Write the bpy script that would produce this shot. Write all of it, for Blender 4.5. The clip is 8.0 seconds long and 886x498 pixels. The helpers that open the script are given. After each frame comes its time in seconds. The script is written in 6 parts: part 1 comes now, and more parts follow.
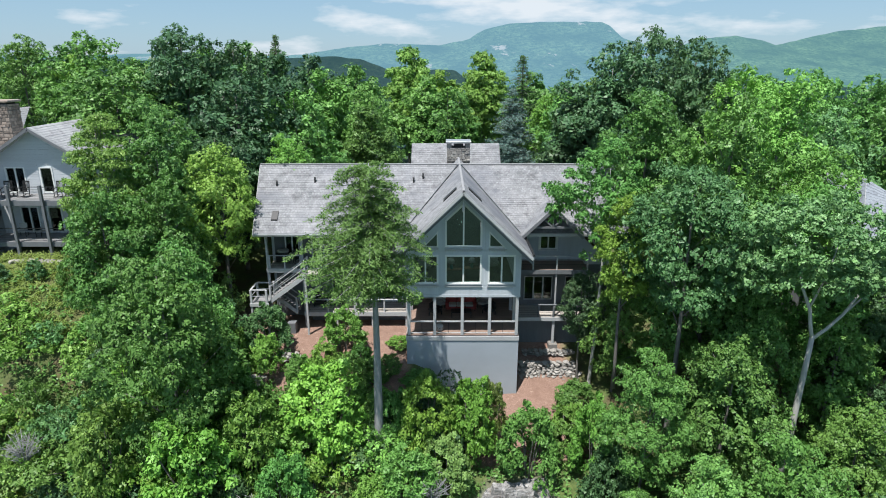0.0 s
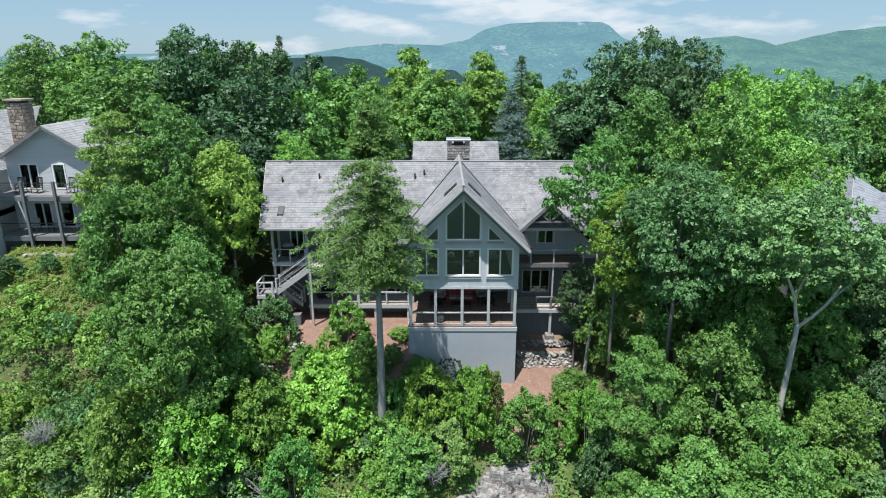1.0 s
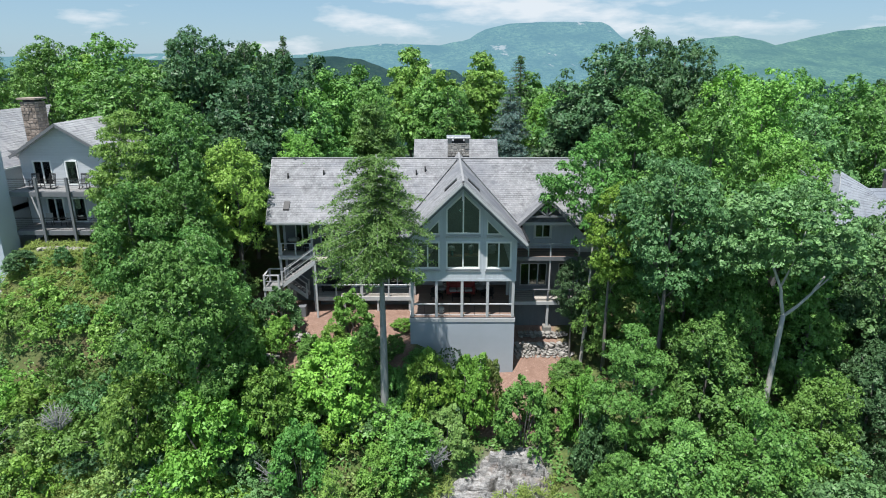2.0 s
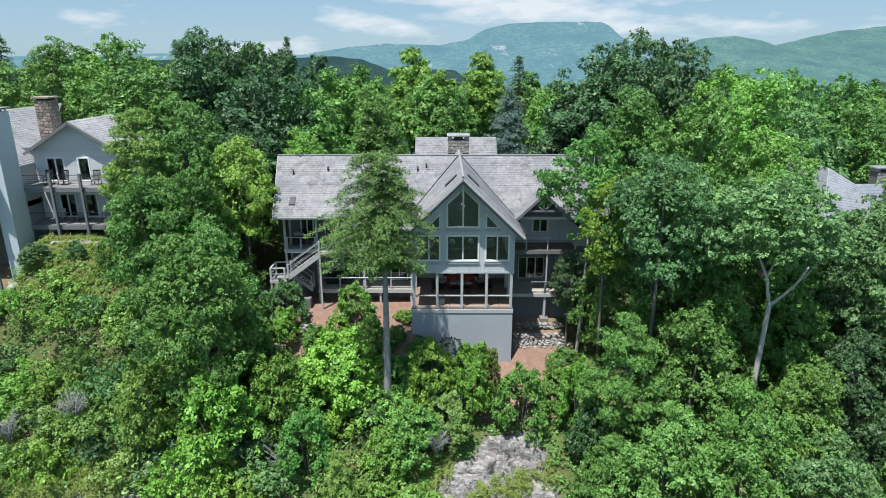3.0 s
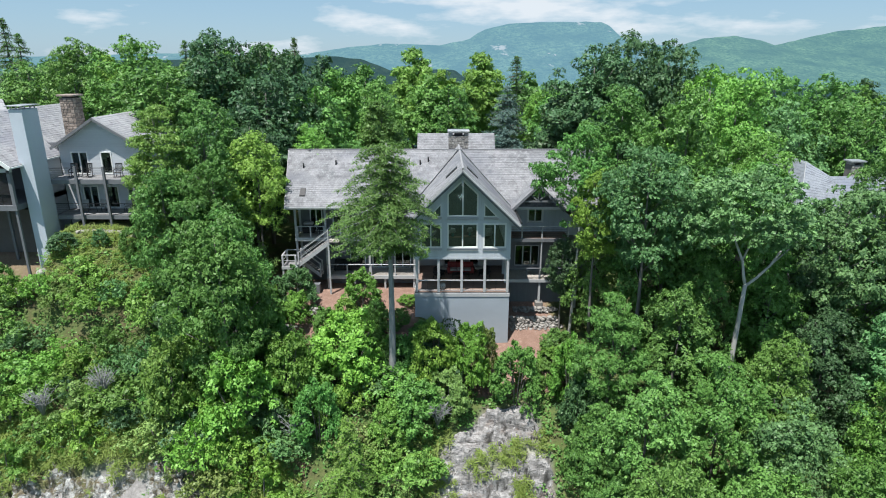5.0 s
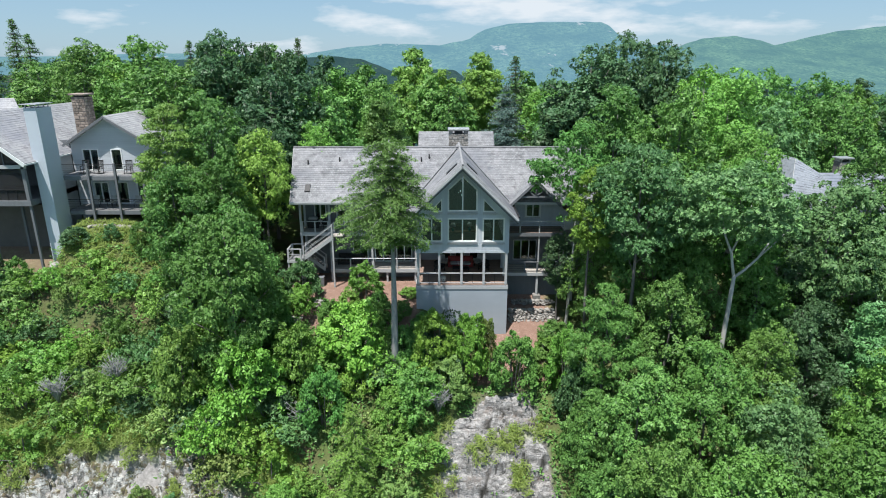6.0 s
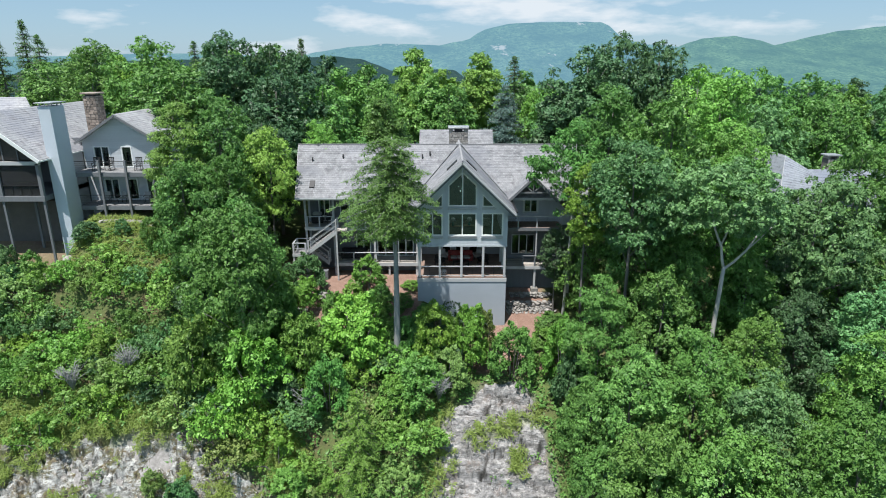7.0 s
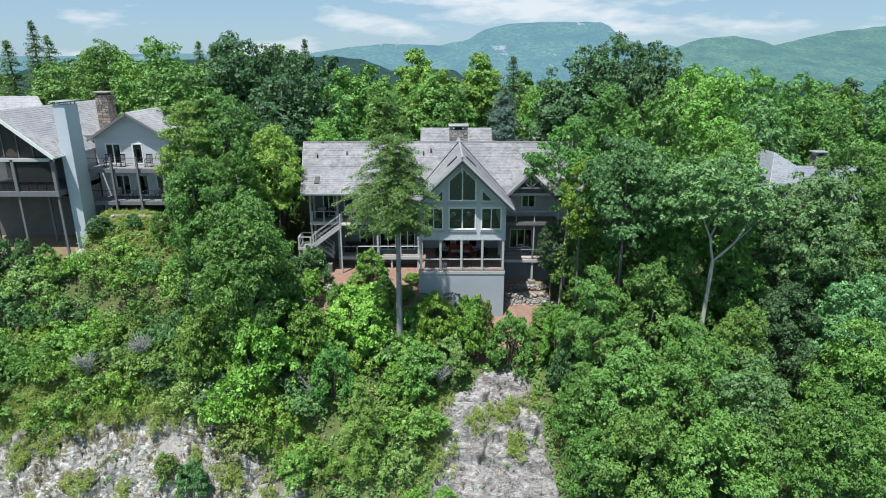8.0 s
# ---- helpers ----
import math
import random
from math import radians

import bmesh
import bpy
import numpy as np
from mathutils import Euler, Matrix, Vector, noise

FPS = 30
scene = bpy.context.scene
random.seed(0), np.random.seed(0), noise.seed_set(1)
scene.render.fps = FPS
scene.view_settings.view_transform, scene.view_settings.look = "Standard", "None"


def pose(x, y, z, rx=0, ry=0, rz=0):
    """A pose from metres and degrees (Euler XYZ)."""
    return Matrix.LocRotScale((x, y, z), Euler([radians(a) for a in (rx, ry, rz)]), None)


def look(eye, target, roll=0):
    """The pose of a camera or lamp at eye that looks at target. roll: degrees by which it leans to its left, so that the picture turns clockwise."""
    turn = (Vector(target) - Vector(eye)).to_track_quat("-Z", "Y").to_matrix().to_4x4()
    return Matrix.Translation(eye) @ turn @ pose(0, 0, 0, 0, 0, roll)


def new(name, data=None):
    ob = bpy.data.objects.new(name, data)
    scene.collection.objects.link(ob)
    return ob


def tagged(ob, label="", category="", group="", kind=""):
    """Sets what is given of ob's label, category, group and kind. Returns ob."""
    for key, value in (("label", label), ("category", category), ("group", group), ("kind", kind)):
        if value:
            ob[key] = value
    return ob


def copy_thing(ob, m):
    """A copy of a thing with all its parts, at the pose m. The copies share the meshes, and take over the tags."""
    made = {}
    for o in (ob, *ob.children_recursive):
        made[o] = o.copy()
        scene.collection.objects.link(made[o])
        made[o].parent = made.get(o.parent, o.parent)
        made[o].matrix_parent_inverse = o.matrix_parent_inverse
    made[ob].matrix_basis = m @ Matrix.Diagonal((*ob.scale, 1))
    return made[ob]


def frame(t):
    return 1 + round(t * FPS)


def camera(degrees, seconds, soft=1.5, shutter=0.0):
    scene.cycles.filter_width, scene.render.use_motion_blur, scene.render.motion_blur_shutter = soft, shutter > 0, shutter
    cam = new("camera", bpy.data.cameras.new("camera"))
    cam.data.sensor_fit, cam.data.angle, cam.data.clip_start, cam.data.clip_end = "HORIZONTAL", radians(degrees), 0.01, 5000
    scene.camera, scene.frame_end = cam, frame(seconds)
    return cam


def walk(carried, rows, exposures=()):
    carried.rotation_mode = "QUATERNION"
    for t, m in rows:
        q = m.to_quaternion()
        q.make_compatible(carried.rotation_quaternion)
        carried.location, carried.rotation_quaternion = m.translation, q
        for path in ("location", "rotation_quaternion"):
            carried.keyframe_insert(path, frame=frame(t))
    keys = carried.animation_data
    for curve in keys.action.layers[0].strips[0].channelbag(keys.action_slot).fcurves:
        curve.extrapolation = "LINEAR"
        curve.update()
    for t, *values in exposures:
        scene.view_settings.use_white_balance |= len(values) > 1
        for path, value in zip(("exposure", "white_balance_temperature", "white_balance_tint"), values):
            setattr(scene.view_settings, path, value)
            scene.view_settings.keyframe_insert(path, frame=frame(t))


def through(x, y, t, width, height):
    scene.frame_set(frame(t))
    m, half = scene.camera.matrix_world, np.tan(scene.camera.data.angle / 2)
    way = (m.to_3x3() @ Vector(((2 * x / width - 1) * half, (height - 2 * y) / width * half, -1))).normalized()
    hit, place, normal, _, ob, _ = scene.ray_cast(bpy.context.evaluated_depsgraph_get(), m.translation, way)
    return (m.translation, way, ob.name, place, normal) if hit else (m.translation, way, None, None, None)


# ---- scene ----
cam = camera(72.4, 8.0, 1.0)
PITCH = 17.269
ROWS = [
    (0.0, 0.0, 0.0, 18.0),
    (0.5, -0.019, -0.754, 18.0),
    (1.0, -0.038, -1.506, 18.0),
    (1.5, -0.057, -2.279, 18.0),
    (3.0, -0.119, -4.762, 18.0),
    (3.5, -0.14, -5.603, 18.0),
    (4.0, -0.161, -6.451, 18.0),
    (4.5, -0.182, -7.285, 18.0),
    (6.0, -0.245, -9.83, 18.0),
    (6.5, -0.268, -10.717, 18.0),
    (7.0, -0.289, -11.596, 18.0),
    (7.5, -0.313, -12.546, 18.0),
    (8.0, -0.339, -13.566, 18.0),
]
walk(cam, [(t, pose(x, y, z, 90 - PITCH, 0, 0)) for t, x, y, z in ROWS])

# ---- light ----
SUN = Vector((-0.20, -0.28, 0.94)).normalized()
scene.view_settings.exposure = 0.45
world = bpy.data.worlds.new("sky")
scene.world = world
world.use_nodes = True
wn, wl = world.node_tree.nodes, world.node_tree.links
sky = wn.new("ShaderNodeTexSky")
sky.sky_type = "NISHITA"
sky.sun_disc = False
sky.sun_elevation = math.asin(SUN.z)
sky.sun_rotation = math.atan2(SUN.x, SUN.y)
sky.altitude = 900
sky.air_density, sky.dust_density, sky.ozone_density = 1.0, 0.8, 1.5
back = wn["Background"]
back.inputs["Strength"].default_value = 0.10
coord = wn.new("ShaderNodeTexCoord")
stretch = wn.new("ShaderNodeMapping")
stretch.inputs["Scale"].default_value = (1.0, 1.0, 4.0)
stretch.inputs["Location"].default_value = (1.35, 0.4, 0.3)
cloud = wn.new("ShaderNodeTexNoise")
cloud.inputs["Scale"].default_value = 5.5
cloud.inputs["Detail"].default_value = 7
cloud.inputs["Roughness"].default_value = 0.55
cover = wn.new("ShaderNodeValToRGB")
cover.color_ramp.elements[0].position, cover.color_ramp.elements[1].position = 0.53, 0.68
cover.color_ramp.elements[0].color = (0.0, 0.0, 0.0, 1)
cover.color_ramp.elements[1].color = (0.85, 0.85, 0.85, 1)
haze = wn.new("ShaderNodeMix")
haze.data_type = "RGBA"
haze.inputs[0].default_value = 0.7
haze.inputs[7].default_value = (2.1, 3.6, 5.0, 1)
veil = wn.new("ShaderNodeMix")
veil.data_type = "RGBA"
veil.inputs[7].default_value = (6.2, 6.6, 7.0, 1)
wl.new(coord.outputs["Generated"], stretch.inputs["Vector"])
wl.new(stretch.outputs["Vector"], cloud.inputs["Vector"])
wl.new(cloud.outputs["Fac"], cover.inputs["Fac"])
wl.new(cover.outputs["Color"], veil.inputs[0])
wl.new(sky.outputs["Color"], haze.inputs[6])
wl.new(haze.outputs[2], veil.inputs[6])
wl.new(veil.outputs[2], back.inputs["Color"])

sun_data = bpy.data.lights.new("sun", "SUN")
sun_data.energy, sun_data.angle, sun_data.color = 5.2, radians(0.6), (1.0, 0.97, 0.92)
# the chandelier in the tower's upper room
bulbs = bpy.data.lights.new("chandelier_light", "POINT")
bulbs.energy, bulbs.shadow_soft_size, bulbs.color = 70, 0.3, (0.92, 0.98, 1.0)
new("chandelier_light", bulbs).location = (1.3, 41.2, 7.2)
new("sun", sun_data).matrix_world = look(SUN * 100, (0, 0, 0))

# ---- materials ----
def nodes_of(name):
    m = bpy.data.materials.new(name)
    m.use_nodes = True
    return m, m.node_tree.nodes, m.node_tree.links, m.node_tree.nodes["Principled BSDF"]


def mixed(n, l, fac, a, b, blend="MIX"):
    """A colour mix; each of fac, a, b is a socket or a value."""
    k = n.new("ShaderNodeMix")
    k.data_type, k.blend_type = "RGBA", blend
    for socket, v in ((k.inputs[0], fac), (k.inputs[6], a), (k.inputs[7], b)):
        if isinstance(v, bpy.types.NodeSocket):
            l.new(v, socket)
        else:
            socket.default_value = v if not isinstance(v, tuple) else (*v[:3], 1)
    return k.outputs[2]


def noise_tex(n, l, vec, scale, detail=4, rough=0.55, lo=0.3, hi=0.7):
    t = n.new("ShaderNodeTexNoise")
    t.inputs["Scale"].default_value, t.inputs["Detail"].default_value, t.inputs["Roughness"].default_value = scale, detail, rough
    l.new(vec, t.inputs["Vector"])
    r = n.new("ShaderNodeMapRange")
    r.inputs["From Min"].default_value, r.inputs["From Max"].default_value = lo, hi
    l.new(t.outputs["Fac"], r.inputs["Value"])
    return r.outputs["Result"]


def place_of(n, l, scale=(1, 1, 1), source="Object"):
    c = n.new("ShaderNodeTexCoord")
    m = n.new("ShaderNodeMapping")
    m.inputs["Scale"].default_value = scale
    l.new(c.outputs[source], m.inputs["Vector"])
    return m.outputs["Vector"]


def bumped(n, l, shader, height, strength, distance=0.02):
    b = n.new("ShaderNodeBump")
    b.inputs["Strength"].default_value, b.inputs["Distance"].default_value = strength, distance
    l.new(height, b.inputs["Height"])
    l.new(b.outputs["Normal"], shader.inputs["Normal"])


def surface(name, a, b, rough=0.7, fine=12.0, coarse=0.7, stretch=(1, 1, 1), bump=0.3, wear=0.5, piece=0.0, metallic=0.0):
    """A weathered surface: grain between the colours a and b, broad stains, relief, and a shade of its own for each piece."""
    m, n, l, sh = nodes_of(name)
    vec = place_of(n, l, stretch)
    grain = noise_tex(n, l, vec, fine, 5, 0.6)
    broad = noise_tex(n, l, vec, coarse, 4, 0.6)
    c = mixed(n, l, grain, a, b)
    dark = tuple(v * 0.72 for v in a)
    k = n.new("ShaderNodeMath")
    k.operation = "MULTIPLY"
    k.inputs[1].default_value = wear
    l.new(broad, k.inputs[0])
    c = mixed(n, l, k.outputs[0], c, dark)
    if piece:
        info = n.new("ShaderNodeObjectInfo")
        r = n.new("ShaderNodeMapRange")
        r.inputs["To Min"].default_value, r.inputs["To Max"].default_value = 1 - piece, 1 + piece
        l.new(info.outputs["Random"], r.inputs["Value"])
        h = n.new("ShaderNodeHueSaturation")
        l.new(r.outputs["Result"], h.inputs["Value"])
        l.new(c, h.inputs["Color"])
        c = h.outputs["Color"]
    l.new(c, sh.inputs["Base Color"])
    sh.inputs["Roughness"].default_value, sh.inputs["Metallic"].default_value = rough, metallic
    if bump:
        bumped(n, l, sh, grain, bump)
    return m


def shingles(name, a, b, width=0.42):
    """Weathered shingles: u runs along the course in metres, v counts courses."""
    m, n, l, sh = nodes_of(name)
    uv = n.new("ShaderNodeUVMap")
    t = n.new("ShaderNodeTexBrick")
    t.offset, t.squash = 0.5, 1.0
    for key, v in (("Scale", 1.0), ("Mortar Size", 0.012), ("Mortar Smooth", 0.3), ("Bias", 0.0), ("Brick Width", width), ("Row Height", 1.0)):
        t.inputs[key].default_value = v
    t.inputs["Color1"].default_value, t.inputs["Color2"].default_value = (*a, 1), (*b, 1)
    t.inputs["Mortar"].default_value = (*(v * 0.66 for v in a), 1)
    l.new(uv.outputs["UV"], t.inputs["Vector"])
    vec = place_of(n, l)
    broad = noise_tex(n, l, vec, 0.45, 5, 0.65)
    grain = noise_tex(n, l, vec, 9.0, 4, 0.6)
    c = mixed(n, l, grain, t.outputs["Color"], tuple(v * 0.78 for v in a))
    c = mixed(n, l, broad, c, mixed(n, l, 0.55, c, (b[0] * 1.1, b[1] * 1.08, b[2] * 1.08)))
    c = mixed(n, l, noise_tex(n, l, vec, 1.7, 5, 0.7, 0.5, 0.72), c, (a[0] * 0.62, a[1] * 0.58, a[2] * 0.60))
    c = mixed(n, l, noise_tex(n, l, vec, 0.22, 3, 0.6, 0.5, 0.75), c, (a[0] * 0.80, a[1] * 0.82, a[2] * 0.92))
    l.new(c, sh.inputs["Base Color"])
    sh.inputs["Roughness"].default_value = 0.75
    bumped(n, l, sh, t.outputs["Fac"], -0.4, 0.02)
    return m


def leafy(name, a, b, c, gloss=0.44, through=0.17):
    """Leaves: each its own shade between a and b, each plant shifted towards c, light coming through."""
    m, n, l, sh = nodes_of(name)
    a, b, c = (tuple(k * v * w for v, w in zip(q, (1.02, 1.0, 1.08))) for k, q in ((0.86, a), (1.32, b), (1.12, c)))
    geo = n.new("ShaderNodeNewGeometry")
    info = n.new("ShaderNodeObjectInfo")
    col = mixed(n, l, geo.outputs["Random Per Island"], a, b)
    half = n.new("ShaderNodeMath")
    half.operation = "MULTIPLY"
    half.inputs[1].default_value = 0.75
    l.new(info.outputs["Random"], half.inputs[0])
    col = mixed(n, l, half.outputs[0], col, c)
    vec = place_of(n, l)
    col = mixed(n, l, noise_tex(n, l, vec, 0.55, 3), col, mixed(n, l, 0.45, col, b))
    # each plant a little lighter or darker, yellower or bluer than its kind
    own = n.new("ShaderNodeHueSaturation")
    for key, times, lo, hi in (("Value", 17.0, 0.74, 1.22), ("Hue", 29.0, 0.480, 0.512)):
        k = n.new("ShaderNodeMath")
        k.operation = "MULTIPLY"
        k.inputs[1].default_value = times
        part_ = n.new("ShaderNodeMath")
        part_.operation = "FRACT"
        span = n.new("ShaderNodeMapRange")
        span.inputs["To Min"].default_value, span.inputs["To Max"].default_value = lo, hi
        l.new(info.outputs["Random"], k.inputs[0])
        l.new(k.outputs[0], part_.inputs[0])
        l.new(part_.outputs[0], span.inputs["Value"])
        l.new(span.outputs["Result"], own.inputs[key])
    l.new(col, own.inputs["Color"])
    col = own.outputs["Color"]
    l.new(col, sh.inputs["Base Color"])
    sh.inputs["Roughness"].default_value = gloss
    sh.inputs["Specular IOR Level"].default_value = 0.28
    tr = n.new("ShaderNodeBsdfTranslucent")
    l.new(mixed(n, l, 0.5, col, (b[0] * 1.2, b[1] * 1.3, b[2] * 0.6)), tr.inputs["Color"])
    mix = n.new("ShaderNodeMixShader")
    mix.inputs["Fac"].default_value = through
    l.new(sh.outputs["BSDF"], mix.inputs[1])
    l.new(tr.outputs["BSDF"], mix.inputs[2])
    l.new(mix.outputs["Shader"], n["Material Output"].inputs["Surface"])
    return m


def glass(name, tint=(0.62, 0.74, 0.72)):
    m, n, l, sh = nodes_of(name)
    g = n.new("ShaderNodeBsdfGlossy")
    g.inputs["Roughness"].default_value = 0.02
    t = n.new("ShaderNodeBsdfTransparent")
    t.inputs["Color"].default_value = (*tint, 1)
    f = n.new("ShaderNodeFresnel")
    f.inputs["IOR"].default_value = 1.8
    mix = n.new("ShaderNodeMixShader")
    l.new(f.outputs["Fac"], mix.inputs["Fac"])
    l.new(t.outputs["BSDF"], mix.inputs[1])
    l.new(g.outputs["BSDF"], mix.inputs[2])
    l.new(mix.outputs["Shader"], n["Material Output"].inputs["Surface"])
    return m


def hazed(name, a, b, glow, amount, scale, bare=0.0):
    """Woods far off: tree-sized mottling, with the distance haze painted in as a surface glow."""
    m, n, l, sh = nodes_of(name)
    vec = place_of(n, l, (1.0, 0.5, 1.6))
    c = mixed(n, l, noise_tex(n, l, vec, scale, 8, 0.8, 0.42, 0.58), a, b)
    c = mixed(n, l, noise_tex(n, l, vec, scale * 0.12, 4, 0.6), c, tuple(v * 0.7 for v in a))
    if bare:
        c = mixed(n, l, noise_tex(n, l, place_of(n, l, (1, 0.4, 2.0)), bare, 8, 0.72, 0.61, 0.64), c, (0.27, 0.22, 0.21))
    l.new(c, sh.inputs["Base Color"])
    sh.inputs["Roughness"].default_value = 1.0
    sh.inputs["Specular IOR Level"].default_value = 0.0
    # the haze is emission of the slope itself, nothing hangs in between
    sh.inputs["Emission Color"].default_value = (*glow, 1)
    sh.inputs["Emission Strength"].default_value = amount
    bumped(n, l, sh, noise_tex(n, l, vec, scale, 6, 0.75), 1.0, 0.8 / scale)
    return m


ROOF = shingles("roof_shingles", (0.150, 0.156, 0.168), (0.315, 0.320, 0.335), 0.23)
ROOF_PALE = shingles("pale_shingles", (0.265, 0.27, 0.285), (0.40, 0.405, 0.42), 0.25)
STUCCO = surface("blue_grey_stucco", (0.36, 0.41, 0.465), (0.41, 0.455, 0.505), 0.85, 20, 0.35, (1, 1, 1.6), 0.15, 0.35)
SIDING = surface("grey_siding", (0.50, 0.545, 0.595), (0.60, 0.64, 0.685), 0.75, 8, 0.5, (6, 6, 0.7), 0.25, 0.4, 0.08)
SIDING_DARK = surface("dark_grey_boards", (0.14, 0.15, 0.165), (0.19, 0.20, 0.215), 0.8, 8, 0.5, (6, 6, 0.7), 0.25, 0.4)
TRIM = surface("grey_trim_paint", (0.42, 0.435, 0.45), (0.50, 0.51, 0.52), 0.6, 14, 1.0, (1, 1, 1), 0.1, 0.3)
WHITE = surface("white_window_paint", (0.72, 0.75, 0.74), (0.80, 0.82, 0.81), 0.5, 14, 1.5, (1, 1, 1), 0.05, 0.2)
DECK = surface("weathered_deck_boards", (0.36, 0.33, 0.30), (0.48, 0.45, 0.42), 0.8, 6, 0.6, (0.6, 8, 4), 0.3, 0.4, 0.1)
DECK_GREY = surface("grey_deck_boards", (0.20, 0.20, 0.205), (0.29, 0.29, 0.295), 0.8, 6, 0.6, (0.6, 8, 4), 0.3, 0.4, 0.1)
DECK_BROWN = surface("brown_deck_boards", (0.22, 0.15, 0.12), (0.32, 0.23, 0.19), 0.8, 6, 0.6, (0.6, 8, 4), 0.3, 0.4, 0.1)
GLASS = glass("window_glass")
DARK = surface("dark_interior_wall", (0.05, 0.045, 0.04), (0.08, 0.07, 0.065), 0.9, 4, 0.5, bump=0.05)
INNER = surface("interior_panelling", (0.085, 0.12, 0.125), (0.11, 0.15, 0.155), 0.9, 4, 0.5, bump=0.05)
WOOD_FLOOR = surface("interior_wood_floor", (0.16, 0.09, 0.05), (0.24, 0.14, 0.08), 0.5, 5, 0.5, (0.6, 8, 1), 0.1)
STONE = surface("grey_field_stone", (0.24, 0.225, 0.21), (0.40, 0.385, 0.36), 0.9, 5, 1.0, bump=0.6, wear=0.5, piece=0.25)
STONE_WARM = surface("brown_chimney_stone", (0.20, 0.155, 0.125), (0.36, 0.31, 0.27), 0.9, 5, 1.0, bump=0.6, wear=0.5, piece=0.35)
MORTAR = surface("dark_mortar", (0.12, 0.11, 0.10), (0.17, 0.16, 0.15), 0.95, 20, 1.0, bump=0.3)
RIDGE = surface("grey_ridge_cap", (0.24, 0.24, 0.25), (0.32, 0.32, 0.33), 0.8, 10, 0.8, bump=0.2)
FLOOR_DARK = surface("dark_interior_carpet", (0.026, 0.032, 0.032), (0.045, 0.05, 0.05), 0.95, 20, 0.5, bump=0.1)
METAL_DARK = surface("dark_metal", (0.03, 0.03, 0.032), (0.05, 0.05, 0.052), 0.45, 20, 1.0, bump=0.05, metallic=0.6)
METAL_PALE = surface("galvanised_metal", (0.45, 0.46, 0.47), (0.56, 0.57, 0.58), 0.4, 16, 1.0, bump=0.05, metallic=0.6)
BARK = surface("grey_bark", (0.12, 0.11, 0.10), (0.24, 0.23, 0.22), 0.95, 7, 0.8, (1, 1, 0.25), 0.8, 0.5)
BARK_BLUE = surface("lichened_grey_bark", (0.20, 0.205, 0.21), (0.36, 0.365, 0.37), 0.95, 7, 0.8, (1, 1, 0.25), 0.8, 0.4)
BARK_PALE = surface("pale_bark", (0.38, 0.375, 0.36), (0.56, 0.55, 0.53), 0.9, 6, 0.8, (1, 1, 0.3), 0.5, 0.5)
RED = surface("red_cushion_cloth", (0.22, 0.035, 0.03), (0.30, 0.05, 0.045), 0.9, 30, 2, bump=0.1)
CLOTH_PALE = surface("pale_cushion_cloth", (0.36, 0.355, 0.34), (0.46, 0.455, 0.44), 0.9, 30, 2, bump=0.1)
BLACK_PAINT = surface("black_painted_wood", (0.012, 0.012, 0.013), (0.025, 0.025, 0.026), 0.5, 14, 1.0, bump=0.1)
TEAL = surface("teal_glazed_ceramic", (0.02, 0.16, 0.16), (0.05, 0.25, 0.24), 0.25, 6, 2, bump=0.0)

LEAF_MID = leafy("mid_green_leaves", (0.028, 0.105, 0.028), (0.136, 0.295, 0.068), (0.100, 0.225, 0.042))
LEAF_DARK = leafy("dark_green_leaves", (0.020, 0.062, 0.030), (0.078, 0.165, 0.066), (0.058, 0.130, 0.044))
LEAF_BRIGHT = leafy("bright_green_leaves", (0.052, 0.155, 0.030), (0.190, 0.365, 0.076), (0.155, 0.31, 0.044))
LEAF_BLUE = leafy("cool_green_leaves", (0.032, 0.105, 0.046), (0.136, 0.285, 0.098), (0.094, 0.225, 0.068))
LEAF_YELLOW = leafy("yellow_green_leaves", (0.065, 0.185, 0.030), (0.200, 0.390, 0.070), (0.165, 0.33, 0.042))
LEAF_OLIVE = leafy("olive_shrub_leaves", (0.065, 0.145, 0.042), (0.205, 0.325, 0.088), (0.175, 0.25, 0.065))
NEEDLE = leafy("hemlock_needles", (0.022, 0.072, 0.023), (0.098, 0.210, 0.052), (0.090, 0.18, 0.045), 0.5, 0.25)
NEEDLE_BLUE = leafy("blue_spruce_needles", (0.045, 0.095, 0.085), (0.130, 0.215, 0.185), (0.09, 0.16, 0.14), 0.55, 0.1)
GRASSY = leafy("dry_grass_blades", (0.090, 0.180, 0.035), (0.310, 0.400, 0.100), (0.26, 0.31, 0.085), 0.6, 0.35)
NEEDLE_LIGHT = leafy("young_hemlock_needles", (0.046, 0.125, 0.028), (0.170, 0.300, 0.060), (0.140, 0.25, 0.048), 0.5, 0.25)


def mesh_screen(name):
    m, n, l, sh = nodes_of(name)
    sh.inputs["Base Color"].default_value = (0.02, 0.021, 0.022, 1)
    sh.inputs["Roughness"].default_value = 0.8
    t = n.new("ShaderNodeBsdfTransparent")
    mix = n.new("ShaderNodeMixShader")
    mix.inputs["Fac"].default_value = 0.55
    l.new(t.outputs["BSDF"], mix.inputs[1])
    l.new(sh.outputs["BSDF"], mix.inputs[2])
    l.new(mix.outputs["Shader"], n["Material Output"].inputs["Surface"])
    return m


SCREEN = mesh_screen("dark_insect_screen")

# ---- building helpers ----
def join_up(ob, parent):
    if parent is not None:
        ob.parent = parent
        m = parent.matrix_basis.copy()
        if parent.parent is not None:
            m = parent.parent.matrix_basis @ parent.matrix_parent_inverse @ m
        ob.matrix_parent_inverse = m.inverted()
    return ob


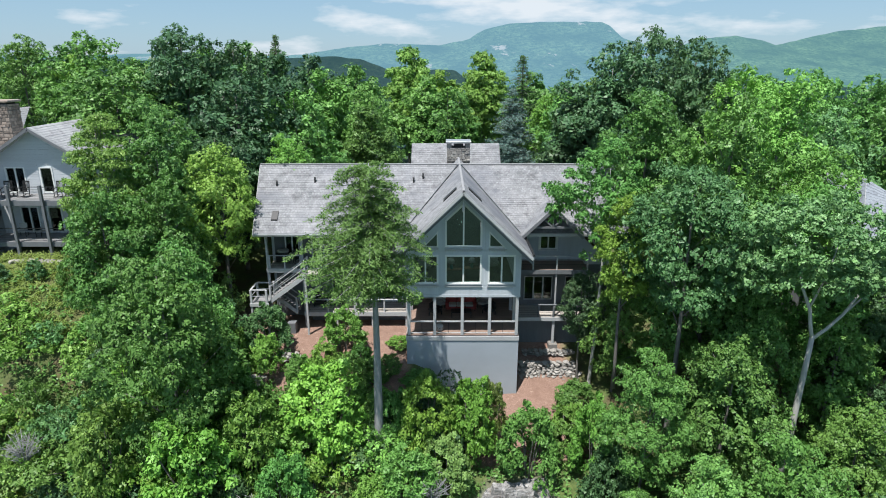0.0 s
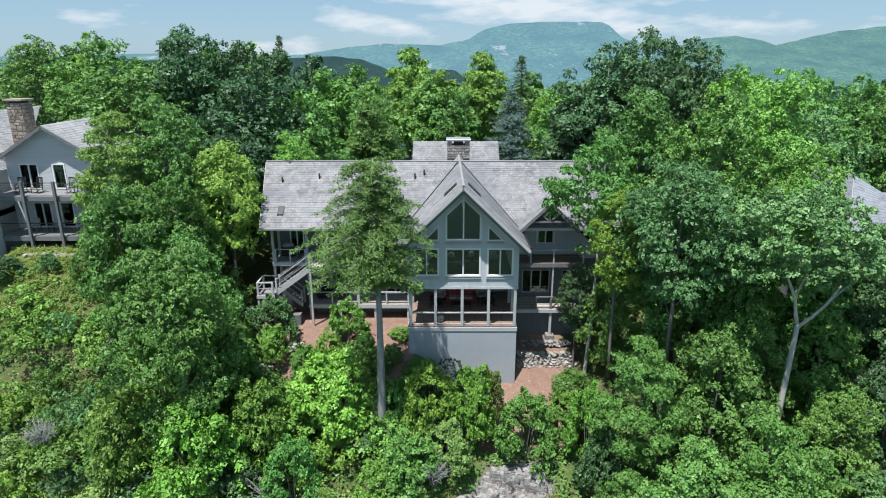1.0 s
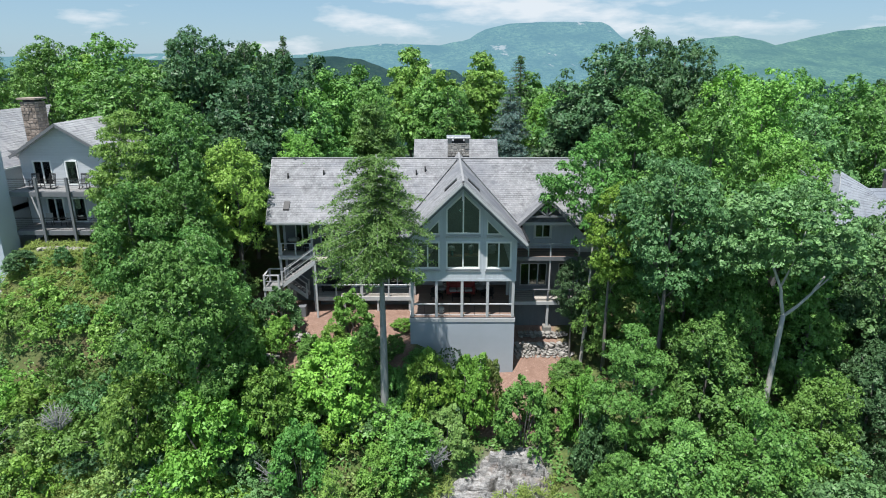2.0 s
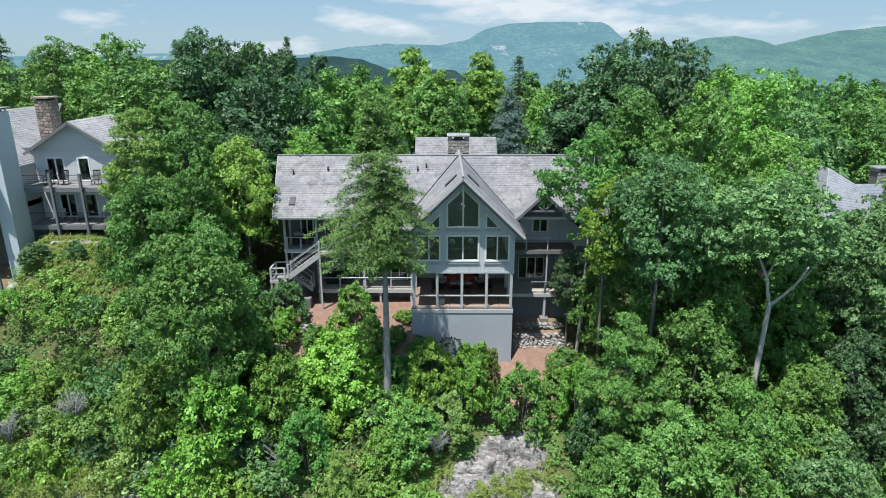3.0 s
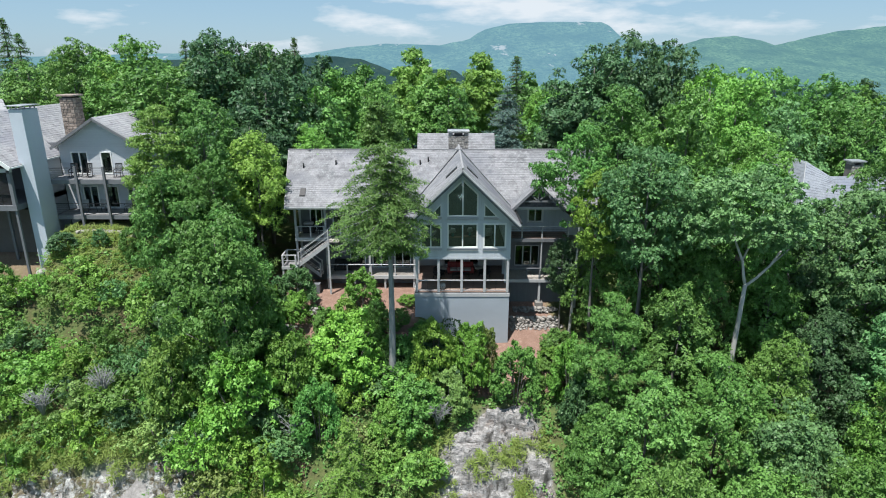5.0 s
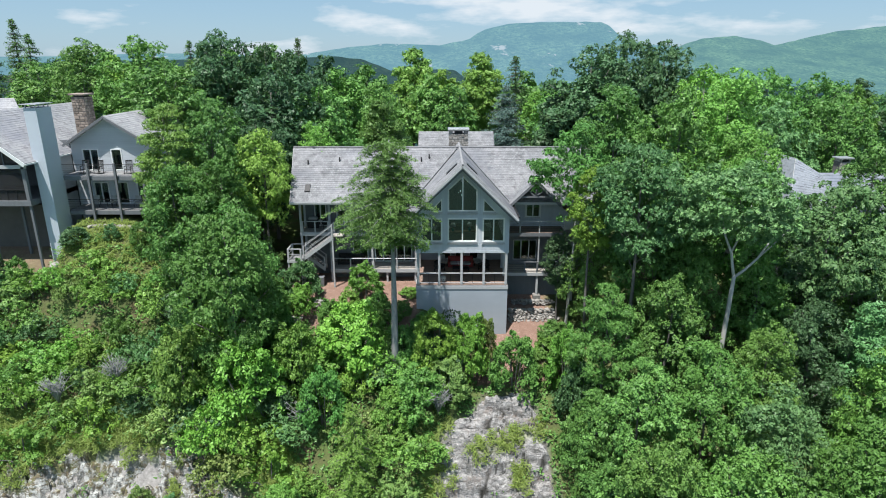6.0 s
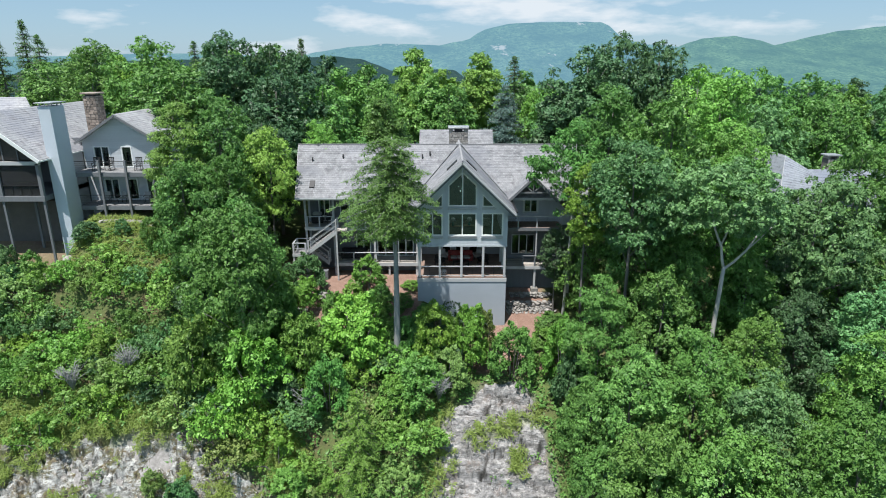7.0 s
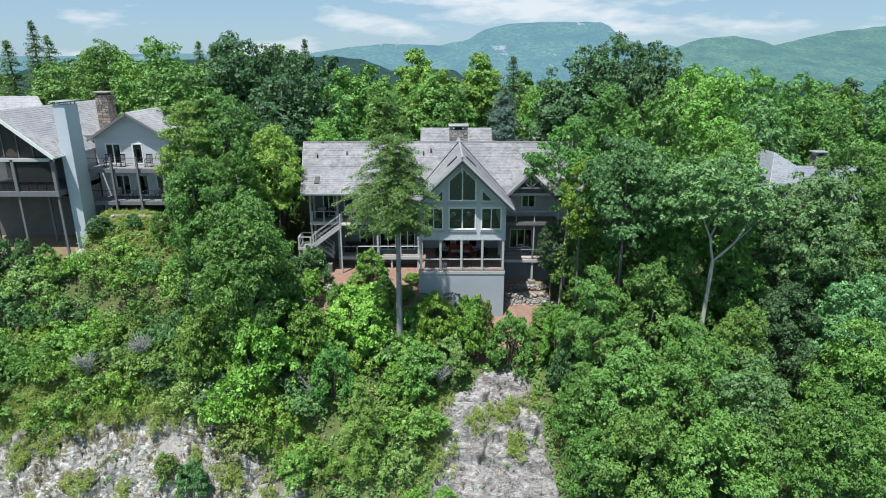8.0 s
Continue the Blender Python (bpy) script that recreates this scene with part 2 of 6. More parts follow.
def part(name, bm, material, parent, label=""):
    """Links a bmesh, in world coordinates, as one mesh object under a thing or a part."""
    me = bpy.data.meshes.new(name)
    bm.normal_update()
    bm.to_mesh(me)
    bm.free()
    me.materials.append(material)
    ob = join_up(new(name, me), parent)
    return tagged(ob, label)


def thing(name, at, label, category, group="", kind=""):
    ob = new(name)
    ob.matrix_basis = Matrix.Translation(at)
    return tagged(ob, label, category, group, kind)


def solid(bm, x0, x1, y0, y1, z0, z1, m=None):
    vs = [bm.verts.new((x, y, z)) for z in (z0, z1) for y in (y0, y1) for x in (x0, x1)]
    if m is not None:
        for v in vs:
            v.co = m @ v.co
    for f in ((0, 2, 3, 1), (4, 5, 7, 6), (0, 1, 5, 4), (2, 6, 7, 3), (0, 4, 6, 2), (1, 3, 7, 5)):
        bm.faces.new([vs[i] for i in f])
    return bm


def box(x0, x1, y0, y1, z0, z1, bevel=0.0):
    bm = bmesh.new()
    solid(bm, x0, x1, y0, y1, z0, z1)
    if bevel:
        bmesh.ops.bevel(bm, geom=bm.edges[:], offset=bevel, segments=1, affect="EDGES")
    return bm


def beam(bm, a, b, w, h):
    """A squared bar from a to b, w wide across and h deep."""
    a, b = Vector(a), Vector(b)
    d = (b - a).normalized()
    side = d.cross(Vector((0, 0, 1)))
    if side.length < 1e-4:
        side = Vector((1, 0, 0))
    side.normalize()
    up = side.cross(d)
    vs = [bm.verts.new(p + side * w / 2 * i + up * h / 2 * j) for p in (a, b) for i, j in ((-1, -1), (1, -1), (1, 1), (-1, 1))]
    for f in ((0, 3, 2, 1), (4, 5, 6, 7), (0, 1, 5, 4), (1, 2, 6, 5), (2, 3, 7, 6), (3, 0, 4, 7)):
        bm.faces.new([vs[i] for i in f])
    return bm


def bar(a, b, w, h):
    return beam(bmesh.new(), a, b, w, h)


def prism(points, y0, y1):
    """An outline of (x, z) points pushed from y0 to y1."""
    bm = bmesh.new()
    f = [bm.verts.new((x, y0, z)) for x, z in points]
    g = [bm.verts.new((x, y1, z)) for x, z in points]
    bm.faces.new(f)
    bm.faces.new(g[::-1])
    for i in range(len(f)):
        j = (i + 1) % len(f)
        bm.faces.new((f[j], f[i], g[i], g[j]))
    bmesh.ops.recalc_face_normals(bm, faces=bm.faces[:])
    return bm


def tube(bm, pts, radii, sides=7):
    rings = []
    for i, p in enumerate(pts):
        d = (Vector(pts[min(i + 1, len(pts) - 1)]) - Vector(pts[max(i - 1, 0)])).normalized()
        s = d.cross(Vector((0.31, 0.95, 0.07))).normalized()
        t = d.cross(s)
        rings.append([bm.verts.new(Vector(p) + (s * math.cos(k * math.tau / sides) + t * math.sin(k * math.tau / sides)) * radii[i]) for k in range(sides)])
    for a, b in zip(rings, rings[1:]):
        for k in range(sides):
            bm.faces.new((a[k], a[(k + 1) % sides], b[(k + 1) % sides], b[k]))
    bm.faces.new(rings[0][::-1])
    bm.faces.new(rings[-1])
    for f in bm.faces:
        f.smooth = True
    return bm


def roof_slope(name, parent, material, p0, p1, p2, p3, step=0.24, thick=0.16, label=""):
    """A roof slope: eave p0 to p1, ridge p3 to p2, laid in overlapping courses on a thick deck."""
    p0, p1, p2, p3 = (Vector(p) for p in (p0, p1, p2, p3))
    n = (p1 - p0).cross(p3 - p0).normalized()
    rows = max(2, round((p3 - p0).length / step))
    along = (p1 - p0).normalized()
    bm = bmesh.new()
    low = [bm.verts.new(p - n * thick) for p in (p0, p1, p2, p3)]
    top = [bm.verts.new(p) for p in (p0, p1, p2, p3)]
    bm.faces.new(low[::-1]), bm.faces.new(top)
    for i in range(4):
        j = (i + 1) % 4
        bm.faces.new((low[i], low[j], top[j], top[i]))
    slab = part(name, bm, TRIM, parent, label)
    r = random.Random(rows)
    for i in range(rows):
        a, b = i / rows, min(1.0, (i + 1.05) / rows)
        l0, r0, l1, r1 = p0.lerp(p3, a), p1.lerp(p2, a), p0.lerp(p3, b), p1.lerp(p2, b)
        us = [(q - p0).dot(along) for q in (l0, r0, r1, l1)]
        bm = bmesh.new()
        uv = bm.loops.layers.uv.new("UVMap")
        k = max(2, int((r0 - l0).length / 1.2))
        lift = [0.022 + r.uniform(-0.005, 0.007) for _ in range(k + 1)]
        f0 = [bm.verts.new(l0.lerp(r0, q / k) + n * 0.002) for q in range(k + 1)]
        f1 = [bm.verts.new(l0.lerp(r0, q / k) + n * lift[q]) for q in range(k + 1)]
        f2 = [bm.verts.new(l1.lerp(r1, q / k) + n * 0.008) for q in range(k + 1)]
        for q in range(k):
            u0, u1 = us[0] + (us[1] - us[0]) * q / k, us[0] + (us[1] - us[0]) * (q + 1) / k
            w0, w1 = us[3] + (us[2] - us[3]) * q / k, us[3] + (us[2] - us[3]) * (q + 1) / k
            f = bm.faces.new((f1[q], f1[q + 1], f2[q + 1], f2[q]))
            for loop, c in zip(f.loops, ((u0, i + 0.02), (u1, i + 0.02), (w1, i + 0.98), (w0, i + 0.98))):
                loop[uv].uv = c
            f = bm.faces.new((f0[q], f0[q + 1], f1[q + 1], f1[q]))
            for loop, c in zip(f.loops, ((u0, i + 0.01), (u1, i + 0.01), (u1, i + 0.03), (u0, i + 0.03))):
                loop[uv].uv = c
        part("shingle_course", bm, material, slab)
    return slab


def smooth(e0, e1, v):
    t = np.clip((v - e0) / (e1 - e0), 0, 1)
    return t * t * (3 - 2 * t)


def wob(x, y, s, k=0.0):
    return noise.noise(Vector((x / s + k, y / s - k, k * 1.7)))

# ---- ground ----
PROF_Y = [-4500, -300, 0, 10, 18, 22, 25, 28, 30, 32, 34, 36, 38, 40, 42, 46, 60, 75, 100, 125, 180, 320, 700, 4500]
PROF_Z = [-260, -120, -40, -29, -20, -14.6, -11.4, -8.4, -6.7, -5.7, -5.0, -3.6, -2.3, -1.4, -1.25, -1.0, 1.0, 3.5, 3.0, -4, -35, -75, -90, -90]
RIGHT_Z = [-260, -120, -40, -29, -20, -14.6, -11.4, -8.4, -6.7, -5.8, -5.4, -4.9, -4.5, -3.2, -2.2, -1.0, 1.0, 3.5, 3.0, -4, -35, -75, -90, -90]


def ground_z(x, y):
    left = float(np.interp(y, PROF_Y, PROF_Z))
    right = float(np.interp(y, PROF_Y, RIGHT_Z))
    k = float(smooth(-2.0, 1.0, x))
    z = left + (right - left) * k
    near = float(smooth(160, 90, abs(x))) * float(smooth(-60, 0, y)) * float(smooth(200, 140, y))
    z += 5.5 * float(smooth(-17, -29, x)) * float(smooth(31, 44, y)) * near
    z -= 2.6 * float(smooth(-32.5, -35, x)) * float(smooth(36, 40, y)) * float(smooth(52, 47, y)) * near
    z -= 3.0 * float(smooth(14, 40, x)) * near
    z += (0.25 * wob(x, y, 2.1) + 0.5 * wob(x, y, 7.0, 3.0)) * float(smooth(40, 35, y)) * near
    far = float(smooth(250, 900, math.hypot(x, y)))
    return z + far * 25 * wob(x, y, 420, 5.0)


def slab_in(x, y):
    """How far inside the bare slab below the tower a place lies, 0 to 1."""
    e = 0.5 * wob(x, y, 1.4, 2.0) + 0.25 * wob(x, y, 0.5, 6.0)
    t = float(np.clip((31.0 - y) / 7.0, 0, 1))
    lo, hi = 2.1 - 3.4 * float(smooth(0.05, 0.5, t)), 6.5 + 2.0 * t
    return float(smooth(0, 0.5, x - lo + e) * smooth(0, 0.5, hi - x + e) * smooth(0, 0.5, 31.2 - y + e))


def ledge_in(x, y):
    """The same for the ledge to the west."""
    e = 0.9 * wob(x, y, 2.2, 2.5) + 0.5 * wob(x, y, 0.8, 6.5)
    edge = 28.3 - (0.12 if x < -20 else 0.42) * abs(x + 20)
    return float(smooth(0, 0.5, x + 38 + e) * smooth(0, 0.5, -10.5 - x + e) * smooth(0, 0.5, edge - y + e))


def grassy(x, y):
    """Rough grass along the upper edge of the ledge and in the joints of the slab."""
    edge = 28.3 - (0.12 if x < -20 else 0.42) * abs(x + 20)
    band = smooth(1.9, 0.8, abs(y - edge - 1.4 - 1.2 * wob(x, y, 3.0, 8.0))) * smooth(-44, -40, x) * smooth(-9, -12, x)
    d = (y - 27.6 - 0.25 * (x - 3)) / 0.75
    joint = smooth(1.3, 0.3, abs(d) + 0.8 * abs(wob(x, y, 1.2, 3.0))) * smooth(1.0, 2.5, x) * smooth(8, 6.5, x)
    patch = smooth(1.0, 0.2, math.hypot((x - 5.4) / 1.0, (y - 26.2) / 1.2))
    side = smooth(1.6, 0.3, abs(x + 0.8 + 0.6 * wob(x, y, 1.5, 5.0))) * smooth(24, 25, y) * smooth(30, 28.5, y)
    bank = smooth(-34, -32.5, x) * smooth(-23, -25, x) * smooth(37.0, 38.5, y) * smooth(43.2, 42.6, y)
    spots_ = 0.45 * smooth(0.08, 0.3, wob(x, y, 1.5, 11.0)) * ledge_in(x, y)
    return float(max(band, spots_, 0.5 * joint, 0.6 * patch, 0.35 * side, 0.18 * bank))


def rocky(x, y):
    return max(slab_in(x, y), ledge_in(x, y)) * float(smooth(8, 14, y))


def mulched(x, y):
    e = 0.5 * wob(x, y, 1.3, 4.0)
    yard = smooth(-17.0, -15.5, x + e) * smooth(-2.2, -2.6, x) * smooth(35.2, 36.4, y + e)
    patio = smooth(1.6, 2.6, x + e) * smooth(9.6, 8.6, x + e) * smooth(31.6, 32.4, y + e)
    under = 0.6 * smooth(-34.2, -35.2, x + e) * smooth(39.6, 41.0, y + e)
    return float(max(yard, patio, under)) * float(smooth(47, 44, y))


def lines(lo, a, b, hi, step):
    fine = list(np.arange(a, b + 1e-6, step))
    out, s = [], step
    v = b
    while v < hi:
        s *= 1.35
        v = min(v + s, hi)
        out.append(v)
    back_, s, v = [], step, a
    while v > lo:
        s *= 1.35
        v = max(v - s, lo)
        back_.append(v)
    return back_[::-1] + fine + out


def build_ground():
    xs, ys = lines(-4600, -44, 34, 4600, 0.6), lines(-4600, 17, 50, 4700, 0.5)
    verts = [(x, y, ground_z(x, y) - (0.7 * rocky(x, y) if 8 < y < 34 and abs(x) < 60 else 0)) for y in ys for x in xs]
    w = len(xs)
    faces = [(j * w + i, j * w + i + 1, (j + 1) * w + i + 1, (j + 1) * w + i) for j in range(len(ys) - 1) for i in range(w - 1)]
    me = bpy.data.meshes.new("ground")
    me.from_pydata(verts, [], faces)
    rock, mul = me.attributes.new("rock", "FLOAT", "POINT"), me.attributes.new("mulch", "FLOAT", "POINT")
    rock.data.foreach_set("value", [rocky(x, y) if 8 < y < 34 and abs(x) < 60 else 0.0 for x, y, _ in verts])
    mul.data.foreach_set("value", [mulched(x, y) if 28 < y < 48 and abs(x) < 50 else 0.0 for x, y, _ in verts])
    turf = me.attributes.new("turf", "FLOAT", "POINT")
    turf.data.foreach_set("value", [min(1.0, 1.3 * grassy(x, y)) if 18 < y < 46 and abs(x) < 50 else 0.0 for x, y, _ in verts])
    wood = me.attributes.new("wooded", "FLOAT", "POINT")
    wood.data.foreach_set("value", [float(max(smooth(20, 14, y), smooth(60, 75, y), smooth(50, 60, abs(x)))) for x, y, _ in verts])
    me.polygons.foreach_set("use_smooth", [True] * len(faces))
    m, n, l, sh = nodes_of("woodland_ground")
    vec = place_of(n, l)
    litter = mixed(n, l, noise_tex(n, l, vec, 3.0, 6, 0.65), (0.05, 0.085, 0.022), (0.12, 0.16, 0.045))
    litter = mixed(n, l, noise_tex(n, l, vec, 0.5, 4, 0.6, 0.45, 0.7), litter, (0.11, 0.075, 0.045))
    red = mixed(n, l, noise_tex(n, l, vec, 26.0, 6, 0.75, 0.35, 0.65), (0.15, 0.09, 0.07), (0.36, 0.235, 0.185))
    red = mixed(n, l, noise_tex(n, l, vec, 1.1, 6, 0.7, 0.45, 0.7), red, (0.20, 0.12, 0.09))
    red = mixed(n, l, noise_tex(n, l, vec, 2.3, 6, 0.75, 0.56, 0.68), red, (0.38, 0.27, 0.215))
    stone = mixed(n, l, noise_tex(n, l, vec, 4.0, 8, 0.7), (0.16, 0.15, 0.145), (0.40, 0.385, 0.375))
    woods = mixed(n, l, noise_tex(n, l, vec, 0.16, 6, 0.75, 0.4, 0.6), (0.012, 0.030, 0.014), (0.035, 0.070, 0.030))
    turf_c = mixed(n, l, noise_tex(n, l, vec, 5.0, 6, 0.7), (0.09, 0.15, 0.025), (0.24, 0.28, 0.075))
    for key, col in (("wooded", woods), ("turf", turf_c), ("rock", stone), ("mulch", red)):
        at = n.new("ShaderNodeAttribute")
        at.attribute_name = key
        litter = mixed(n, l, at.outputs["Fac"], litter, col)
    l.new(litter, sh.inputs["Base Color"])
    sh.inputs["Roughness"].default_value = 0.95
    bumped(n, l, sh, noise_tex(n, l, vec, 6.0, 6, 0.7), 0.6, 0.08)
    me.materials.append(m)
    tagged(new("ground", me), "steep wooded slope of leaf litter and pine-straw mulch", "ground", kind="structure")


build_ground()


# ---- distance ----
def mountain(name, y, per, skyline, foot, material, depth, label, rough=10.0):
    """A far range: skyline of (bearing, height) steps, sloping to its foot nearer by depth."""
    bx, bz = [p[0] for p in skyline], [p[1] for p in skyline]
    us = np.linspace(bx[0], bx[-1], 220)
    vs = np.linspace(0, 1, 36)
    verts = []
    for v in vs:
        for u in us:
            top = 18 + per * 0.955 * float(np.interp(u, bx, bz))
            fall = (1 - v) ** 1.5
            z = foot + (top - foot) * fall + rough * wob(u * per, v * depth, 110, y * 0.01) * (0.12 + v) + 0.35 * rough * wob(u * per, v * depth, 30, y * 0.02)
            verts.append((u * per, y - depth * v, z))
    w = len(us)
    faces = [(j * w + i, (j + 1) * w + i, (j + 1) * w + i + 1, j * w + i + 1) for j in range(len(vs) - 1) for i in range(w - 1)]
    me = bpy.data.meshes.new(name)
    me.from_pydata(verts, [], faces)
    me.polygons.foreach_set("use_smooth", [True] * len(faces))
    me.materials.append(material)
    tagged(new(name, me), label, "mountain", kind="structure")


# blue of the distance haze, given off by the far slopes themselves
HAZE_GLOW = (0.195, 0.40, 0.52)
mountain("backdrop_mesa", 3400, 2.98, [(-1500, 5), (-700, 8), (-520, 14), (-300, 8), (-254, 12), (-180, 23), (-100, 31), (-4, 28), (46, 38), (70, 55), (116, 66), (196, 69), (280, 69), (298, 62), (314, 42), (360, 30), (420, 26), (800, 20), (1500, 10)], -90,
         hazed("haze_glow_mountain_woods", (0.004, 0.014, 0.010), (0.10, 0.145, 0.075), HAZE_GLOW, 0.62, 0.05, 0.006), 1500, "wooded flat-topped mountain with bare rock patches, its haze a surface glow")
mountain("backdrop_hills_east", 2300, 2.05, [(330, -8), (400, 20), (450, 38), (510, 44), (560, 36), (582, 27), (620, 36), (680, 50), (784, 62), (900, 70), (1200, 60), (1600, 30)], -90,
         hazed("eastern_hill_woods", (0.004, 0.016, 0.010), (0.115, 0.175, 0.080), (0.19, 0.41, 0.47), 0.50, 0.11), 1300, "wooded green hills, their light haze a surface glow")
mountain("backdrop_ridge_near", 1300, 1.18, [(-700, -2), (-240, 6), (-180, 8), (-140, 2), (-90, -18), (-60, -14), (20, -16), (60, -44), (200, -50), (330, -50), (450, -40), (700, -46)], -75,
         hazed("near_ridge_woods", (0.012, 0.035, 0.022), (0.055, 0.09, 0.05), HAZE_GLOW, 0.13, 0.08), 600, "dark wooded ridge in the middle distance", 6.0)


# ---- bare rock ----
def rock_stone(name, pale, dark, brown, moss, moss_share, streaks, layers, bend, bands):
    m, n, l, sh = nodes_of(name)
    vec = place_of(n, l)
    tilt = place_of(n, l, (0.55, 0.5, 2.6))
    fall = place_of(n, l, (2.6, 0.7, 0.5))
    c = mixed(n, l, noise_tex(n, l, vec, 1.4, 9, 0.75, 0.38, 0.60), tuple(0.62 * v for v in pale), pale)
    c = mixed(n, l, noise_tex(n, l, fall, 0.9, 7, 0.7, streaks, streaks + 0.13), c, dark)
    c = mixed(n, l, noise_tex(n, l, tilt, 1.5, 9, 0.8, 0.52, 0.62), c, tuple(0.7 * v for v in dark))
    c = mixed(n, l, noise_tex(n, l, vec, 0.6, 5, 0.65, 0.54, 0.66), c, brown)
    c = mixed(n, l, noise_tex(n, l, vec, 5.0, 6, 0.75, 0.60, 0.68), c, tuple(1.15 * v for v in pale))
    c = mixed(n, l, noise_tex(n, l, tilt, 2.8, 8, 0.8, 0.58, 0.64), c, (0.045, 0.044, 0.042))
    c = mixed(n, l, noise_tex(n, l, vec, 0.75, 7, 0.75, 0.66 - moss_share, 0.72 - moss_share), c, mixed(n, l, noise_tex(n, l, vec, 3.0, 6, 0.7, 0.4, 0.6), moss, brown))
    c = mixed(n, l, noise_tex(n, l, vec, 2.2, 7, 0.7, 0.60, 0.625), c, tuple(1.2 * v for v in pale))
    run = place_of(n, l, bands)
    c = mixed(n, l, noise_tex(n, l, run, 0.8, 10, 0.80, 0.515, 0.57), c, tuple(1.18 * v for v in pale))
    c = mixed(n, l, noise_tex(n, l, run, 1.3, 10, 0.80, 0.51, 0.55), c, mixed(n, l, 0.5, c, dark))
    c = mixed(n, l, noise_tex(n, l, run, 2.0, 10, 0.85, 0.575, 0.61), c, tuple(0.4 * v for v in dark))
    bent = n.new("ShaderNodeVectorMath")
    bent.operation = "MULTIPLY_ADD"
    swirl = n.new("ShaderNodeTexNoise")
    swirl.inputs["Scale"].default_value, swirl.inputs["Detail"].default_value = 1.6, 6
    l.new(vec, swirl.inputs["Vector"])
    l.new(swirl.outputs["Color"], bent.inputs[0])
    bent.inputs[1].default_value = (bend, bend, bend)
    l.new(place_of(n, l, layers), bent.inputs[2])
    net = n.new("ShaderNodeTexVoronoi")
    net.feature = "DISTANCE_TO_EDGE"
    net.inputs["Scale"].default_value = 1.1
    l.new(bent.outputs["Vector"], net.inputs["Vector"])
    thin = n.new("ShaderNodeMapRange")
    thin.inputs["From Min"].default_value, thin.inputs["From Max"].default_value = 0.022, 0.004
    l.new(net.outputs["Distance"], thin.inputs["Value"])
    some = n.new("ShaderNodeMath")
    some.operation = "MULTIPLY"
    l.new(thin.outputs["Result"], some.inputs[0])
    l.new(noise_tex(n, l, vec, 0.7, 5, 0.7, 0.52, 0.66), some.inputs[1])
    c = mixed(n, l, some.outputs[0], c, (0.045, 0.042, 0.038))
    # open joints coloured dark, for soil and for shade the shallow shapes lack
    for key, lo, hi, col in (("crack_soil_shade", 0.25, 0.9, (0.040, 0.038, 0.034)), ("turf", 0.2, 0.7, (0.17, 0.20, 0.055))):
        at = n.new("ShaderNodeAttribute")
        at.attribute_name = key
        deep = n.new("ShaderNodeMapRange")
        deep.inputs["From Min"].default_value, deep.inputs["From Max"].default_value = lo, hi
        l.new(at.outputs["Fac"], deep.inputs["Value"])
        c = mixed(n, l, deep.outputs["Result"], c, col)
    l.new(c, sh.inputs["Base Color"])
    sh.inputs["Roughness"].default_value = 0.92
    bumped(n, l, sh, noise_tex(n, l, tilt, 3.5, 9, 0.75), 0.9, 0.10)
    return m


ROCK = rock_stone("weathered_granite", (0.39, 0.378, 0.375), (0.14, 0.135, 0.13), (0.25, 0.205, 0.18), (0.16, 0.15, 0.07), 0.0, 0.54, (0.16, 0.9, 2.2), 0.7, (1.0, 1.5, 1.9))
ROCK_MOSSY = rock_stone("lichened_granite", (0.56, 0.56, 0.54), (0.13, 0.125, 0.115), (0.20, 0.155, 0.10), (0.15, 0.17, 0.055), 0.175, 0.60, (0.55, 0.5, 2.6), 0.9, (1.2, 1.2, 2.6))


def facet(x, y, w, h, seed):
    """Height of a broken rock surface made of tilted flat blocks, and how near a joint lies."""
    wx, wy = x + 0.35 * w * wob(x, y, 1.3 * w, seed), y + 0.35 * h * wob(x, y, 1.1 * w, seed + 1)
    far_, at_ = noise.voronoi(Vector((wx / w, wy / h, seed)))
    p = at_[0] * 7.31
    up = noise.cell(p)
    tx, ty = noise.cell(p + Vector((31, 0, 0))) - 0.5, noise.cell(p + Vector((0, 57, 0))) - 0.5
    return up + 0.9 * (tx * (wx / w - at_[0].x) + ty * (wy / h - at_[0].y)), far_[1] - far_[0]


